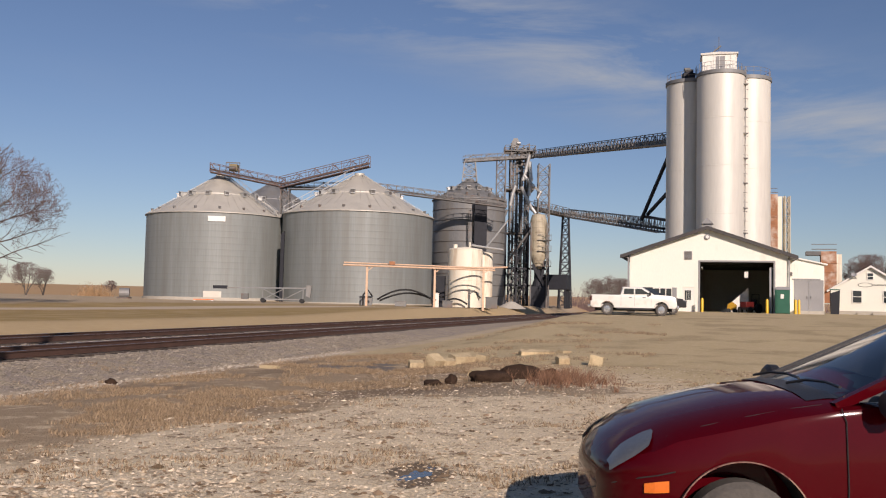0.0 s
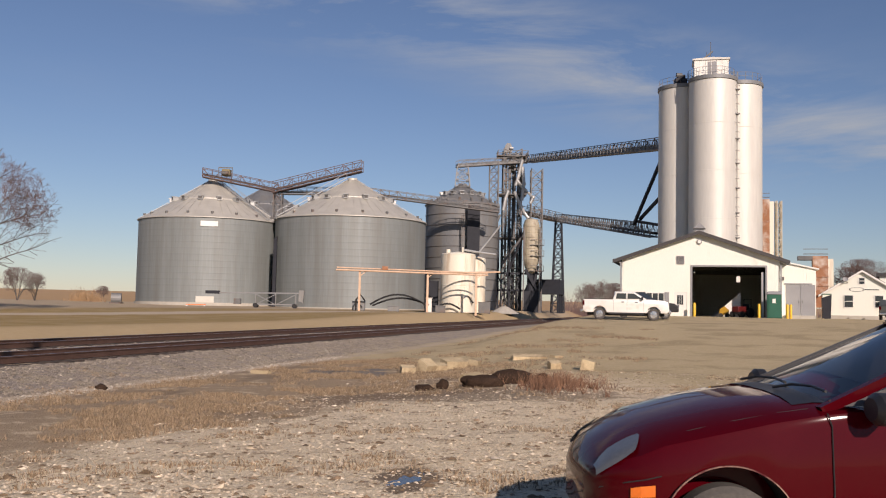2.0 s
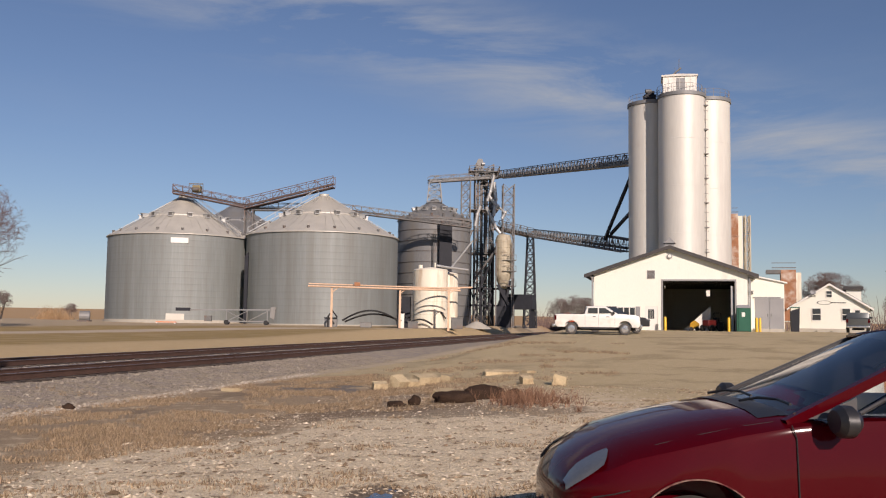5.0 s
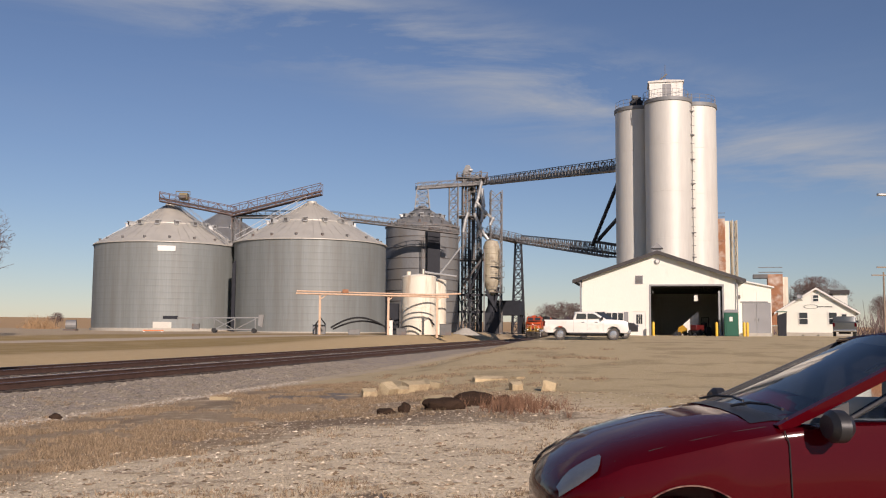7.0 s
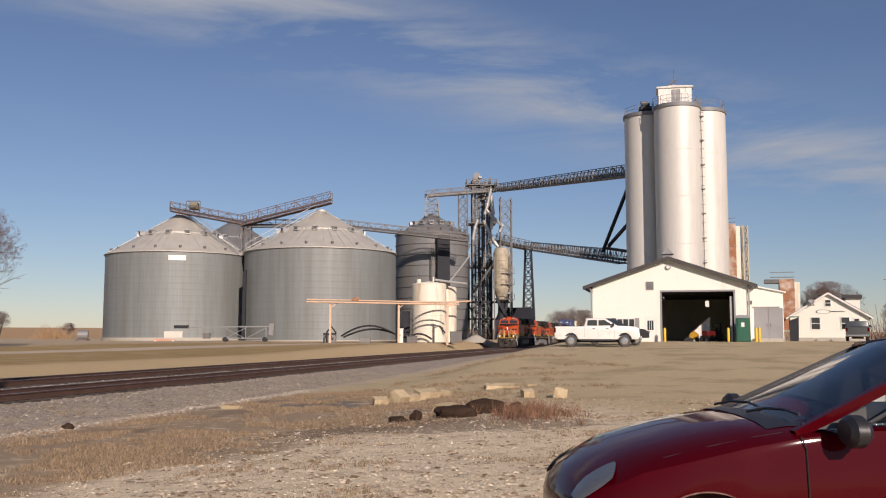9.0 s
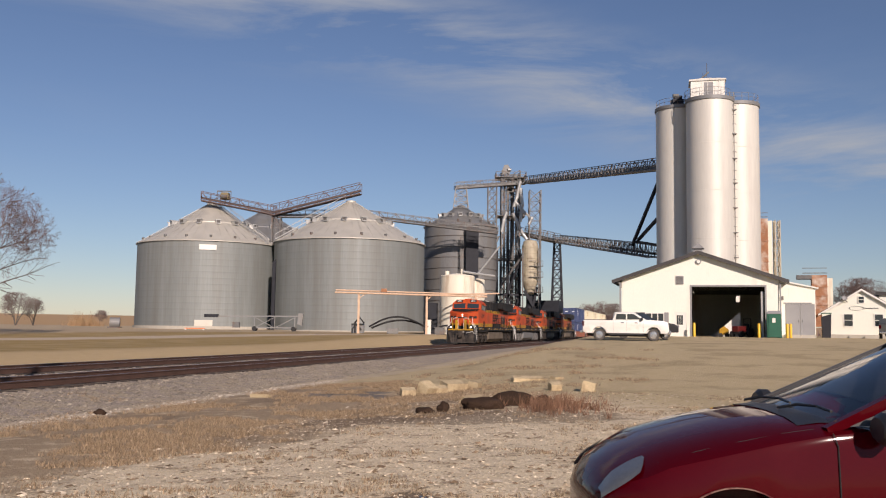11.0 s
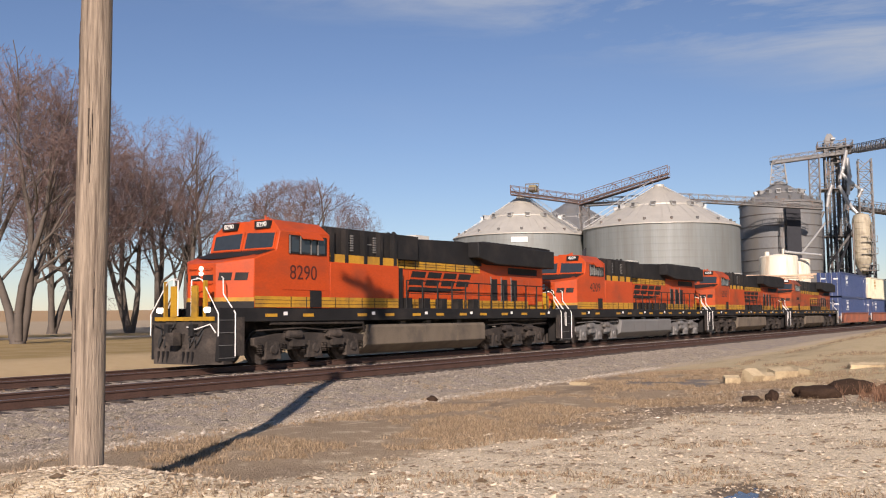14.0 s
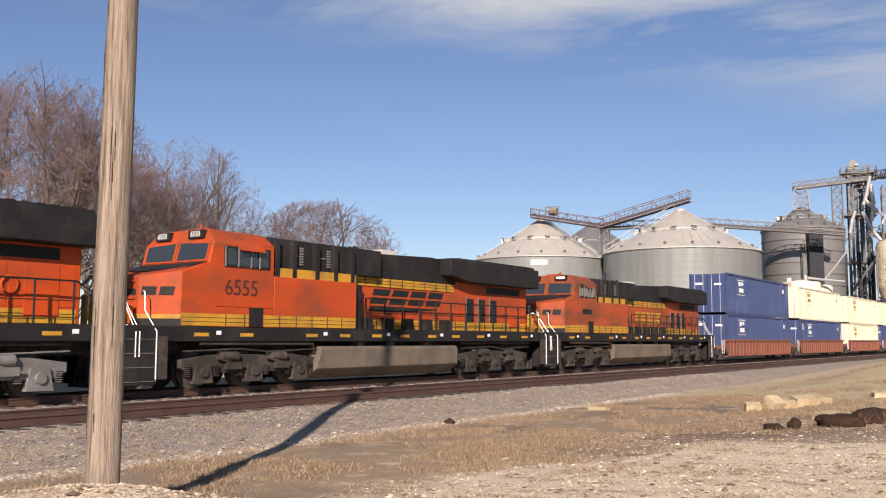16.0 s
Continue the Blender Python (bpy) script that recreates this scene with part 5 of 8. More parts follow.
blue_num = container(CBLUE, "dark blue corrugated container numbered 53 in a well wagon", number="53")
white_box = container(CWHITE, "cream white corrugated container with yellow emblem on a wagon", yellow=True)
WELL0, WELL_GAP = 3 * LOCO_GAP + 24.7 - 2.2, 20.0
stacks = [(blue_box, blue_box), (blue_num, white_box), (white_box, white_box), (blue_box, white_box), (white_box, blue_box), (blue_box, blue_box), (blue_box, white_box), (white_box, white_box)]
used = set()
for i, (lower, upper) in enumerate(stacks):
    x0 = WELL0 + i * WELL_GAP
    train.append((first_well if i == 0 else copy_thing(first_well, Matrix.Identity(4)), x0, 0.0))
    for box, z in ((lower, 0.42), (upper, 3.3)):
        o = box if box not in used else copy_thing(box, Matrix.Identity(4))
        used.add(box)
        train.append((o, x0 + 2.2, z))


def train_pose(t, back, z):
    p = on_line(NOSE_AT_14 - SPEED * (t - 14) + back, FAR_LINE, RAIL_Z + z)
    return pose(p.x, p.y, p.z, 0, 0, 75)


def motions():
    for ob, back, z in train:
        walk(ob, [(t, train_pose(t, back, z)) for t in (0, 4, 8, 12, 16)])



# ---- red car in the lot ----
CAR_RED = mat("dark_red_car_paint", (0.058, 0.0005, 0.0028), 0.5, 0.0, 0.06, 1.2, 60, 0.0, (0.066, 0.0015, 0.004), 0.15, 1.5, coat=0.7, spec=0.02)
CAR_RED.node_tree.nodes["Principled BSDF"].inputs["Coat IOR"].default_value = 1.32
PEEL = mat("peeling_primer", (0.27, 0.17, 0.13), 0.9, 0.0, 0.35, 6, 50, 0.2, (0.09, 0.01, 0.012), 0.7, 9)
CHROME = mat("bare_alloy", (0.6, 0.6, 0.6), 0.25, 0.9, 0.08, 3, 40, 0.02)
TYRE = mat("dusty_tyre", (0.075, 0.068, 0.06), 0.85, 0.0, 0.25, 4, 40, 0.2)
LENS = mat("cloudy_headlight", (0.12, 0.13, 0.14), 0.2, 0.1, 0.1, 4, 40, 0.02, coat=0.6)
AMBER = mat("amber_marker", (0.75, 0.17, 0.02), 0.3, 0.0, 0.08, 8, 50, 0.02, coat=0.5)
PLASTIC = mat("black_plastic", (0.02, 0.02, 0.022), 0.45, 0.0, 0.2, 4, 60, 0.05)
SEAT_GREY = mat("grey_cloth", (0.25, 0.25, 0.24), 0.9, 0.0, 0.15, 5, 60, 0.1)
GREY_TRIM = mat("dusty_grey_trim", (0.07, 0.066, 0.062), 0.7, 0.0, 0.15, 5, 60, 0.05)
CAR_GLASS = glass_mat("car_glass", (0.55, 0.68, 0.72))
CLEAR = glass_mat("pane_glass", (0.9, 0.95, 0.95))


def wheel_part(parent, x, y, z, r, w, face, rim_mat=None):
    """A tyre with its rim; face is the side (-1 or 1) of the hub."""
    t = Shape()
    n = 40
    t.lathe([(r * 0.62, -w / 2), (r * 0.9, -w / 2), (r, -w * 0.32), (r, w * 0.32), (r * 0.9, w / 2), (r * 0.62, w / 2)], n)
    m = Matrix.Translation((x, y, z)) @ pose(0, 0, 0, 90, 0, 0)
    ty = part("tyre", t, TYRE, parent, smooth=True)
    ty.matrix_basis = m
    h = Shape()
    d = -face * -1
    h.lathe([(r * 0.63, 0.0), (r * 0.63, w * 0.42), (r * 0.55, w * 0.44), (r * 0.5, w * 0.3), (0.01, w * 0.34)], n)
    for i in range(7):
        a = 2 * math.pi * i / 7
        h.beam((0.03 * math.cos(a), 0.03 * math.sin(a), w * 0.40), (r * 0.56 * math.cos(a), r * 0.56 * math.sin(a), w * 0.38), 0.06, 0.03)
    ri = part("rim", h, rim_mat or CHROME, ty, smooth=False)
    ri.matrix_basis = pose(0, 0, 0, 0 if face < 0 else 180, 0, 0)
    return ty


def cut(ob, cutters):
    """Takes the cutter shapes out of a mesh for good."""
    for sh in cutters:
        c = new("cutter", sh.mesh("cutter", PLASTIC))
        c.parent = ob.parent
        b = ob.modifiers.new("cut", "BOOLEAN")
        b.operation, b.object, b.solver = "DIFFERENCE", c, "EXACT"
        bpy.context.view_layer.update()
        me = bpy.data.meshes.new_from_object(ob.evaluated_get(bpy.context.evaluated_depsgraph_get()))
        ob.modifiers.remove(b)
        ob.data = me
        bpy.data.objects.remove(c)
    ob.data.shade_smooth()
    ob.data.set_sharp_from_angle(angle=radians(32))


def red_car():
    c = thing("car", "dark red parked car with black mirror and worn front fender", "car", pose(0.80, 6.05, 0.0, 0, 0, -1.0))
    # stations: x, half width, bottom, bumper height, shoulder, top
    st = [(0.09, 0.42, 0.34, 0.50, 0.58, 0.60), (0.12, 0.58, 0.26, 0.52, 0.65, 0.68), (0.19, 0.70, 0.22, 0.54, 0.72, 0.77), (0.33, 0.79, 0.20, 0.56, 0.775, 0.86),
          (0.54, 0.84, 0.20, 0.57, 0.84, 0.945), (0.87, 0.87, 0.20, 0.58, 0.92, 1.04), (1.15, 0.875, 0.20, 0.58, 0.985, 1.095), (1.42, 0.88, 0.20, 0.58, 1.035, 1.125),
          (1.75, 0.885, 0.20, 0.58, 1.075, 1.10), (2.6, 0.89, 0.20, 0.58, 1.10, 1.11), (3.6, 0.89, 0.20, 0.58, 1.11, 1.12), (4.4, 0.86, 0.24, 0.58, 1.10, 1.12), (4.7, 0.78, 0.32, 0.58, 1.05, 1.08)]
    rings = []
    for x, w, b, m, s, t in st:
        half = [(w * 0.94, b), (w * 0.995, b + 0.10), (w, m), (w * 0.992, s - 0.07), (w * 0.965, s), (w * 0.86, s + (t - s) * 0.45), (w * 0.55, s + (t - s) * 0.86), (w * 0.2, t)]
        ring = [Vector((x - 0.10 * abs(y / 0.9) * (-1) * (x < 0.36), y, z)) for y, z in half] + [Vector((x + 0.10 * abs(y / 0.9) * (x < 0.36), -y, z)) for y, z in reversed(half)]
        rings.append(ring)
    body = part("body", Shape().loft(rings), CAR_RED, c, smooth=True)
    arch = []
    for x in (0.89, 3.75):
        for k in (-1, 1):
            arch.append(Shape().rod((x, k * 0.62, 0.36), (x, k * 1.1, 0.36), 0.385, 0.385, 40))
    cut(body, arch)
    body.data.materials.clear()
    body.data.materials.append(CAR_RED)
    for x in (0.89, 3.75):
        for k in (-1, 1):
            part("arch_liner", Shape().lathe([(0.383, -0.13), (0.383, 0.13)], 32), BLACK, c).matrix_basis = Matrix.Translation((x, k * 0.73, 0.36)) @ pose(0, 0, 0, 90, 0, 0)
            lip = Shape().lathe([(0.383, -0.006), (0.390, -0.004), (0.390, 0.008), (0.383, 0.008)], 40, a0=-4, a1=184)
            part("arch_lip", lip, PEEL, c, "peeling wheel arch lip").matrix_basis = Matrix.Translation((x, k * 0.878, 0.36)) @ pose(0, 0, 0, 90, 0, 0)
            wheel_part(c, x, k * 0.77, 0.315, 0.315, 0.2, -1 if k < 0 else 1)
    # hood seam, lamp, marker
    def surf(x, u, k, off=0.0):
        """A point on the body: u counts the profile's corners from the sill up."""
        for p0, p1 in zip(st, st[1:]):
            if x <= p1[0]:
                break
        f = (x - p0[0]) / (p1[0] - p0[0])
        w, b, m, s_, t = [p0[i] + (p1[i] - p0[i]) * f for i in range(1, 6)]
        half = [(w * 0.94, b), (w * 0.995, b + 0.10), (w, m), (w * 0.992, s_ - 0.07), (w * 0.965, s_), (w * 0.86, s_ + (t - s_) * 0.45), (w * 0.55, s_ + (t - s_) * 0.86), (w * 0.2, t)]
        i = min(int(u), 6)
        y, z = [half[i][j] + (half[i + 1][j] - half[i][j]) * (u - i) for j in (0, 1)]
        back = (0.10 if p0[0] < 0.36 else 0) * (1 - f) + (0.10 if p1[0] < 0.36 else 0) * f
        return Vector((x + back * y / 0.9 - off * (0.8 if x < 0.4 else 0), k * (y + off), z + off * 0.6))

    def patch(rows, k, off):
        """A panel laid on the body between profile heights u0 and u1 along x."""
        rings = []
        for x, u0, u1 in rows:
            rings.append([surf(x, u0 + (u1 - u0) * i / 6, k, off) for i in range(7)])
        return Shape().loft(rings, closed=False, caps=False)

    for k in (-1, 1):
        part("headlight", patch([(0.13, 3.5, 4.9), (0.17, 3.6, 5.3), (0.22, 3.8, 5.55), (0.27, 4.15, 5.65), (0.32, 4.6, 5.7), (0.36, 5.1, 5.7), (0.40, 5.55, 5.7)], k, 0.012), LENS, c, "cloudy grey headlight", smooth=True)
        part("side_marker", patch([(0.28, 1.92, 2.25), (0.33, 1.92, 2.28), (0.44, 1.94, 2.28)], k, 0.012), AMBER, c, "amber side marker lamp")
    for k in (-1, 1):
        part("hood_seam", Shape().path([surf(x, 4.9, k, -0.001) for x in (0.46, 0.7, 0.95, 1.2, 1.36)], 0.003, 5), BLACK, c)
    part("bumper_seam", Shape().path([surf(x, 2.55, -1, 0.001) for x in (0.06, 0.14, 0.25, 0.36, 0.5)], 0.004, 5), BLACK, c)
    part("cabin_liner", Shape().box(1.8, 4.4, -0.80, 0.80, 1.12, 1.13), PLASTIC, c)
    part("cowl", Shape().loft([[surf(x, u, -1, 0.008) for u in (5.3, 5.6, 6, 6.5, 7)] + [surf(x, u, 1, 0.008) for u in (7, 6.5, 6, 5.6, 5.3)] for x in (1.30, 1.36, 1.42, 1.5, 1.6)], closed=False, caps=False), PLASTIC, c, smooth=True)
    for y in (-0.35, 0.3):
        part("wiper", Shape().path([(1.36, y + 0.16, 1.135), (1.44, y + 0.05, 1.165), (1.50, y - 0.12, 1.168), (1.50, y - 0.32, 1.155)], 0.009, 6), PLASTIC, c)
    # greenhouse
    base = [(1.50, 0.80, 1.085), (4.55, 0.74, 1.12)]
    A0, A1 = Vector((1.42, -0.785, 1.05)), Vector((2.48, -0.655, 1.54))
    mir = lambda v: Vector((v.x, -v.y, v.z))
    F0, F1 = Vector((1.36, 0, 1.115)), Vector((2.30, 0, 1.655))
    roof = Shape().loft([[Vector((x, y, z - 0.10 * y * y)) for y in (-0.66, -0.4, 0, 0.4, 0.66)] for x, z in ((2.45, 1.60), (2.8, 1.64), (3.4, 1.65), (4.1, 1.60))], closed=False, caps=False)
    ro = part("roof", roof, CAR_RED, c, smooth=True)
    so = ro.modifiers.new("thick", "SOLIDIFY")
    so.thickness = 0.03
    for s in (lambda v: v, mir):
        part("pillar", Shape().beam(s(A0), s(A1), 0.06 if s is not mir else 0.025, 0.055 if s is not mir else 0.025).beam(s(A1), s(Vector((4.1, -0.62, 1.585))), 0.06, 0.06), CAR_RED if s is not mir else PLASTIC, c)
        part("pillar", Shape().beam(s(Vector((2.95, -0.88, 1.10))), s(Vector((3.05, -0.66, 1.62))), 0.08, 0.04), PLASTIC, c)
        part("pillar", Shape().beam(s(Vector((4.45, -0.8, 1.10))), s(Vector((4.1, -0.62, 1.585))), 0.12, 0.06), CAR_RED, c)
        part("window_seal", Shape().path([s(Vector((1.82, -0.855, 1.12))), s(Vector((2.60, -0.67, 1.49))), s(Vector((3.0, -0.65, 1.55)))], 0.014, 6), PLASTIC, c)
        part("sail_panel", Shape().add([s(Vector((1.52, -0.872, 1.09))), s(Vector((1.80, -0.876, 1.10))), s(Vector((1.84, -0.79, 1.21)))], [(0, 1, 2)]), GREY_TRIM, c)
        # mirror
        mm = Shape()
        rr = []
        for d, sc_ in ((0.0, 0.7), (0.03, 1.0), (0.09, 1.0), (0.13, 0.6)):
            rr.append([s(Vector((1.66 + d - 0.05, -1.0 + 0.125 * sc_ * math.cos(a), 1.09 + 0.09 * sc_ * math.sin(a)))) for a in [2 * math.pi * i / 14 for i in range(14)]])
        mm.loft(rr)
        part("mirror", mm, PLASTIC, c, "black door mirror", smooth=True)
        part("mirror_arm", Shape().beam(s(Vector((1.76, -0.86, 1.09))), s(Vector((1.72, -0.96, 1.09))), 0.12, 0.08), PLASTIC, c)
        part("door_seam", Shape().path([s(Vector((1.45, -0.8855, 0.3))), s(Vector((1.46, -0.888, 0.62))), s(Vector((1.45, -0.880, 0.98))), s(Vector((1.43, -0.862, 1.05)))], 0.004, 4), BLACK, c)
        part("door_handle", Shape().box(2.62, 2.82, min(s(Vector((0, -0.9, 0))).y, s(Vector((0, -0.87, 0))).y), max(s(Vector((0, -0.9, 0))).y, s(Vector((0, -0.87, 0))).y), 0.93, 0.97), CAR_RED, c)
        part("steering_wheel" if s is not mir else "seat", Shape().box(2.75, 2.95, min(s(Vector((0, -0.6, 0))).y, s(Vector((0, -0.2, 0))).y), max(s(Vector((0, -0.6, 0))).y, s(Vector((0, -0.2, 0))).y), 0.7, 1.42) if s is mir else Shape().lathe([(0.16, -0.012), (0.18, 0), (0.16, 0.012)], 20), SEAT_GREY if s is mir else PLASTIC, c).matrix_basis = Matrix.Identity(4) if s is mir else Matrix.Translation((2.3, -0.4, 1.12)) @ pose(0, 0, 0, 0, -65, 0)
    part("seat", Shape().box(2.75, 2.95, -0.6, -0.2, 0.7, 1.42), SEAT_GREY, c, bevel=0.04)
    ws = Shape().loft([[Vector((1.44, y, 1.105 - 0.075 * y * y)) for y in (-0.78, -0.4, 0, 0.4, 0.78)], [Vector((2.44, y * 0.83, 1.597 - 0.085 * y * y)) + Vector((0.12 * y * y, 0, 0)) for y in (-0.78, -0.4, 0, 0.4, 0.78)]], closed=False, caps=False)
    g = part("windshield", ws, CAR_GLASS, c, smooth=True)
    g.visible_shadow = False
    for k in (-1, 1):
        sg = part("side_glass", Shape().add([(1.74, k * 0.862, 1.10), (2.93, k * 0.868, 1.10), (3.0, k * 0.67, 1.55), (2.56, k * 0.67, 1.51)], [(0, 1, 2, 3)]), CAR_GLASS, c)
        sg.visible_shadow = False
        s2 = part("rear_side_glass", Shape().add([(3.02, k * 0.868, 1.11), (4.4, k * 0.84, 1.11), (4.1, k * 0.65, 1.56), (3.08, k * 0.67, 1.585)], [(0, 1, 2, 3)]), GLASS_DARK, c)
    part("rear_glass", Shape().add([(4.62, -0.72, 1.10), (4.62, 0.72, 1.10), (4.12, 0.6, 1.6), (4.12, -0.6, 1.6)], [(0, 1, 2, 3)]), GLASS_DARK, c)
    part("dashboard", Shape().box(1.62, 2.0, -0.74, 0.74, 0.9, 1.10), PLASTIC, c, bevel=0.03)
    return c


red_car()

# ---- utility pole by the lot ----
WOODP = mat("weathered_pole_wood", (0.33, 0.265, 0.20), 0.95, 0.0, 0.38, 3, 22, 0.8, (0.13, 0.10, 0.078), 0.55, 4, (7, 7, 0.28), spec=0.15)


def pole_thing():
    px, py = -6.17, 7.26
    p = thing("utility_pole", "weathered grey-brown wooden utility pole, cracked, standing in gravel", "utility pole", pose(px, py, 0.0, 0.0, 0.3, 0))
    rng = random.Random(7)
    rings, n = [], 28
    for i in range(60):
        f = i / 59
        z, r = -0.6 + 14.7 * f, 0.164 - 0.052 * f
        rings.append([Vector(((r + 0.007 * noise.noise((a_ * 2.2, z * 0.35, 1)) - 0.014 * max(0, noise.noise((a_ * 5, z * 0.5, 9)) - 0.25)) * math.cos(a_), (r + 0.007 * noise.noise((a_ * 2.2, z * 0.35, 1))) * math.sin(a_), z)) for a_ in [2 * math.pi * k / n for k in range(n)]])
    part("shaft", Shape().loft(rings), WOODP, p, smooth=True)
    cr = bpy.data.materials.get("black_rubber")
    for i in range(13):
        a, z, L = radians(rng.uniform(215, 345)), rng.uniform(0.2, 7.5), rng.uniform(0.2, 0.8)
        r = 0.166 - 0.052 * (z + 0.6) / 14.4
        s = Shape()
        pts = [Vector((r * math.cos(a + 0.03 * noise.noise((z + t, i, 0))), r * math.sin(a + 0.03 * noise.noise((z + t, i, 0))), z + L * t)) for t in (0, 0.35, 0.7, 1)]
        for u, v, w0 in zip(pts, pts[1:], (0.004, 0.009, 0.003)):
            s.beam(u, v, w0, w0)
        part("check_crack", s, WOODP_DARK, p)
    part("crossarm", Shape().box(-0.95, 0.95, -0.07, 0.07, 13.62, 13.84), WOODP, p).matrix_basis = pose(0, 0, 0, 0, 0, 52)
    for x in (-0.85, -0.4, 0.4, 0.85):
        part("insulator", Shape().lathe([(0.02, 0), (0.06, 0.05), (0.04, 0.12), (0.02, 0.16)], 10, (x, 0, 13.84)), GREY_DOOR, p).matrix_basis = pose(0, 0, 0, 0, 0, 52)
    part("transformer", Shape().rod((0.40, 0, 12.95), (0.40, 0, 13.6), 0.25, 0.25, 18), GREY_DOOR, p).matrix_basis = pose(0, 0, 0, 0, 0, 52)
    return p


WOODP_DARK = mat("pole_crack", (0.05, 0.038, 0.03), 0.95, 0.0, 0.2, 6, 40, 0.1)
pole_thing()


# ---- pickups and cars in the yard ----
TRUCK_WHITE = mat("white_truck_paint", (0.78, 0.76, 0.70), 0.3, 0.0, 0.04, 1, 30, 0.0, (0.6, 0.54, 0.44), 0.2, 1.2, coat=0.6)
DARK_PAINT = mat("black_car_paint", (0.018, 0.018, 0.02), 0.3, 0.0, 0.1, 1, 30, 0.0, coat=0.7)
SILVER_PAINT = mat("dark_silver_paint", (0.09, 0.10, 0.10), 0.35, 0.3, 0.1, 1, 30, 0.0, coat=0.6)


def pickup(name, label, m, paint):
    """A crew-cab pickup; local x runs from the tail to the nose, wheels on z = 0."""
    t = thing(name, label, "pickup truck", m)
    W = 0.98
    body = Shape()
    lower = [(0.0, 0.62), (0.0, 1.28), (0.06, 1.36), (2.05, 1.36), (4.55, 1.40), (5.55, 1.34), (5.85, 1.22), (5.92, 0.7), (5.8, 0.5), (0.2, 0.5)]
    body.prism(lower, -W, W)
    bo = part("body", body, paint, t, bevel=0.035)
    cut(bo, [Shape().rod((x, k * 0.6, 0.44), (x, k * 1.2, 0.44), 0.50, 0.50, 30) for x in (1.15, 4.85) for k in (-1, 1)] + [Shape().box(0.12, 1.95, -0.85, 0.85, 0.85, 1.6)])
    bo.data.materials.clear()
    bo.data.materials.append(paint)
    cab = Shape()
    rings = []
    for y, zt, i in ((-W + 0.03, 1.82, 0.10), (-W + 0.14, 1.90, 0), (W - 0.14, 1.90, 0), (W - 0.03, 1.82, 0.10)):
        rings.append([Vector((2.05, y, 1.34)), Vector((2.18 + i, y, zt)), Vector((3.55 - i, y, zt)), Vector((4.40, y, 1.38))])
    cab.loft(rings)
    cb = part("cab", cab, paint, t, bevel=0.03)
    for k in (-1, 1):
        y = k * (W - 0.0)
        for pts in ([(2.28, 1.42), (2.34, 1.78), (2.98, 1.78), (2.98, 1.42)], [(3.08, 1.42), (3.08, 1.78), (3.5, 1.78), (4.05, 1.44)]):
            part("side_window", Shape().prism(pts, min(y - k * 0.02, y + k * 0.004), max(y - k * 0.02, y + k * 0.004)), GLASS_DARK, cb)
        for x in (2.10, 3.03, 4.15):
            part("door_seam", Shape().box(x, x + 0.015, min(y, y + k * 0.004), max(y, y + k * 0.004), 0.62, 1.38), GREY_DOOR, bo)
        for x in (2.85, 3.78):
            part("door_handle", Shape().box(x - 0.2, x, min(y, y + k * 0.03), max(y, y + k * 0.03), 1.18, 1.24), CHROME, bo)
        part("rocker_step", Shape().box(1.8, 4.2, min(k * 0.9, k * 1.02), max(k * 0.9, k * 1.02), 0.40, 0.5), PLASTIC, t)
        part("door_mirror", Shape().box(4.0, 4.14, min(k * 1.0, k * 1.22), max(k * 1.0, k * 1.22), 1.36, 1.56), PLASTIC, t, bevel=0.03)
        part("headlight", Shape().box(5.74, 5.93, min(k * 0.62, k * 0.97), max(k * 0.62, k * 0.97), 0.95, 1.16), LENS, t)
        part("tail_lamp", Shape().box(-0.02, 0.1, min(k * 0.8, k * 0.985), max(k * 0.8, k * 0.985), 0.95, 1.28), CAR_RED, t)
        for x in (1.15, 4.85):
            wheel_part(t, x, k * 0.84, 0.40, 0.40, 0.26, -1 if k < 0 else 1)
            part("arch_liner", Shape().lathe([(0.497, -0.12), (0.497, 0.12)], 28), BLACK, t).matrix_basis = Matrix.Translation((x, k * 0.84, 0.44)) @ pose(0, 0, 0, 90, 0, 0)
    part("windscreen", Shape().add([(4.37, -0.86, 1.42), (4.37, 0.86, 1.42), (3.60, 0.76, 1.87), (3.60, -0.76, 1.87)], [(0, 1, 2, 3)]), GLASS_DARK, cb)
    part("bumper", Shape().box(5.85, 6.05, -0.96, 0.96, 0.45, 0.72), CHROME, t, bevel=0.04)
    part("bumper", Shape().box(-0.2, 0.0, -0.94, 0.94, 0.5, 0.7), CHROME, t, bevel=0.04)
    part("grille", Shape().box(5.86, 5.95, -0.6, 0.6, 0.75, 1.15), PLASTIC, t)
    part("chassis", Shape().box(0.3, 5.6, -0.5, 0.5, 0.3, 0.6), BLACK, t)
    part("bed_cover", Shape().box(0.1, 2.0, -0.9, 0.9, 1.33, 1.40), PLASTIC, t)
    return t


pickup("pickup_truck", "white crew-cab pickup with black bed cover parked on dirt", pose(9.8, 61.1, 1.02, 0, 0, -11) @ Matrix.Diagonal((0.93, 0.97, 0.98, 1)), TRUCK_WHITE)
pickup("pickup_truck", "dark silver pickup parked nose to the white house", pose(39.9, 80.4, 1.25, 0, 0, 64), SILVER_PAINT)


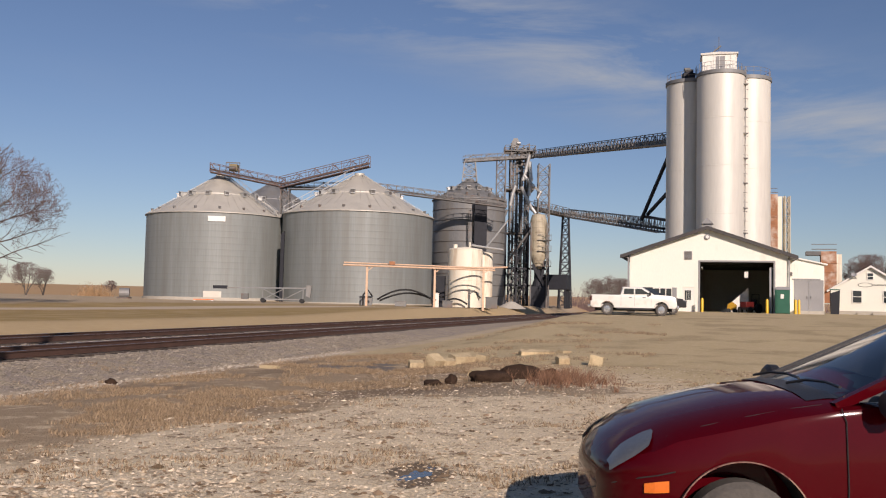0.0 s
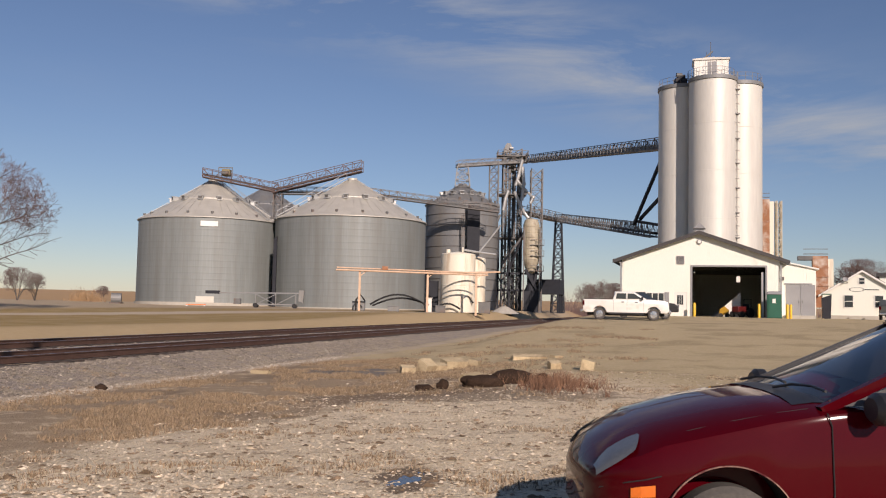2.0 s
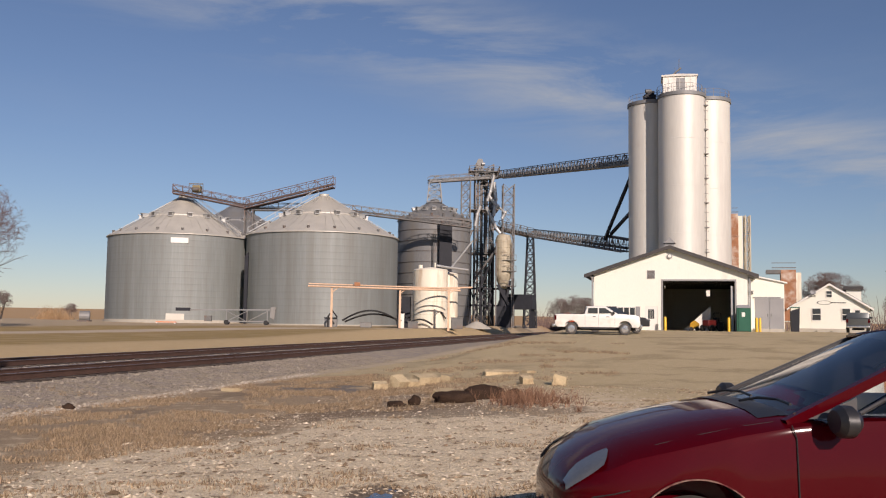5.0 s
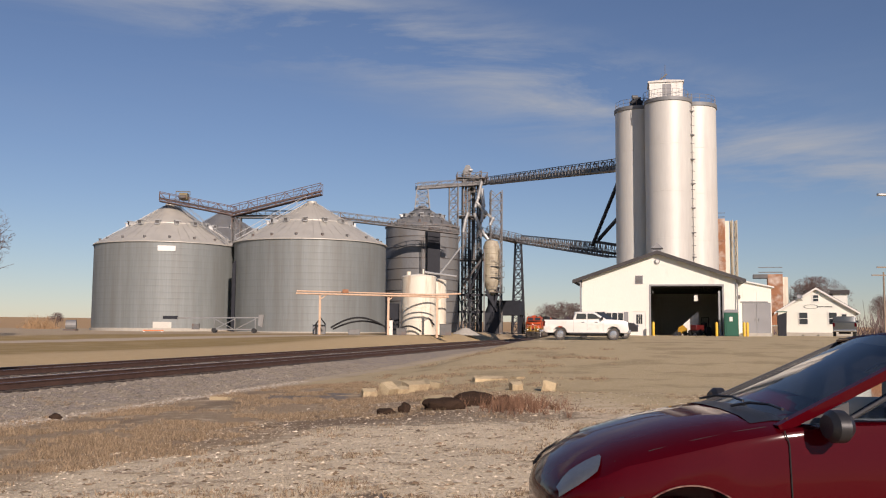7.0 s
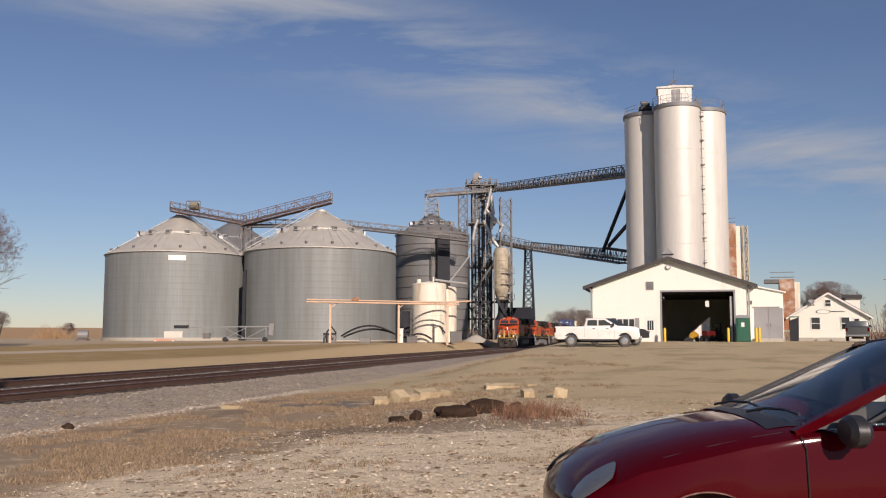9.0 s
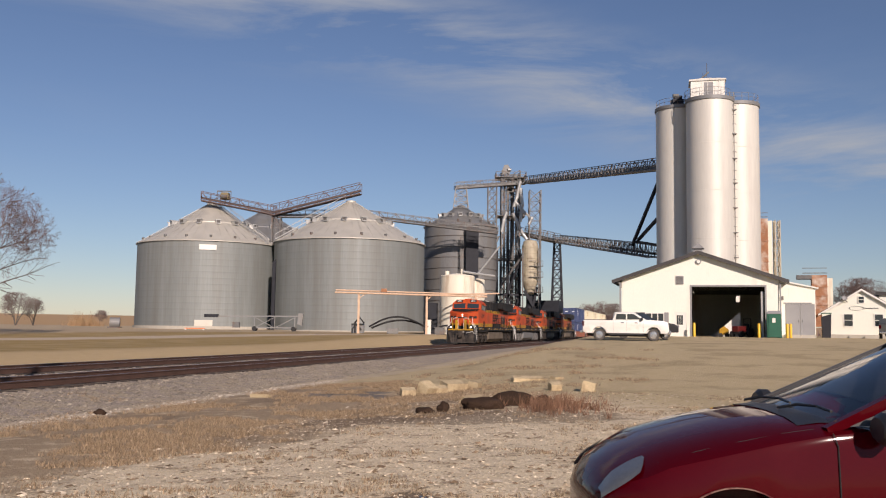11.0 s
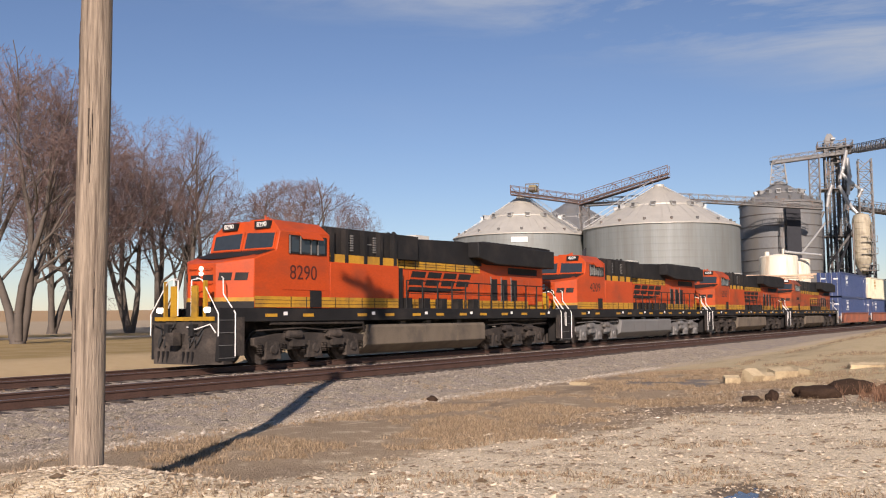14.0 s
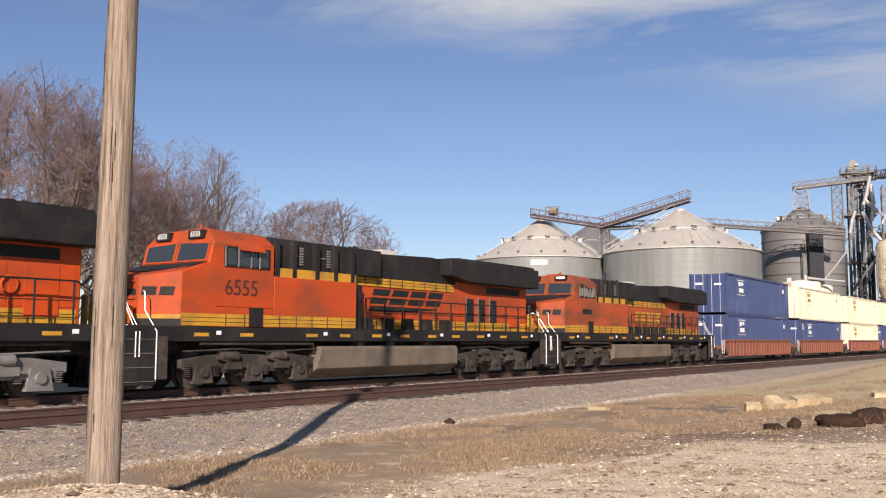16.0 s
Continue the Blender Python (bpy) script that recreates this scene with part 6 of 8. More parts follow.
def suv(m, label):
    t = thing("car", label, "car", m)
    b = Shape().prism([(0, 0.5), (0, 1.05), (0.15, 1.12), (3.2, 1.12), (4.3, 1.02), (4.6, 0.8), (4.6, 0.45), (0.1, 0.4)], -0.9, 0.9)
    part("body", b, DARK_PAINT, t, bevel=0.06)
    rings = [[Vector((0.1, y, 1.1)), Vector((0.5, y * 0.9, 1.68)), Vector((2.3, y * 0.9, 1.70)), Vector((3.25, y, 1.1))] for y in (-0.86, 0.86)]
    part("cabin", Shape().loft(rings), GLASS_DARK, t, bevel=0.05)
    part("roof", Shape().box(0.5, 2.3, -0.76, 0.76, 1.66, 1.74), DARK_PAINT, t, bevel=0.03)
    for k in (-1, 1):
        part("headlight", Shape().box(4.45, 4.62, min(k * 0.6, k * 0.88), max(k * 0.6, k * 0.88), 0.78, 0.92), LENS, t)
        for x in (0.85, 3.7):
            wheel_part(t, x, k * 0.8, 0.34, 0.34, 0.22, -1 if k < 0 else 1)
    return t


suv(pose(12.45, 65.3, 1.13, 0, 0, -11) @ Matrix.Diagonal((1, 1, 1.06, 1)), "black sport utility car parked beside the pickup")


# ---- leg tower equipment ----
BEIGE = mat("beige_dryer_paint", (0.42, 0.37, 0.27), 0.6, 0.1, 0.12, 0.8, 16, 0.05, (0.22, 0.17, 0.12), 0.4, 0.7)


def elevator_gear():
    for i, (dx, dy) in enumerate(((-0.9, -0.4), (0.9, -0.4), (0.0, 0.9))):
        e = thing("bucket_elevator", "tall grey steel bucket elevator leg", "bucket elevator", pose(15.2 + dx, 189.5 + dy, 1.0), group="bucket elevator legs")
        for k in (-0.34, 0.34):
            part("casing", Shape().box(k - 0.22, k + 0.22, -0.3, 0.3, 0, 33.0 - i * 2), STEEL, e)
        part("head", Shape().prism([(-0.75, 33 - i * 2), (0.75, 33 - i * 2), (0.75, 34.2 - i * 2), (0.35, 34.9 - i * 2), (-0.35, 34.9 - i * 2), (-0.75, 34.2 - i * 2)], -0.45, 0.45), GALV_OLD, e)
        part("motor", Shape().rod((0.3, -0.6, 33.8 - i * 2), (1.0, -0.6, 33.8 - i * 2), 0.3, 0.3, 12), STEEL_LIGHT, e)
    p = thing("work_platform", "grey steel work platform with railing at the leg heads", "platform", pose(15.2, 189.5, 0))
    for z, w in ((33.0, 3.1), (25.0, 2.9), (16.0, 2.6)):
        part("deck", Shape().box(-w, w, -2.4, 2.4, z, z + 0.18), STEEL, p)
        rl = Shape()
        for a, b in (((-w, -2.4), (w, -2.4)), ((w, -2.4), (w, 2.4)), ((w, 2.4), (-w, 2.4)), ((-w, 2.4), (-w, -2.4))):
            for h in (0.6, 1.15):
                rl.beam((*a, z + h), (*b, z + h), 0.09)
            for i in range(5):
                x, y = a[0] + (b[0] - a[0]) * i / 5, a[1] + (b[1] - a[1]) * i / 5
                rl.beam((x, y, z), (x, y, z + 1.15), 0.09)
        part("railing", rl, STEEL, p)
    sp = [[(16.9, 185.2, 31.9), (16.2, 185.3, 28.6), (15.6, 185.3, 26.6)], [(15.9, 185.2, 27.6), (17.6, 185.0, 25.6), (19.2, 185.0, 24.3), (18.6, 185.0, 23.0)],
          [(17.0, 185.4, 30.5), (17.3, 185.2, 27.0), (16.9, 185.2, 23.6)], [(14.2, 185.6, 25.6), (13.6, 185.6, 23.8), (13.2, 185.6, 21.5)], [(15.4, 185.4, 25.4), (16.6, 185.4, 22.8), (17.8, 185.4, 20.5)],
          [(10.3, 184, 16.5), (7.8, 182, 13.2)], [(17.5, 185, 21.0), (19.0, 184.6, 18.9)]]
    for q in sp:
        g = thing("grain_spout", "bright bent sheet metal grain spout on the legs", "grain spout", group="grain spouts")
        part("tube", Shape().path(q, 0.34, 10), STEEL_LIGHT, g)
        for v in q[1:-1]:
            part("elbow", Shape().lathe([(0.01, -0.42), (0.42, -0.2), (0.42, 0.2), (0.01, 0.42)], 10, v), STEEL_LIGHT, g)
    for a, b in (((18.5, 184.5, 20.0), (14.0, 185.0, 8.0)), ((12.5, 184, 20.5), (8.0, 182.5, 9.5)), ((18.0, 184.6, 17.5), (13.0, 184.5, 10.5)), ((12.0, 184.0, 21.0), (9.4, 183.0, 13.5))):
        g = thing("brace_pipe", "dark diagonal steel pipe among the legs", "pipe", group="diagonal pipes")
        part("tube", Shape().rod(a, b, 0.24, 0.24, 8), STEEL_BLUE if a[0] > 18.2 else STEEL, g)
    d = thing("grain_dryer", "beige tower grain dryer with platforms beside the legs", "grain dryer", pose(18.9, 184.6, 1.0))
    part("body", Shape().lathe([(0.7, 7.6), (1.65, 10.4), (1.65, 17.6), (1.3, 18.6), (0.02, 19.0)], 20), BEIGE, d)
    part("base", Shape().box(-1.5, 1.5, -1.2, 1.2, 0, 4.2), STEEL_BLUE, d)
    part("plenum", Shape().lathe([(1.3, 4.2), (0.75, 5.6), (0.75, 7.7)], 16), STEEL_BLUE, d)
    part("dark_chute", Shape().beam((-1.2, -0.9, 8.6), (1.2, -0.9, 4.4), 0.7, 0.6).beam((1.3, -0.6, 9.4), (0.4, -0.6, 4.0), 0.5, 0.5), STEEL_BLUE, d)
    for z in (8.2, 11.2, 13.4):
        part("platform", Shape().box(-0.3, 2.4, -2.0, -1.0, z, z + 0.12), STEEL, d)
        part("platform_rail", Shape().beam((2.35, -2.0, z), (2.35, -2.0, z + 1.1), 0.09).beam((-0.3, -2.0, z + 1.1), (2.4, -2.0, z + 1.1), 0.09).beam((0.9, -2.0, z), (0.9, -2.0, z + 1.1), 0.09), STEEL, d)
    for x in (-1.6, 1.6):
        part("post", Shape().box(x - 0.12, x + 0.12, -1.6, -1.36, 0, 17), STEEL, d)
    for i in range(7):
        part("dryer_ring", Shape().lathe([(1.65, 10.5 + i * 1.1), (1.71, 10.55 + i * 1.1), (1.65, 10.6 + i * 1.1)], 20), BEIGE, d)
    h = thing("load_out_shed", "black open load-out frame with a dark bin beside the track", "load-out", pose(23.2, 191.2, 0.9, 0, 0, 75))
    part("bin", Shape().box(-3.4, 3.4, -2.9, 2.2, 3.9, 6.9), STEEL_BLUE, h, bevel=0.05)
    for x in (-3.2, 0, 3.2):
        for y in (-2.5, 1.9):
            part("post", Shape().box(x - 0.2, x + 0.2, y - 0.2, y + 0.2, 0, 3.9), STEEL_BLUE, h)
    part("back_sheet", Shape().box(-3.3, 3.3, 2.1, 2.2, 0, 3.9), STEEL_BLUE, h)
    part("canopy", Shape().box(2.6, 5.8, -1.6, 1.6, 5.2, 5.4), STEEL, h)
    f = thing("leg_scaffold", "dark steel scaffold of posts and beams under the legs", "scaffold", pose(14.6, 186.5, 0.95))
    for x in (-4.6, -2.3, 0, 2.3, 4.6):
        for y in (-1.6, 1.6):
            part("post", Shape().box(x - 0.2, x + 0.2, y - 0.2, y + 0.2, 0, 8.2 if abs(x) > 3 else 17), STEEL_BLUE if x > -3 else STEEL, f)
    for z in (4.2, 7.6):
        part("beam", Shape().box(-4.8, 6.4, -1.8, -1.5, z, z + 0.4), STEEL_BLUE, f)
    for x in (-2.3, 0):
        part("cross_brace", Shape().beam((x, -1.7, 0.2), (x + 2.3, -1.7, 7.6), 0.2).beam((x + 2.3, -1.7, 0.2), (x, -1.7, 7.6), 0.2), STEEL_BLUE, f)
    # dark box that stands for the legs' shadow on the ringed bin
    c = thing("elevator_casing", "dark tall panel for the legs' shadow on the ringed bin, with posts and ladder", "casing", pose(6.9, 176.6, 1.0))
    part("casing", Shape().box(-1.2, 1.2, -0.5, 0.5, 9.0, 20.4), STEEL_BLUE, c)
    for x in (-1.1, 1.1):
        part("post", Shape().box(x - 0.12, x + 0.12, -0.12, 0.12, 0, 9.0), STEEL, c)
    part("side_ladder", Shape().beam((-2.3, 0, 0), (-2.3, 0, 18.5), 0.13).beam((-1.7, 0, 0), (-1.7, 0, 18.5), 0.13).beam((-2.0, 0, 0), (-2.0, 0, 18.5), 0.3, 0.05), STEEL, c)
    # struts from the silo to the lower conveyor
    for a, b in (((27.5, 112.5, 20.5), (25.6, 119.5, 12.9)), ((27.6, 112.5, 16.0), (26.3, 119.0, 13.6)), ((26.0, 119.5, 13.4), (27.4, 113.5, 12.4))):
        g = thing("strut", "dark steel strut from silo to conveyor", "strut", group="silo struts")
        part("bar", Shape().beam(a, b, 0.34), STEEL_BLUE, g)


elevator_gear()


# ---- white tank, pipe rack and hoses ----
def tank_yard():
    for x, y, R, H, gear in ((3.1, 133.0, 2.5, 8.3, True), (5.45, 135.4, 1.75, 7.9, False)):
        t = thing("storage_tank", "cream white upright tank with rust streaks" if gear else "slimmer cream tank standing behind the first", "storage tank", pose(x, y, 0.95), group="storage tanks")
        part("shell", Shape().lathe([(R, 0), (R, H), (R - 0.15, H + 0.15), (0.02, H + 0.5)], 40), TANKW, t, smooth=True)
        for z in (1.9, 3.8, 5.7, H - 0.1):
            part("weld_band", Shape().lathe([(R + 0.002, z), (R + 0.025, z + 0.05), (R + 0.002, z + 0.1)], 40), TANKW, t)
        if gear:
            part("nozzle", Shape().rod((-1.5, -0.5, H + 0.1), (-1.5, -0.5, H + 0.75), 0.3, 0.3, 12), TANKW, t)
            part("vent_pipe", Shape().rod((0.6, -0.5, H + 0.2), (0.6, -0.5, H + 1.1), 0.12, 0.12, 8), TANKW, t)
            part("fill_pipe", Shape().path([(0.8, -0.9, H + 0.7), (2.4, -0.9, H + 0.45), (5.4, -0.9, H + 0.1)], 0.16, 8).path([(2.9, -0.9, H + 0.4), (4.2, -0.9, H + 2.0), (6.0, -0.9, H + 4.4)], 0.13, 8), STEEL_LIGHT, t)
            part("sump_box", Shape().box(-4.4, -2.8, 1.0, 2.5, 0, 4.5), STEEL_BLUE, t)
    r = thing("pipe_rack", "pale orange overhead pipe rack on three posts", "pipe rack", pose(0, 0, 0))
    z = 6.3
    for x, y in ((-10.4, 124.6), (-1.2, 125.0), (5.4, 124.9)):
        part("post", Shape().box(x - 0.14, x + 0.14, y - 0.14, y + 0.14, 0.6, z), PIPE, r)
        part("bracket", Shape().beam((x, y, z - 0.7), (x + 0.9, y, z), 0.12), PIPE, r)
    part("pipe", Shape().rod((-13.6, 124.2, z + 0.1), (7.0, 125.0, z - 0.2), 0.12, 0.12, 8), PIPE, r)
    part("pipe", Shape().rod((-13.6, 125.0, z + 0.45), (7.0, 125.8, z + 0.1), 0.1, 0.1, 8), PIPE, r)
    part("pipe", Shape().rod((-1.2, 125.4, z - 0.1), (9.0, 130.6, z + 0.5), 0.12, 0.12, 8), PIPE, r)
    part("rack_gear", Shape().box(-7.4, -6.6, 124.3, 124.9, z + 0.2, z + 0.7), RUST, r)
    for cx, cy, w, h in ((-5.5, 134.0, 8.2, 2.4), (-5.0, 134.6, 8.6, 1.9), (1.6, 129.6, 3.6, 1.2)):
        g = thing("hose", "black loading hose in a low arch", "hose", group="hoses")
        pts = [Vector((cx - w / 2 + w * i / 12, cy, 0.95 + h * math.sin(math.pi * (0.12 + 0.76 * i / 12)))) for i in range(13)]
        part("tube", Shape().path(pts, 0.13, 8), BLACK, g)
    for x in (-10.8, -0.9, 4.6):
        g = thing("hose_stand", "black bent steel hose stand", "stand", group="hose stands")
        part("frame", Shape().path([(x - 0.6, 131.0, 0.9), (x - 0.6, 131, 2.4), (x, 131, 3.2), (x + 0.7, 131, 2.3)], 0.13, 6), BLACK, g)
    for x, y, w, h, m in ((-1.0, 126.2, 0.8, 1.9, WHITE), (-11.2, 133.5, 1.8, 1.3, GALV_OLD), (0.6, 127.5, 1.4, 0.9, STEEL), (6.7, 127.6, 1.6, 1.5, STEEL), (-6.0, 130.0, 1.6, 0.7, GALV_OLD)):
        g = thing("equipment_cabinet", "small sheet metal equipment cabinet in the yard", "cabinet", pose(x, y, 0.9), group="yard cabinets")
        part("housing", Shape().box(-w / 2, w / 2, -0.5, 0.5, 0, h), m, g, bevel=0.04)
        part("lid", Shape().box(-w / 2 - 0.06, w / 2 + 0.06, -0.56, 0.56, h, h + 0.08), m, g)
        part("latch", Shape().box(-0.05, 0.05, -0.55, -0.5, h * 0.5, h * 0.6), STEEL, g)
    gp = thing("gravel_pile", "small pale gravel pile beside the track", "gravel pile", kind="stuff")
    part("heap", Shape().lathe([(2.6, 0), (1.6, 0.6), (0.6, 1.15), (0.02, 1.3)], 18, (11.5, 155.0, 0.8)), CONC, gp)
    # low wheeled auger
    a = thing("portable_conveyor", "grey low wheeled conveyor trailer by the bins", "conveyor", pose(-26.0, 148.6, 0.95, 0, 0, 4))
    part("boom", Shape().beam((-10.4, 0, 2.25), (4.2, 0, 2.45), 0.4, 0.2), GALV_OLD, a)
    part("hood", Shape().box(-11.0, -8.8, -0.4, 0.4, 2.1, 2.6), STEEL_BLUE, a)
    for x in (-3.0, 0.2, 3.4):
        part("leg", Shape().beam((x, -0.7, 0.4), (x, -0.7, 2.3), 0.12), GALV_OLD, a)
    part("scissor_brace", Shape().beam((-3, -0.7, 0.5), (0.2, -0.7, 2.2), 0.1).beam((0.2, -0.7, 0.5), (-3, -0.7, 2.2), 0.1).beam((0.2, -0.7, 0.5), (3.4, -0.7, 2.2), 0.1), GALV_OLD, a)
    part("chassis", Shape().box(-3.4, 3.6, -0.8, 0.8, 0.45, 0.65), GALV_OLD, a)
    part("hopper", Shape().prism([(3.8, 1.2), (4.5, 0.9), (4.7, 2.9), (3.9, 2.9)], -0.6, 0.6), GALV_OLD, a)
    for x in (-3.0, 3.2):
        for k in (-0.9, 0.9):
            part("wheel", Shape().rod((x, k - 0.1, 0.38), (x, k + 0.1, 0.38), 0.38, 0.38, 18), BLACK, a)
    part("winch_box", Shape().box(-6.5, -5.4, -0.4, 0.4, 0.5, 1.4), STEEL, a)
    # near-black box that paints the shade in the gap between the two bins
    bc = thing("dark_casing", "dark narrow upright box standing in for the shaded gap between the two bins", "casing", pose(-28.2, 160.0, 1.0))
    part("casing", Shape().prism([(-0.28, 0), (0.28, 0), (0.28, 12.4), (-0.28, 11.8)], -0.3, 0.3), STEEL_BLUE, bc)
    br = thing("barrier", "low orange and white barrier on the drive", "barrier", pose(-38.0, 146.0, 1.0))
    part("rail", Shape().box(-1.6, 1.6, -0.06, 0.06, 0.18, 0.3), AMBER, br)
    part("foot", Shape().box(-1.5, -1.3, -0.3, 0.3, 0, 0.18).box(1.3, 1.5, -0.3, 0.3, 0, 0.18), WHITE, br)
    fb = thing("aeration_fan", "grey aeration fan at the foot of the bin", "fan", pose(-55.8, 158.5, 1.0))
    part("housing", Shape().rod((0, 0, 1.0), (1.6, 0.4, 1.0), 0.9, 0.9, 18), GALV_OLD, fb)
    part("stand", Shape().box(-0.2, 1.8, -0.6, 0.9, 0, 0.3), STEEL, fb)


tank_yard()


# ---- by the shed ----
PORTA = mat("green_plastic", (0.012, 0.10, 0.06), 0.5, 0.0, 0.12, 2, 30, 0.04)


def shed_yard():
    an = thing("annex", "white lean-to annex with grey double doors", "shed", SH)
    x0, x1, y0, y1 = 6.36, 9.5, 3.5, 16
    part("front_wall", Shape().prism([(x0, 0), (x1, 0), (x1, 4.25), (x0, 4.95)], y0, y0 + 0.15), SIDING, an)
    part("side_wall", Shape().box(x1 - 0.15, x1, y0 + 0.15, y1, 0, 4.2), SIDING, an)
    part("roof", Shape().prism([(x0, 4.95), (x1 + 0.25, 4.22), (x1 + 0.25, 4.34), (x0, 5.07)], y0 - 0.2, y1), WHITE, an)
    for i in range(2):
        d = part("door", Shape().box(x0 + 0.75 + i * 1.18, x0 + 1.9 + i * 1.18, y0 - 0.05, y0 - 0.004, 0.35, 2.95), GREY_DOOR, an)
        part("door_handle", Shape().box(x0 + 1.75 + i * 0.3, x0 + 1.8 + i * 0.3, y0 - 0.1, y0 - 0.05, 1.4, 1.6), STEEL, d)
    part("door_track", Shape().box(x0 + 0.6, x1 - 0.3, y0 - 0.09, y0 - 0.01, 2.97, 3.07), GREY_DOOR, an)
    part("ramp", Shape().prism([(x0 + 0.6, 0), (x1 - 0.2, 0), (x1 - 0.2, 0.35), (x0 + 0.6, 0.35)], y0 - 2.0, y0 - 0.01), CONC, an)
    part("wall_lamp", Shape().box(x0 + 0.35, x0 + 0.6, y0 - 0.16, y0, 3.3, 3.6), STEEL, an)
    sr_ = Shape()
    for i in range(13):
        sr_.box(x0 + 0.1 + i * 0.23, x0 + 0.14 + i * 0.23, y0 - 0.02, y0, 3.1, 4.3)
    part("siding_rib", sr_, SIDING, an)
    pt = thing("portable_toilet", "dark green portable toilet with pale roof", "portable toilet", pose(27.1, 73.6, 1.2, 0, 0, -18))
    part("cabin", Shape().box(-0.55, 0.55, -0.55, 0.55, 0.1, 2.0), PORTA, pt, bevel=0.04)
    part("roof", Shape().loft([[Vector((x * 0.62, y * 0.62, 2.0)) for x, y in ((-1, -1), (1, -1), (1, 1), (-1, 1))], [Vector((x * 0.45, y * 0.45, 2.25)) for x, y in ((-1, -1), (1, -1), (1, 1), (-1, 1))]]), GREY_DOOR, pt, bevel=0.03)
    part("door", Shape().box(-0.4, 0.42, -0.6, -0.552, 0.15, 1.9), PORTA, pt)
    part("notice", Shape().box(-0.15, 0.1, -0.61, -0.602, 1.3, 1.65), WHITE, pt)
    part("skid", Shape().box(-0.6, 0.6, -0.6, 0.6, 0, 0.1), BLACK, pt)
    for x, y in ((28.15, 73.55), (28.5, 73.75), (21.35, 75.9), (26.0, 73.9)):
        b = thing("bollard", "yellow painted steel bollard", "bollard", pose(x, y, 1.2), group="yellow bollards")
        part("post", Shape().lathe([(0.11, -0.1), (0.11, 1.15), (0.08, 1.22), (0.01, 1.25)], 14), YELLOW, b, smooth=True)
    # machines inside the bay
    TR = mat("machine_red", (0.10, 0.008, 0.007), 0.5, 0, 0.15, 2, 30, 0.02)
    tr = thing("tractor", "red and black tractor inside the open bay", "tractor", SH @ pose(3.5, 2.0, 0.02, 0, 0, 235) @ Matrix.Diagonal((0.85, 0.85, 0.85, 1)))
    part("hood", Shape().box(-0.3, 1.2, -0.35, 0.35, 0.6, 1.15), TR, tr, bevel=0.05)
    part("seat", Shape().box(-0.9, -0.5, -0.25, 0.25, 0.8, 1.4), BLACK, tr, bevel=0.04)
    part("chassis", Shape().box(-0.9, 1.1, -0.25, 0.25, 0.35, 0.6), BLACK, tr)
    part("roll_bar", Shape().path([(-0.95, -0.4, 0.7), (-0.95, -0.4, 1.9), (-0.95, 0.4, 1.9), (-0.95, 0.4, 0.7)], 0.04, 6), BLACK, tr)
    for x, r in ((-0.7, 0.5), (0.9, 0.33)):
        for k in (-0.5, 0.5):
            part("wheel", Shape().rod((x, k - 0.12, r), (x, k + 0.12, r), r, r, 20), BLACK, tr)
    ym = thing("yellow_loader", "yellow machine parked inside the open bay", "loader", SH @ pose(2.0, 2.7, 0.02) @ Matrix.Diagonal((0.75, 0.75, 0.75, 1)))
    part("body", Shape().prism([(-0.5, 0.3), (0.6, 0.3), (0.6, 0.9), (0.1, 1.3), (-0.4, 1.0)], -0.4, 0.4), GATE, ym, bevel=0.04)
    for x in (-0.3, 0.4):
        for k in (-0.45, 0.45):
            part("wheel", Shape().rod((x, k - 0.08, 0.26), (x, k + 0.08, 0.26), 0.26, 0.26, 16), BLACK, ym)
    # rusty bins and mast behind
    for x, y, w, z1, nm in ((38.9, 93.0, 0.72, 7.6, "rusty_hopper"), (40.4, 113.0, 0.6, 15.8, "rusty_elevator")):
        g = thing(nm, "rust-streaked white steel hopper tower behind the annex", "hopper", pose(x, y, 1.2, 0, 0, -18))
        part("box", Shape().box(-w, w, -w, w, 1.2, z1 - 1.2), RUST, g)
        part("white_panel", Shape().box(w, w + 0.5, -w, w, 1.2, z1 - 1.5), TANKW, g)
        for i in range(5):
            z = 1.5 + (z1 - 3) * i / 5
            part("stiffener", Shape().box(-w - 0.05, w + 0.05, -w - 0.06, -w, z, z + 0.1), RUST, g)
        for sx in (-w, w - 0.15):
            part("leg", Shape().box(sx, sx + 0.15, -w, -w + 0.15, 0, 1.2), RUST, g)
        part("top_rail", Shape().beam((-w - 0.9, -w, z1 - 1.0), (w, -w, z1 - 1.0), 0.08).beam((-w - 0.9, -w, z1 - 0.5), (w, -w, z1 - 0.5), 0.06).box(-w - 1.4, -w, -w, w, z1 - 1.6, z1 - 1.2), STEEL, g)
    lattice("mast", "pale yellow lattice mast behind the silos", 42.0, 112.6, 1.2, 15.6, 0.6, 0.6, 0.12, 1.2, BEIGE)
    # dark stack of pallets and tanks by the house
    pl = thing("dumpster", "dark green container bin beside the house", "dumpster", pose(37.6, 88.4, 1.3, 0, 0, -18))
    part("bin", Shape().prism([(-0.35, 0), (0.35, 0), (0.42, 2.3), (-0.42, 2.0)], -0.5, 0.5), STEEL_BLUE, pl)
    part("lid", Shape().box(-0.45, 0.45, -0.55, 0.55, 2.32, 2.4), PORTA, pl)


shed_yard()


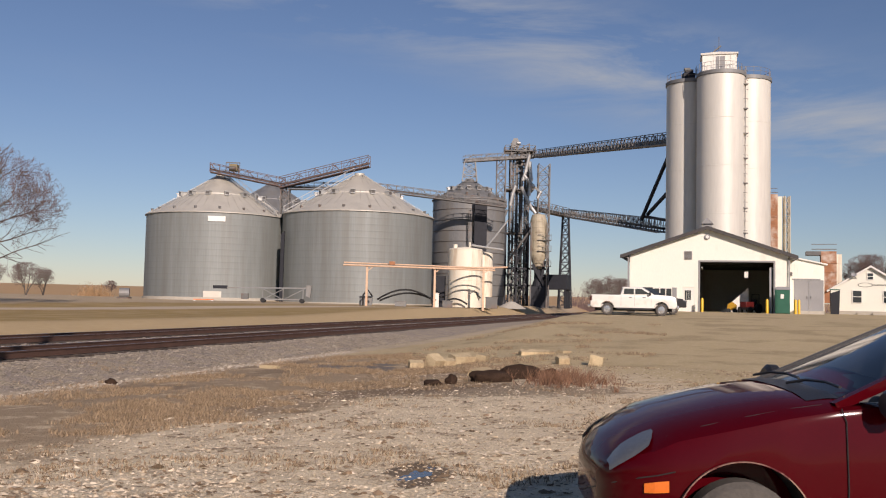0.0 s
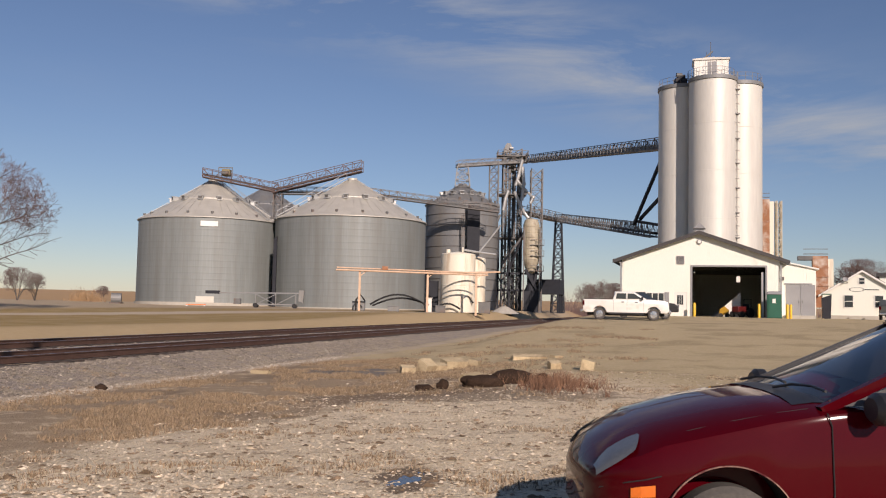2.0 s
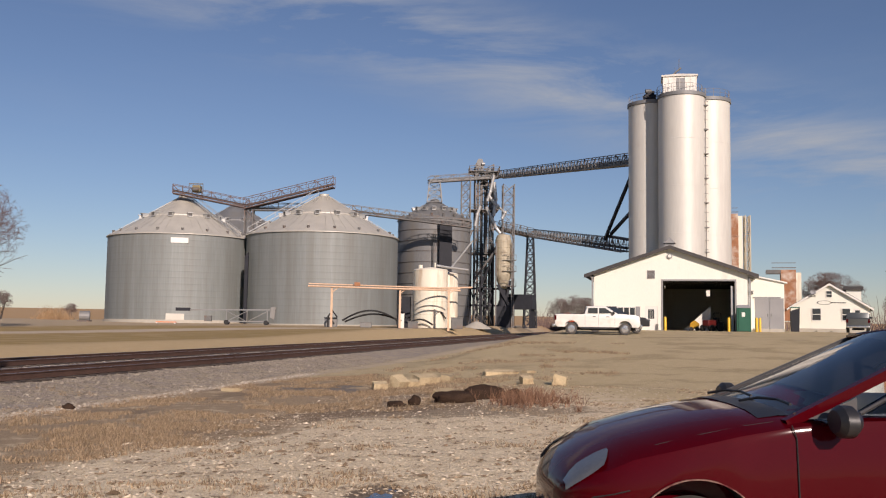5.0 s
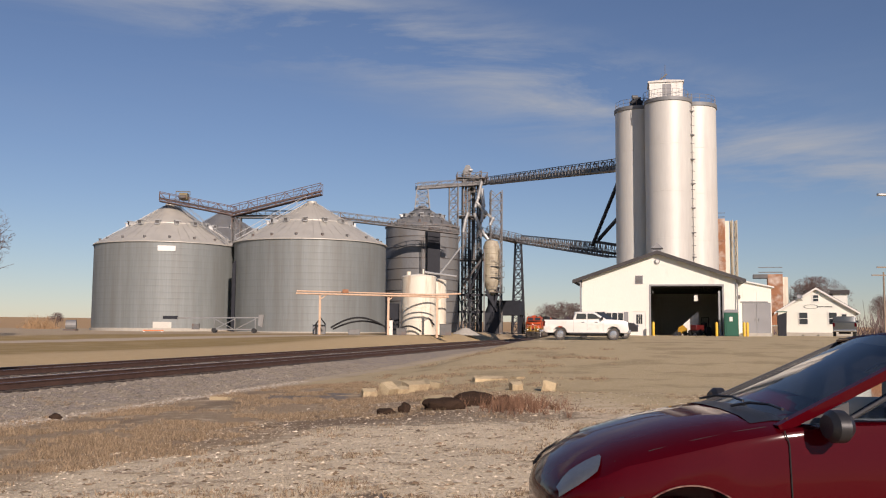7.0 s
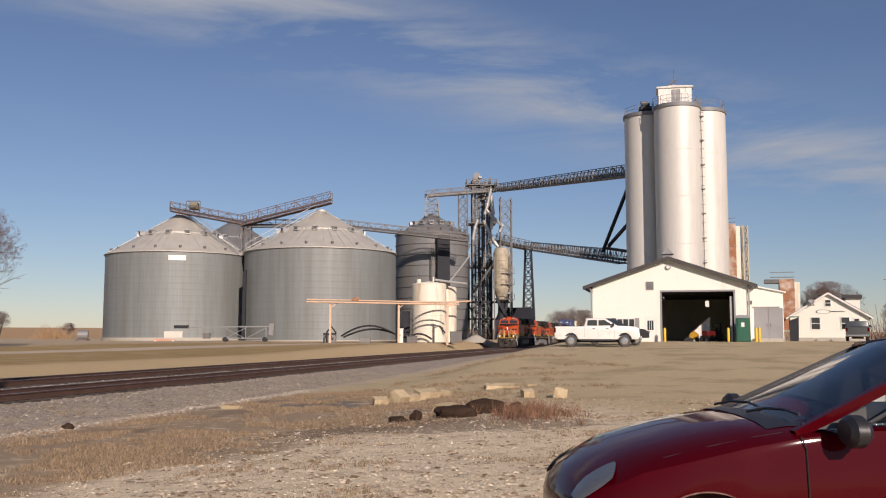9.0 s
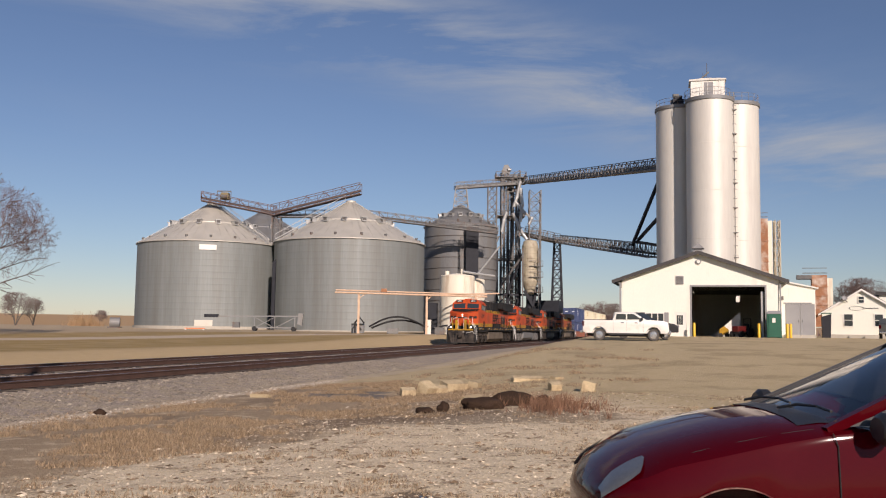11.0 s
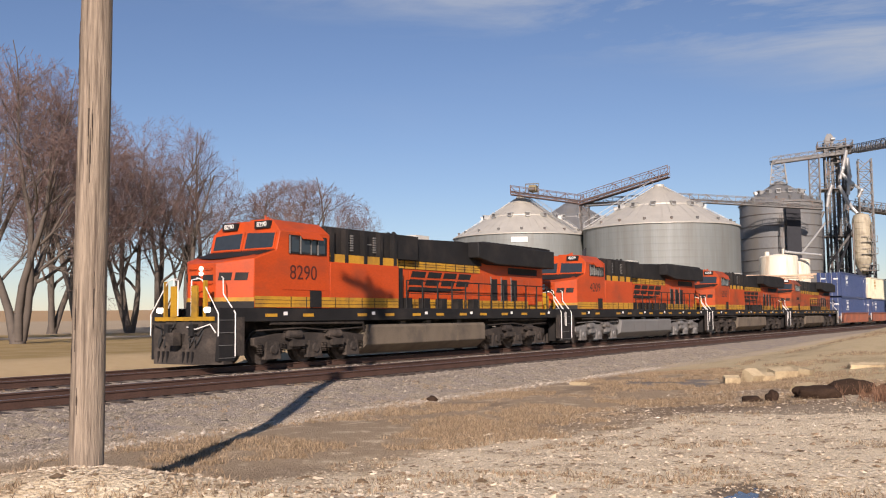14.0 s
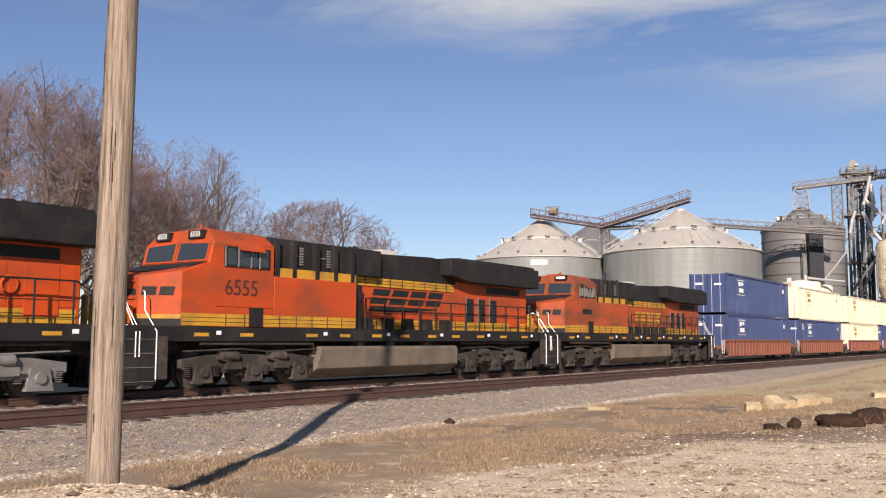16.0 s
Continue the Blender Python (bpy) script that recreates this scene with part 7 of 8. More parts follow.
def white_house():
    h = thing("house", "small white gabled house with dark shingle roof", "house", pose(42.1, 90.6, 1.3, 0, 0, -25.1))
    W, E, P, D = 3.65, 2.5, 4.8, 9.0
    part("front_wall", Shape().prism([(-W, 0.35), (W, 0.35), (W, E), (0, P), (-W, E)], 0, 0.18), SIDING, h)
    cl = Shape()
    for i in range(20):
        z = 0.5 + i * 0.21
        w = W if z < E else W * (P - z) / (P - E)
        if w > 0.2:
            cl.prism([(-w + 0.02, z), (w - 0.02, z), (w - 0.02, z + 0.02), (-w + 0.02, z + 0.02)], -0.018, 0)
    part("clapboard", cl, SIDING, h)
    part("foundation", Shape().box(-W - 0.02, W + 0.02, -0.03, D, -0.3, 0.35), CONC, h)
    for x in (-W, W - 0.18):
        part("side_wall", Shape().box(x, x + 0.18, 0.18, D, 0.35, E), SIDING, h)
    for k in (-1, 1):
        part("roof", Shape().prism([(k * (W + 0.35), E - 0.24), (k * (W + 0.35), E - 0.1), (0, P + 0.14), (0, P)], -0.3, D + 0.3), ROOF_DARK, h)
        part("rake_board", Shape().prism([(k * (W + 0.36), E - 0.34), (k * (W + 0.36), E - 0.14), (0, P + 0.08), (0, P - 0.12)], -0.36, -0.3), WHITE, h)
    dm = part("dormer", Shape().box(1.6, 3.0, 4.0, 7.0, E, P - 0.4), SIDING, h)
    part("dormer_roof", Shape().box(1.3, 3.2, 3.7, 7.3, P - 0.4, P - 0.05), ROOF_DARK, dm)
    for x0, x1, z0, z1 in ((-1.62, -0.85, 1.2, 2.35), (1.15, 1.85, 1.2, 2.35), (-0.28, 0.2, 3.5, 4.1)):
        w = part("window", Shape().box(x0 - 0.08, x1 + 0.08, -0.06, -0.002, z0 - 0.08, z1 + 0.08), WHITE, h)
        part("pane", Shape().box(x0, x1, -0.075, -0.062, z0, (z0 + z1) / 2 - 0.03), GLASS_DARK, w)
        part("pane", Shape().box(x0, x1, -0.075, -0.062, (z0 + z1) / 2 + 0.03, z1), GLASS_DARK, w)
    d = part("door", Shape().box(2.2, 2.85, -0.05, -0.002, 0.4, 2.35), WHITE, h)
    part("door_pane", Shape().box(2.32, 2.75, -0.065, -0.052, 1.3, 2.2), GLASS_DARK, d)
    sg = part("wall_emblem", Shape().lathe([(0.62, 0), (0.66, 0.01), (0.70, 0)], 20), STEEL_BLUE, h, "oval emblem on the gable wall")
    sg.matrix_basis = Matrix.Translation((-0.5, -0.03, 2.95)) @ pose(0, 0, 0, 90, 0, 0) @ Matrix.Diagonal((1, 0.3, 1, 1))
    bars = Shape()
    for i in range(9):
        bars.box(0.25 + i * 0.14, 0.34 + i * 0.14, -0.03, -0.02, 2.9, 3.0)
    part("sign_bars", bars, STEEL_BLUE, h)
    part("satellite_dish", Shape().lathe([(0.02, 0), (0.17, 0.03), (0.27, 0.1)], 18, (0, 0, 0)), GREY_DOOR, h).matrix_basis = Matrix.Translation((-1.55, -0.5, 3.9)) @ pose(0, 0, 0, 50, 20, 0)
    part("dish_arm", Shape().beam((-1.55, -0.45, 3.8), (-1.3, -0.02, 3.6), 0.06), STEEL, h)
    for x in (-1.2, 0.2):
        part("step_block", Shape().box(x, x + 0.7, -0.7, -0.1, -0.2, 0.22), CONC, h)


white_house()
lp = thing("street_lamp", "grey steel street lamp with a long arm", "street lamp", pose(31.4, 51.6, 0.7))
part("pole", Shape().rod((0, 0, -0.3), (0, 0, 9.0), 0.1, 0.07, 12), GALV_OLD, lp)
part("arm", Shape().path([(0, 0, 8.6), (-1.2, 0.5, 9.05), (-2.5, 1.1, 9.15)], 0.04, 8), GALV_OLD, lp)
part("lamp_head", Shape().box(-3.0, -2.4, 1.0, 1.25, 9.05, 9.2), STEEL_LIGHT, lp, bevel=0.04)
for x, y, hgt in ((53.5, 97.0, 8.0), (64, 118, 8.5)):
    up = thing("distant_utility_pole", "distant wooden utility pole with crossarm", "utility pole", pose(x, y, 1.2), group="distant poles")
    part("shaft", Shape().rod((0, 0, -0.5), (0, 0, hgt), 0.14, 0.1, 10), WOODP, up)
    part("crossarm", Shape().box(-1.6, 1.6, -0.06, 0.06, hgt - 0.5, hgt - 0.35), WOODP, up)


# ---- bare trees ----
BARK = mat("grey_brown_bark", (0.115, 0.095, 0.078), 0.9, 0.0, 0.25, 2, 25, 0.4)
TWIG = mat("red_brown_twigs", (0.165, 0.112, 0.10), 0.9, 0.0, 0.25, 1, 12, 0.0)


def tubes(segs, sides):
    """One mesh of tapered prisms from (p0, p1, r0, r1) rows."""
    a = np.array([s[0] for s in segs])
    b = np.array([s[1] for s in segs])
    r0 = np.array([s[2] for s in segs])[:, None]
    r1 = np.array([s[3] for s in segs])[:, None]
    d = b - a
    d /= np.linalg.norm(d, axis=1)[:, None] + 1e-9
    ref = np.where(np.abs(d[:, 2:3]) < 0.9, np.array([[0, 0, 1.0]]), np.array([[1.0, 0, 0]]))
    u = np.cross(d, ref)
    u /= np.linalg.norm(u, axis=1)[:, None]
    v = np.cross(d, u)
    rows = []
    for e, r in ((a, r0), (b, r1)):
        for k in range(sides):
            t = 2 * math.pi * k / sides
            rows.append(e + r * (math.cos(t) * u + math.sin(t) * v))
    verts = np.stack(rows, 1).reshape(-1, 3)
    n = len(segs)
    base = np.arange(n)[:, None] * (2 * sides)
    faces = np.concatenate([base + np.array([[k, (k + 1) % sides, sides + (k + 1) % sides, sides + k]]) for k in range(sides)])
    me = bpy.data.meshes.new("limbs")
    me.from_pydata(verts.tolist(), [], faces.tolist())
    return me


def grow_tree(seed, H, stems, spread, twigginess, crown):
    """Leaning stems that fork into limbs and twigs inside a rounded crown (radius, middle, half height)."""
    rng = random.Random(seed)
    limbs, twigs = [], []
    cr, cz, ch = crown

    def outside(p):
        if p.z < cz - ch * 0.6:
            return math.hypot(p.x, p.y) > cr * 0.55
        return math.hypot(p.x, p.y) ** 2 / cr ** 2 + ((p.z - cz) / ch) ** 2 > 1 + 0.16 * noise.noise(p * 0.45 + Vector((seed, 0, 0)))

    def branch(p, d, L, r, level):
        n = 5 if level < 3 else 3
        pts = [p]
        dd = d.copy()
        for i in range(n):
            wander = 0.10 if level < 2 else 0.17
            dd = (dd + Vector((rng.gauss(0, wander), rng.gauss(0, wander), rng.gauss(0.02, 0.07) + (0.03 if level < 3 else 0.015)))).normalized()
            q = pts[-1] + dd * (L / n)
            ra, rb = r * (1 - 0.55 * i / n), r * (1 - 0.55 * (i + 1) / n)
            (limbs if level < 4 else twigs).append((tuple(pts[-1]), tuple(q), max(ra, 0.012), max(rb, 0.009)))
            pts.append(q)
            if outside(q):
                return
            if level < 6 and i >= (1 if level else 2):
                kids = 1 if level < 2 else (2 if level < 5 else int(1.2 * twigginess + rng.random()))
                for _ in range(kids):
                    ax = Vector((rng.gauss(0, 1), rng.gauss(0, 1), rng.gauss(0, 0.6)))
                    side = dd.cross(ax).normalized()
                    a = radians(rng.uniform(26, 62))
                    nd = dd * math.cos(a) + side * math.sin(a)
                    branch(q, nd, L * rng.uniform(0.42, 0.66), rb * rng.uniform(0.42, 0.62), level + 1)
        if level < 6:
            branch(pts[-1], dd, L * 0.6, r * 0.43, level + 1)

    for i in range(stems):
        a = 2 * math.pi * (i + rng.random() * 0.6) / stems
        lean = spread * rng.uniform(0.6, 1.2)
        d = Vector((math.cos(a) * lean, math.sin(a) * lean, 1)).normalized()
        branch(Vector((0.22 * math.cos(a), 0.22 * math.sin(a), 0.2)), d, H * rng.uniform(0.5, 0.6), H * 0.0175, 1)
    limbs.append(((0, 0, -0.4), (0, 0, 0.7), H * 0.022 * (1 + 0.12 * stems), H * 0.017 * (1 + 0.1 * stems)))
    return limbs, twigs


def tree(seed, label, m, H, stems, spread, twigginess, crown):
    t = thing("tree", label, "tree", m, group="bare trees")
    limbs, twigs = grow_tree(seed, H, stems, spread, twigginess, crown)
    for nm, seg, sides, mt in (("trunk", limbs, 6, BARK), ("crown", twigs, 3, TWIG)):
        me = tubes(seg, sides)
        me.materials.append(mt)
        o = new(nm, me)
        o.parent = t
        if nm == "trunk":
            me.shade_smooth()
        else:
            o["kind"] = "stuff"
    return t


def at_tree(x, y, turn=0, s=1.0):
    return Matrix.Translation((x, y, ground_z(x, y))) @ pose(0, 0, 0, 0, 0, turn) @ Matrix.Diagonal((s, s, s, 1))


def polar(az, r):
    return r * math.sin(radians(az)), r * math.cos(radians(az))


t_open = tree(11, "bare spreading multi-stemmed tree with fine reddish twigs", at_tree(*polar(-27.6, 97)), 15.8, 4, 0.48, 1.5, (8.7, 9.1, 6.5))
t_tall = tree(23, "tall bare tree with upright dark limbs", at_tree(*polar(-35.9, 95)), 19.5, 3, 0.17, 1.1, (6.0, 12.6, 9.0))
t_low = tree(37, "bare tree with many thin upswept limbs", at_tree(*polar(-43.6, 58)), 15.5, 4, 0.26, 0.9, (6.6, 9.3, 7.5))
for src, az, r, turn, s in ((t_tall, -37.6, 97, 130, 0.98), (t_tall, -34.1, 94, 250, 0.93), (t_low, -40.3, 88, 70, 1.1), (t_low, -46.5, 66, 170, 1.1),
                            (t_tall, -41.8, 98, 20, 0.98),
                            (t_open, 25.0, 165, 40, 0.62), (t_open, 24.2, 170, 140, 0.55), (t_low, 29.5, 170, 10, 0.5), (t_low, 28.5, 185, 210, 0.45),
                            (t_low, 10.1, 260, 90, 0.6), (t_low, 9.2, 270, 20, 0.55), (t_open, 11.0, 265, 60, 0.6), (t_open, 12.2, 290, 80, 0.7),
                            (t_low, -23.5, 195, 90, 0.33), (t_open, -24.4, 190, 50, 0.40), (t_low, -26.0, 230, 150, 0.4), (t_open, -19.9, 240, 150, 0.24)):
    x, y = polar(az, r)
    o = copy_thing(t_tall if src is t_tall else src, at_tree(x, y, turn, 1.0))
    o.scale = (s, s, s)
far_bush = mat("tawny_brush", (0.30, 0.19, 0.10), 0.95, 0.0, 0.3, 1, 8, 0.3)


def brush(name, label, items, seed, m_, hgt):
    """Loose upright stems gathered in clumps."""
    rng = random.Random(seed)
    seg = []
    for x, y, w, n in items:
        for _ in range(n):
            px, py = x + rng.gauss(0, w), y + rng.gauss(0, w)
            z = ground_z(px, py)
            h = hgt * rng.uniform(0.4, 1.1) * math.exp(-((px - x) ** 2 + (py - y) ** 2) / (3 * w * w))
            seg.append(((px, py, z - 0.1), (px + rng.gauss(0, 0.3) * h, py + rng.gauss(0, 0.3) * h, z + h), 0.05, 0.02))
    me = tubes(seg, 3)
    me.materials.append(m_)
    return tagged(new(name, me), label, "brush", kind="stuff")


brush("far_brush", "tawny brush at the edge of the far field", [(*polar(a, r), 1.6, 160) for a, r in ((-20.6, 205), (-21.1, 215), (-28.5, 230), (-30.5, 225), (-29.4, 232), (-31.8, 238), (-33.6, 240), (-27.2, 236))], 3, far_bush, 3.2)
brush("yard_brush", "dark brush and weeds beside the track far off", [(*polar(a, r), 2.2, 140) for a, r in ((8.4, 250), (9.0, 255), (9.6, 252), (10.3, 250), (24.0, 150), (28.8, 145), (29.6, 140), (27.9, 150))], 4, TWIG, 5.0)
fh = thing("far_farmstead", "low dark farm building on the far field", "farm building", pose(*polar(-33.2, 420), ground_z(*polar(-33.2, 420))))
part("barn", Shape().prism([(-7, 0), (7, 0), (7, 2.6), (0, 4.2), (-7, 2.6)], -4, 4), DARK, fh)
part("roof", Shape().prism([(-7.4, 2.5), (0, 4.3), (7.4, 2.5), (7.4, 2.7), (0, 4.55), (-7.4, 2.7)], -4.3, 4.3), ROOF_DARK, fh)


# ---- rubble, soil lumps, puddle, loose stones, dry grass ----
SOIL = mat("wet_dark_soil", (0.045, 0.028, 0.019), 1.0, 0.0, 0.35, 5, 40, 0.6, spec=0.1)
RUBBLE = mat("pale_limestone", (0.50, 0.40, 0.25), 0.95, 0.0, 0.2, 4, 40, 0.6, (0.3, 0.22, 0.13), 0.5, 3, each=0.2, spec=0.15)


def lump(name, label, cat_, x, y, sx, sy, sz, m_, seed, turn=0, sharp=0.0, tilt=0.0, group=""):
    bm = bmesh.new()
    if sharp:
        bmesh.ops.create_cube(bm, size=1.6)
        bmesh.ops.subdivide_edges(bm, edges=bm.edges[:], cuts=3, use_grid_fill=True)
    else:
        bmesh.ops.create_icosphere(bm, subdivisions=4, radius=1)
    for v in bm.verts:
        k = 1 + (0.14 if sharp else 0.30) * noise.noise(v.co * 1.3 + Vector((seed, 0, 0))) + 0.12 * noise.noise(v.co * 4 + Vector((seed, 3, 0)))
        v.co *= k
    me = bpy.data.meshes.new(name)
    bm.to_mesh(me)
    bm.free()
    me.materials.append(m_)
    me.shade_smooth()
    if sharp:
        me.set_sharp_from_angle(angle=radians(25))
    for v in me.vertices:
        v.co = (v.co.x * sx * 0.8, v.co.y * sy * 0.8, v.co.z * sz * 0.8)
    o = tagged(new(name, me), label, cat_, group)
    o.matrix_basis = Matrix.Translation((x, y, ground_z(x, y) + sz * 0.35)) @ pose(0, 0, 0, tilt, 0, turn)
    return o


for i, (x, y, a, b, c, t, ti) in enumerate(((-0.72, 25.5, 0.30, 0.24, 0.20, 10, 5), (-0.22, 25.9, 0.34, 0.28, 0.30, 50, 24), (0.18, 26.3, 0.26, 0.22, 0.18, 15, 10), (0.56, 26.9, 0.58, 0.28, 0.26, 35, 8), (1.2, 27.5, 0.32, 0.24, 0.2, 70, 4),
                                            (3.0, 29.5, 0.8, 0.3, 0.10, 5, 4), (3.9, 29.6, 0.3, 0.2, 0.1, 40, 0), (3.3, 25.4, 0.24, 0.2, 0.2, 15, 10), (4.15, 24.9, 0.38, 0.26, 0.27, 75, 5),
                                            (0.95, 21.5, 0.75, 0.24, 0.12, 62, 16), (-4.6, 24.6, 0.42, 0.12, 0.07, 160, 3))):
    lump("rubble_block", "pale broken limestone block lying in dry grass", "stone block", x, y, a, b, c, RUBBLE, i * 3.1, t, 1.0, ti + 6, "rubble blocks")
for i, (x, y, a, b, c, t) in enumerate(((-0.2, 18.9, 0.24, 0.22, 0.13, 0), (0.18, 18.95, 0.17, 0.2, 0.2, 0), (0.98, 19.4, 0.56, 0.34, 0.27, 10), (1.75, 20.3, 0.58, 0.38, 0.32, 15), (2.4, 20.6, 0.28, 0.22, 0.2, 30), (-7.1, 19.8, 0.17, 0.14, 0.13, 0))):
    lump("soil_lump", "dark damp clod of soil on the dry bank", "soil clod", x, y, a, b, c * 0.8, SOIL, 20 + i * 2.3, t, 0.0, 0, "soil clods")

WATER = mat("muddy_puddle", (0.05, 0.04, 0.035), 0.12, 0.0, 0.3, 6, 30, 0.05, spec=0.5)
for i, (cx, cy, rx, ry) in enumerate(((-0.24, 8.62, 0.13, 0.2), (-0.12, 8.98, 0.10, 0.17), (-0.33, 8.33, 0.07, 0.12), (-0.04, 9.28, 0.05, 0.12))):
    ring = []
    for k in range(40):
        a = 2 * math.pi * k / 40
        r = 1 + 0.55 * noise.noise((math.cos(a) * 1.6 + i, math.sin(a) * 1.6, 5)) + 0.3 * noise.noise((math.cos(a) * 4, math.sin(a) * 4, 9 + i))
        ring.append((cx + rx * r * math.cos(a) + 0.06 * math.sin(a), cy + ry * r * math.sin(a)))
    z = max(ground_z(x, y) for x, y in ring) - 0.004
    po = part("puddle", Shape().add([(x, y, 0.0) for x, y in ring], [tuple(range(40))]), WATER)
    po.location.z = z
    tagged(po, "shallow muddy puddle in a wheel rut", "puddle", "puddles")


def scatter(name, label, cat_, n, seed, where, size, m_, flat=0.6, sides=5):
    """Loose stones as squat double cones in one mesh."""
    rng = np.random.default_rng(seed)
    V, F, k = [], [], 0
    while k < n:
        x, y = where(rng)
        if x is None:
            continue
        s = size * math.exp(rng.normal(0, 0.45))
        z = ground_z(x, y)
        a0 = rng.uniform(0, 6.28)
        b = len(V)
        for j in range(sides):
            a = a0 + 6.283 * j / sides
            q = s * rng.uniform(0.7, 1.15)
            V.append((x + q * math.cos(a), y + q * math.sin(a), z + s * flat * rng.uniform(0.0, 0.35)))
        V.append((x + s * 0.3 * rng.normal(), y + s * 0.3 * rng.normal(), z + s * flat * rng.uniform(0.6, 1.0)))
        for j in range(sides):
            F.append((b + j, b + (j + 1) % sides, b + sides))
        k += 1
    me = bpy.data.meshes.new(name)
    me.from_pydata(V, [], F)
    me.materials.append(m_)
    return tagged(new(name, me), label, cat_, kind="stuff")


def island_mat(name, dark, light, rough=0.95):
    m = bpy.data.materials.new(name)
    m.use_nodes = True
    n, l = m.node_tree.nodes, m.node_tree.links
    g, r = n.new("ShaderNodeNewGeometry"), n.new("ShaderNodeMix")
    r.data_type = "RGBA"
    r.inputs["A"].default_value, r.inputs["B"].default_value = (*dark, 1), (*light, 1)
    l.new(g.outputs["Random Per Island"], r.inputs["Factor"])
    b = n["Principled BSDF"]
    l.new(r.outputs["Result"], b.inputs["Base Color"])
    b.inputs["Roughness"].default_value, b.inputs["Specular IOR Level"].default_value = rough, 0.2
    return m


def near_lot(rng):
    r, a = 3.0 + 22 * rng.random() ** 1.3, radians(rng.uniform(-50, 32))
    x, y = r * math.sin(a), r * math.cos(a)
    q = -x * math.cos(TRACK) + y * math.sin(TRACK)
    return (x, y) if q < 7.6 else (None, None)


def ballast(rng):
    q, s = rng.uniform(12.4, 15.6), rng.uniform(2, 45)
    p = on_line(s, q)
    return p.x, p.y


def between(rng):
    q, s = rng.uniform(18.4, 20.5), rng.uniform(2, 70)
    p = on_line(s, q)
    return p.x, p.y


def gravel_line(rng):
    q, s = rng.normal(12.1, 0.22), rng.uniform(2, 32)
    p = on_line(s, q)
    return p.x, p.y


scatter("lot_gravel", "pale loose gravel on the dirt lot", "gravel", 42000, 5, near_lot, 0.014, island_mat("pale_gravel", (0.42, 0.32, 0.21), (0.82, 0.70, 0.53)))
def pole_mound(rng):
    return -6.09 + rng.normal(0, 0.75), 7.2 + rng.normal(0, 0.45)


scatter("mound_gravel", "pale gravel heaped round the pole's foot", "gravel", 2600, 25, pole_mound, 0.015, island_mat("mound_gravel", (0.36, 0.27, 0.18), (0.72, 0.60, 0.45)))
scatter("lot_stones", "scattered larger pale stones on the lot", "stones", 700, 6, near_lot, 0.024, island_mat("pale_stones", (0.36, 0.275, 0.18), (0.68, 0.58, 0.45)))
scatter("lot_clods", "dark dirt clods on the lot", "clods", 6000, 16, near_lot, 0.022, island_mat("dark_clods", (0.13, 0.09, 0.055), (0.30, 0.21, 0.13)))
scatter("ballast_stones", "grey crushed stone ballast on the shoulder", "ballast", 20000, 7, ballast, 0.024, island_mat("grey_ballast", (0.16, 0.132, 0.10), (0.43, 0.37, 0.29)))
scatter("bed_stones", "pale crushed stone between the tracks", "ballast", 8000, 8, between, 0.028, island_mat("bed_ballast", (0.20, 0.17, 0.14), (0.46, 0.40, 0.33)))
scatter("gravel_edge", "strip of pale gravel at the foot of the ballast", "gravel", 4500, 9, gravel_line, 0.024, island_mat("edge_gravel", (0.32, 0.26, 0.19), (0.60, 0.52, 0.42)))


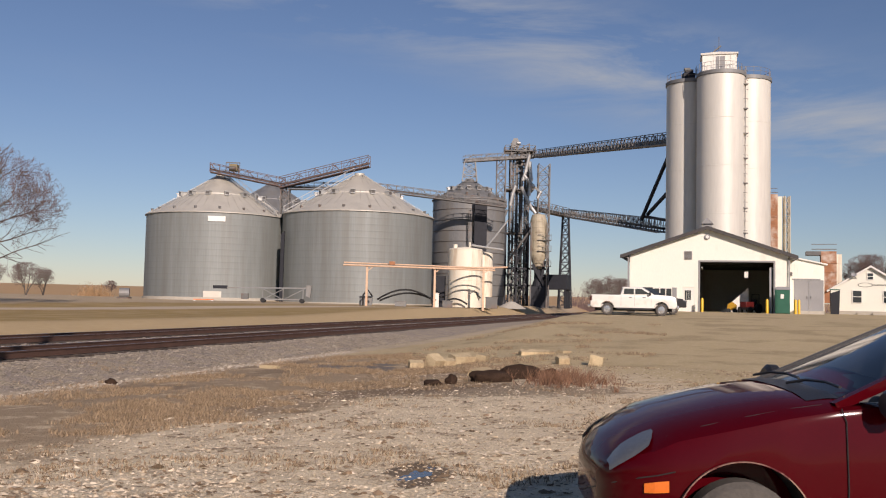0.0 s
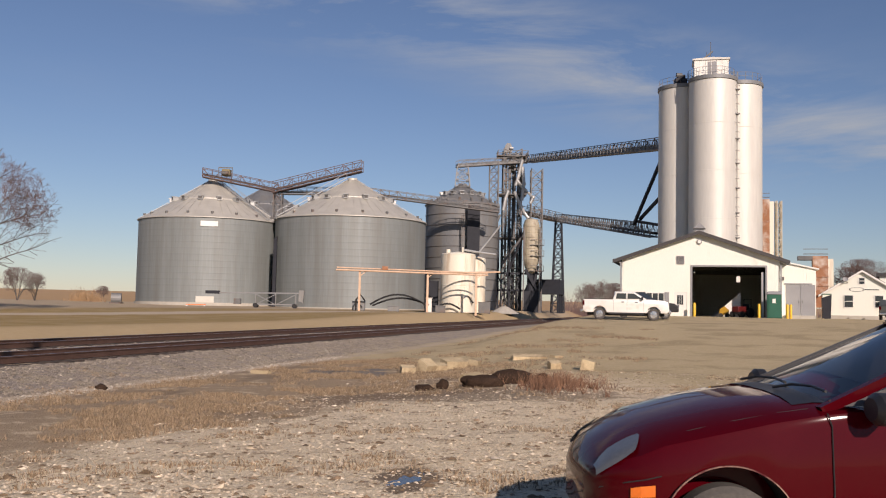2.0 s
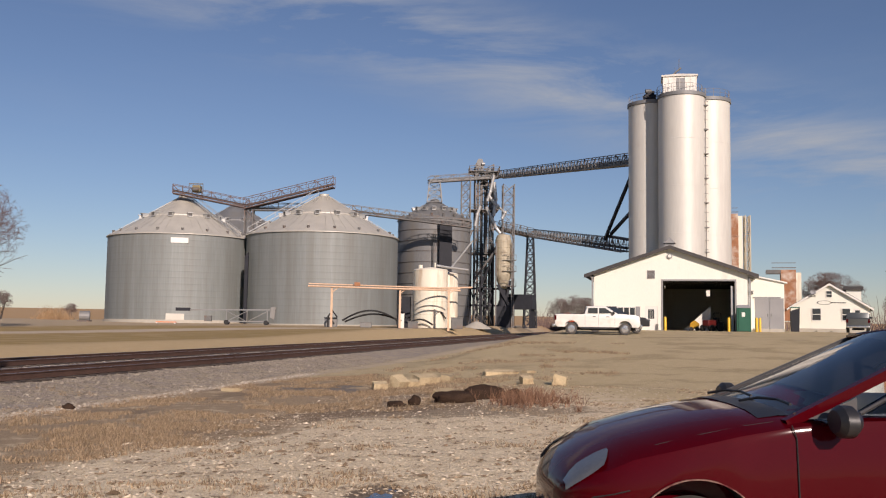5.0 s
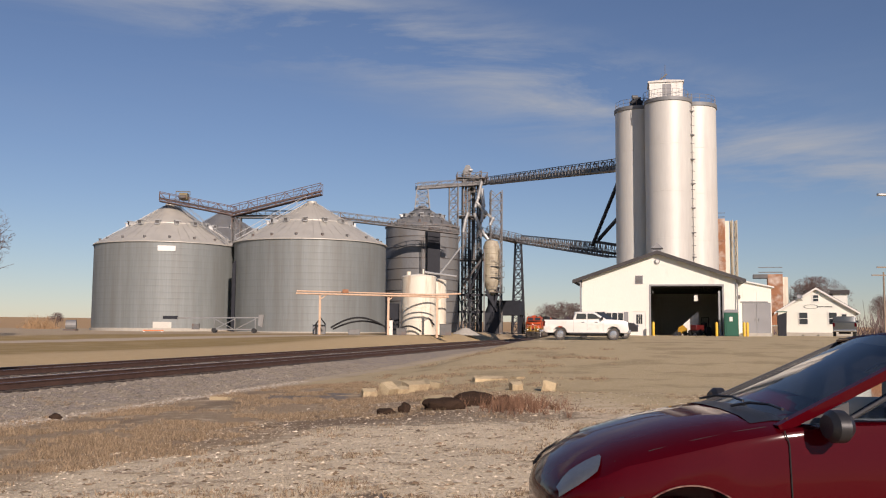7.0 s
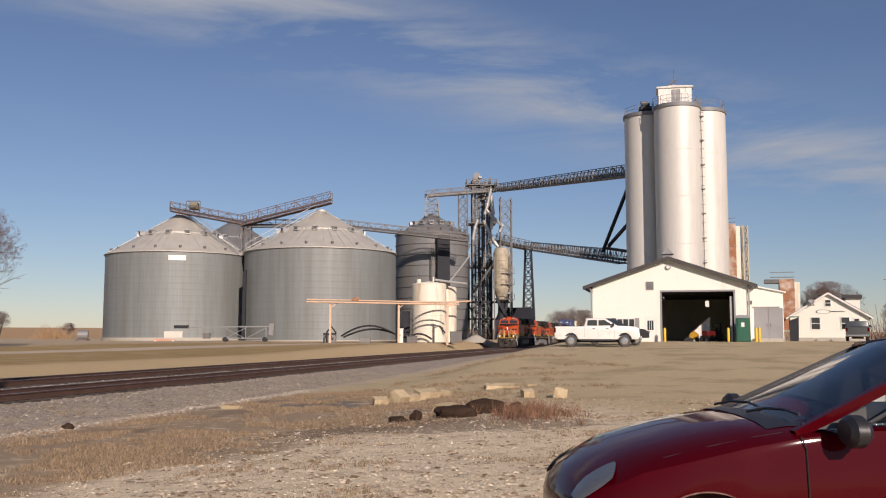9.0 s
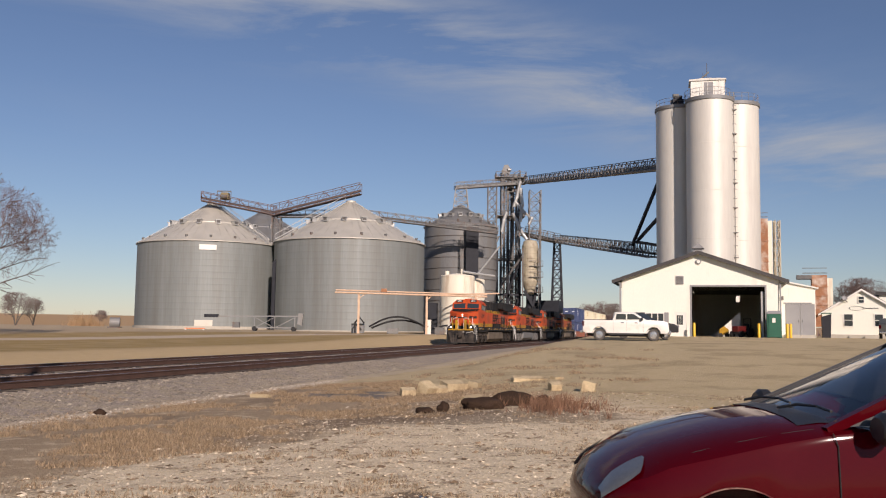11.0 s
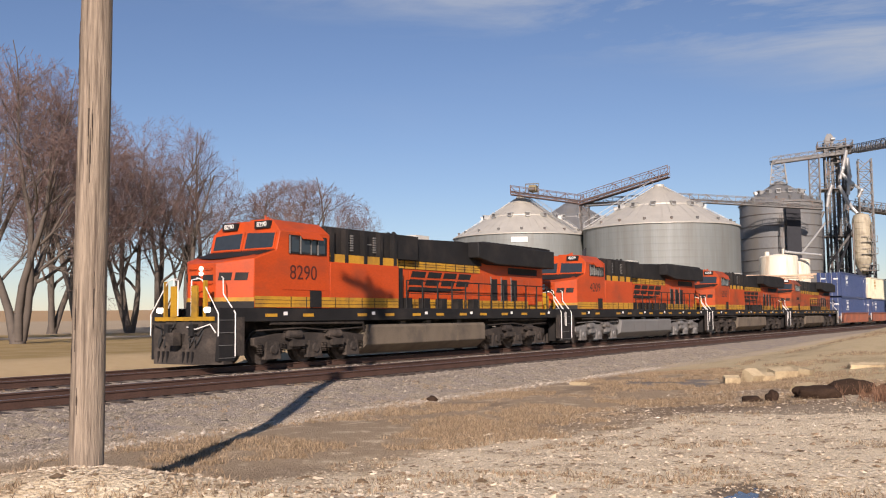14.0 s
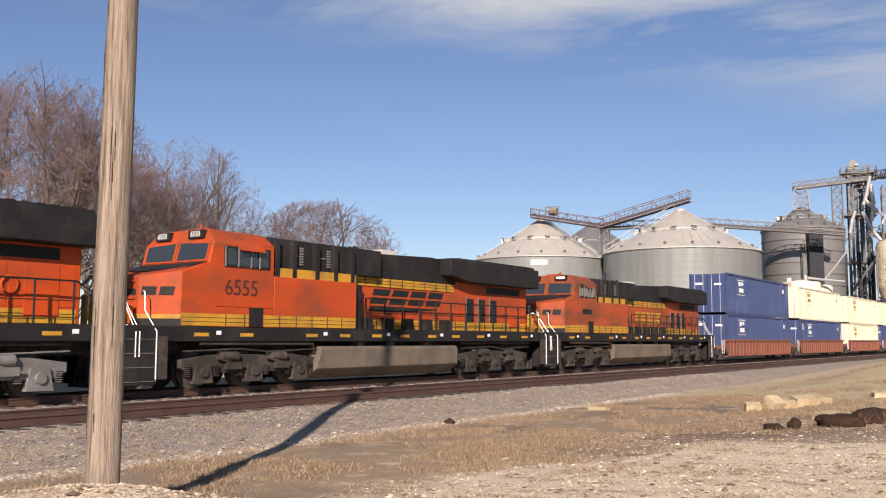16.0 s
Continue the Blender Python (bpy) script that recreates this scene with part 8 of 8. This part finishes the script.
def grass(name, label, n, seed, where, h, m_):
    """Dry blades in tufts, one thin bent triangle each."""
    rng = np.random.default_rng(seed)
    V, F = [], []
    k = 0
    while k < n:
        x, y = where(rng)
        if x is None:
            continue
        k += 1
        z = ground_z(x, y)
        for _ in range(int(rng.integers(6, 14))):
            bx, by = x + rng.normal(0, 0.05), y + rng.normal(0, 0.05)
            hh = h * rng.uniform(0.4, 1.3)
            a = rng.uniform(0, 6.28)
            w = 0.006 + 0.004 * rng.random()
            lx, ly = rng.normal(0, 0.45) * hh, rng.normal(0, 0.45) * hh
            b = len(V)
            V += [(bx - w * math.cos(a), by - w * math.sin(a), z - 0.01), (bx + w * math.cos(a), by + w * math.sin(a), z - 0.01), (bx + lx, by + ly, z + hh)]
            F.append((b, b + 1, b + 2))
    me = bpy.data.meshes.new(name)
    me.from_pydata(V, [], F)
    me.materials.append(m_)
    return tagged(new(name, me), label, "grass", kind="stuff")


def verge(rng):
    q, s = rng.normal(8.6, 2.3), rng.uniform(-2, 30)
    p = on_line(s, q)
    if q < min(7.6, max(2.6, 11.4 - 0.42 * s)) + 0.5 * noise.noise((p.x, p.y, 4)) or q > 11.9:
        return None, None
    if noise.noise((p.x * 0.35, p.y * 0.35, 7)) + 0.6 * noise.noise((p.x * 1.1, p.y * 1.1, 2)) + 0.25 * noise.noise((p.x * 3, p.y * 3, 5)) < 0.02 or math.hypot(p.x, p.y) < 6:
        return None, None
    return p.x, p.y


def weeds(rng):
    x, y = 2.55 + rng.normal(0, 0.42), 19.3 + rng.normal(0, 0.8)
    return x, y


def lot_tufts(rng):
    r, a = 5 + 20 * rng.random(), radians(rng.uniform(-46, 25))
    x, y = r * math.sin(a), r * math.cos(a)
    if noise.noise((x * 0.6, y * 0.6, 17)) < 0.18:
        return None, None
    return x, y


def yard_edge(rng):
    q, s = rng.uniform(1.0, 9.5), rng.uniform(19, 46)
    p = on_line(s, q)
    if noise.noise((p.x * 0.5, p.y * 0.5, 31)) + 0.4 * noise.noise((p.x * 1.7, p.y * 1.7, 8)) < 0.22:
        return None, None
    return p.x, p.y


DRY = island_mat("dry_blades", (0.15, 0.104, 0.064), (0.40, 0.297, 0.19))
grass("dry_grass", "low dry brown grass in the ditch", 7500, 11, verge, 0.06, DRY)
grass("dead_weeds", "reddish brown dead weeds by the soil bank", 150, 12, weeds, 0.27, island_mat("dead_weed", (0.13, 0.07, 0.045), (0.32, 0.18, 0.11)))
grass("lot_tufts", "sparse dead tufts in the gravel lot", 2600, 13, lot_tufts, 0.045, DRY)
grass("yard_tufts", "scattered dead tufts at the edge of the dirt yard", 1300, 14, yard_edge, 0.085, DRY)


motions()
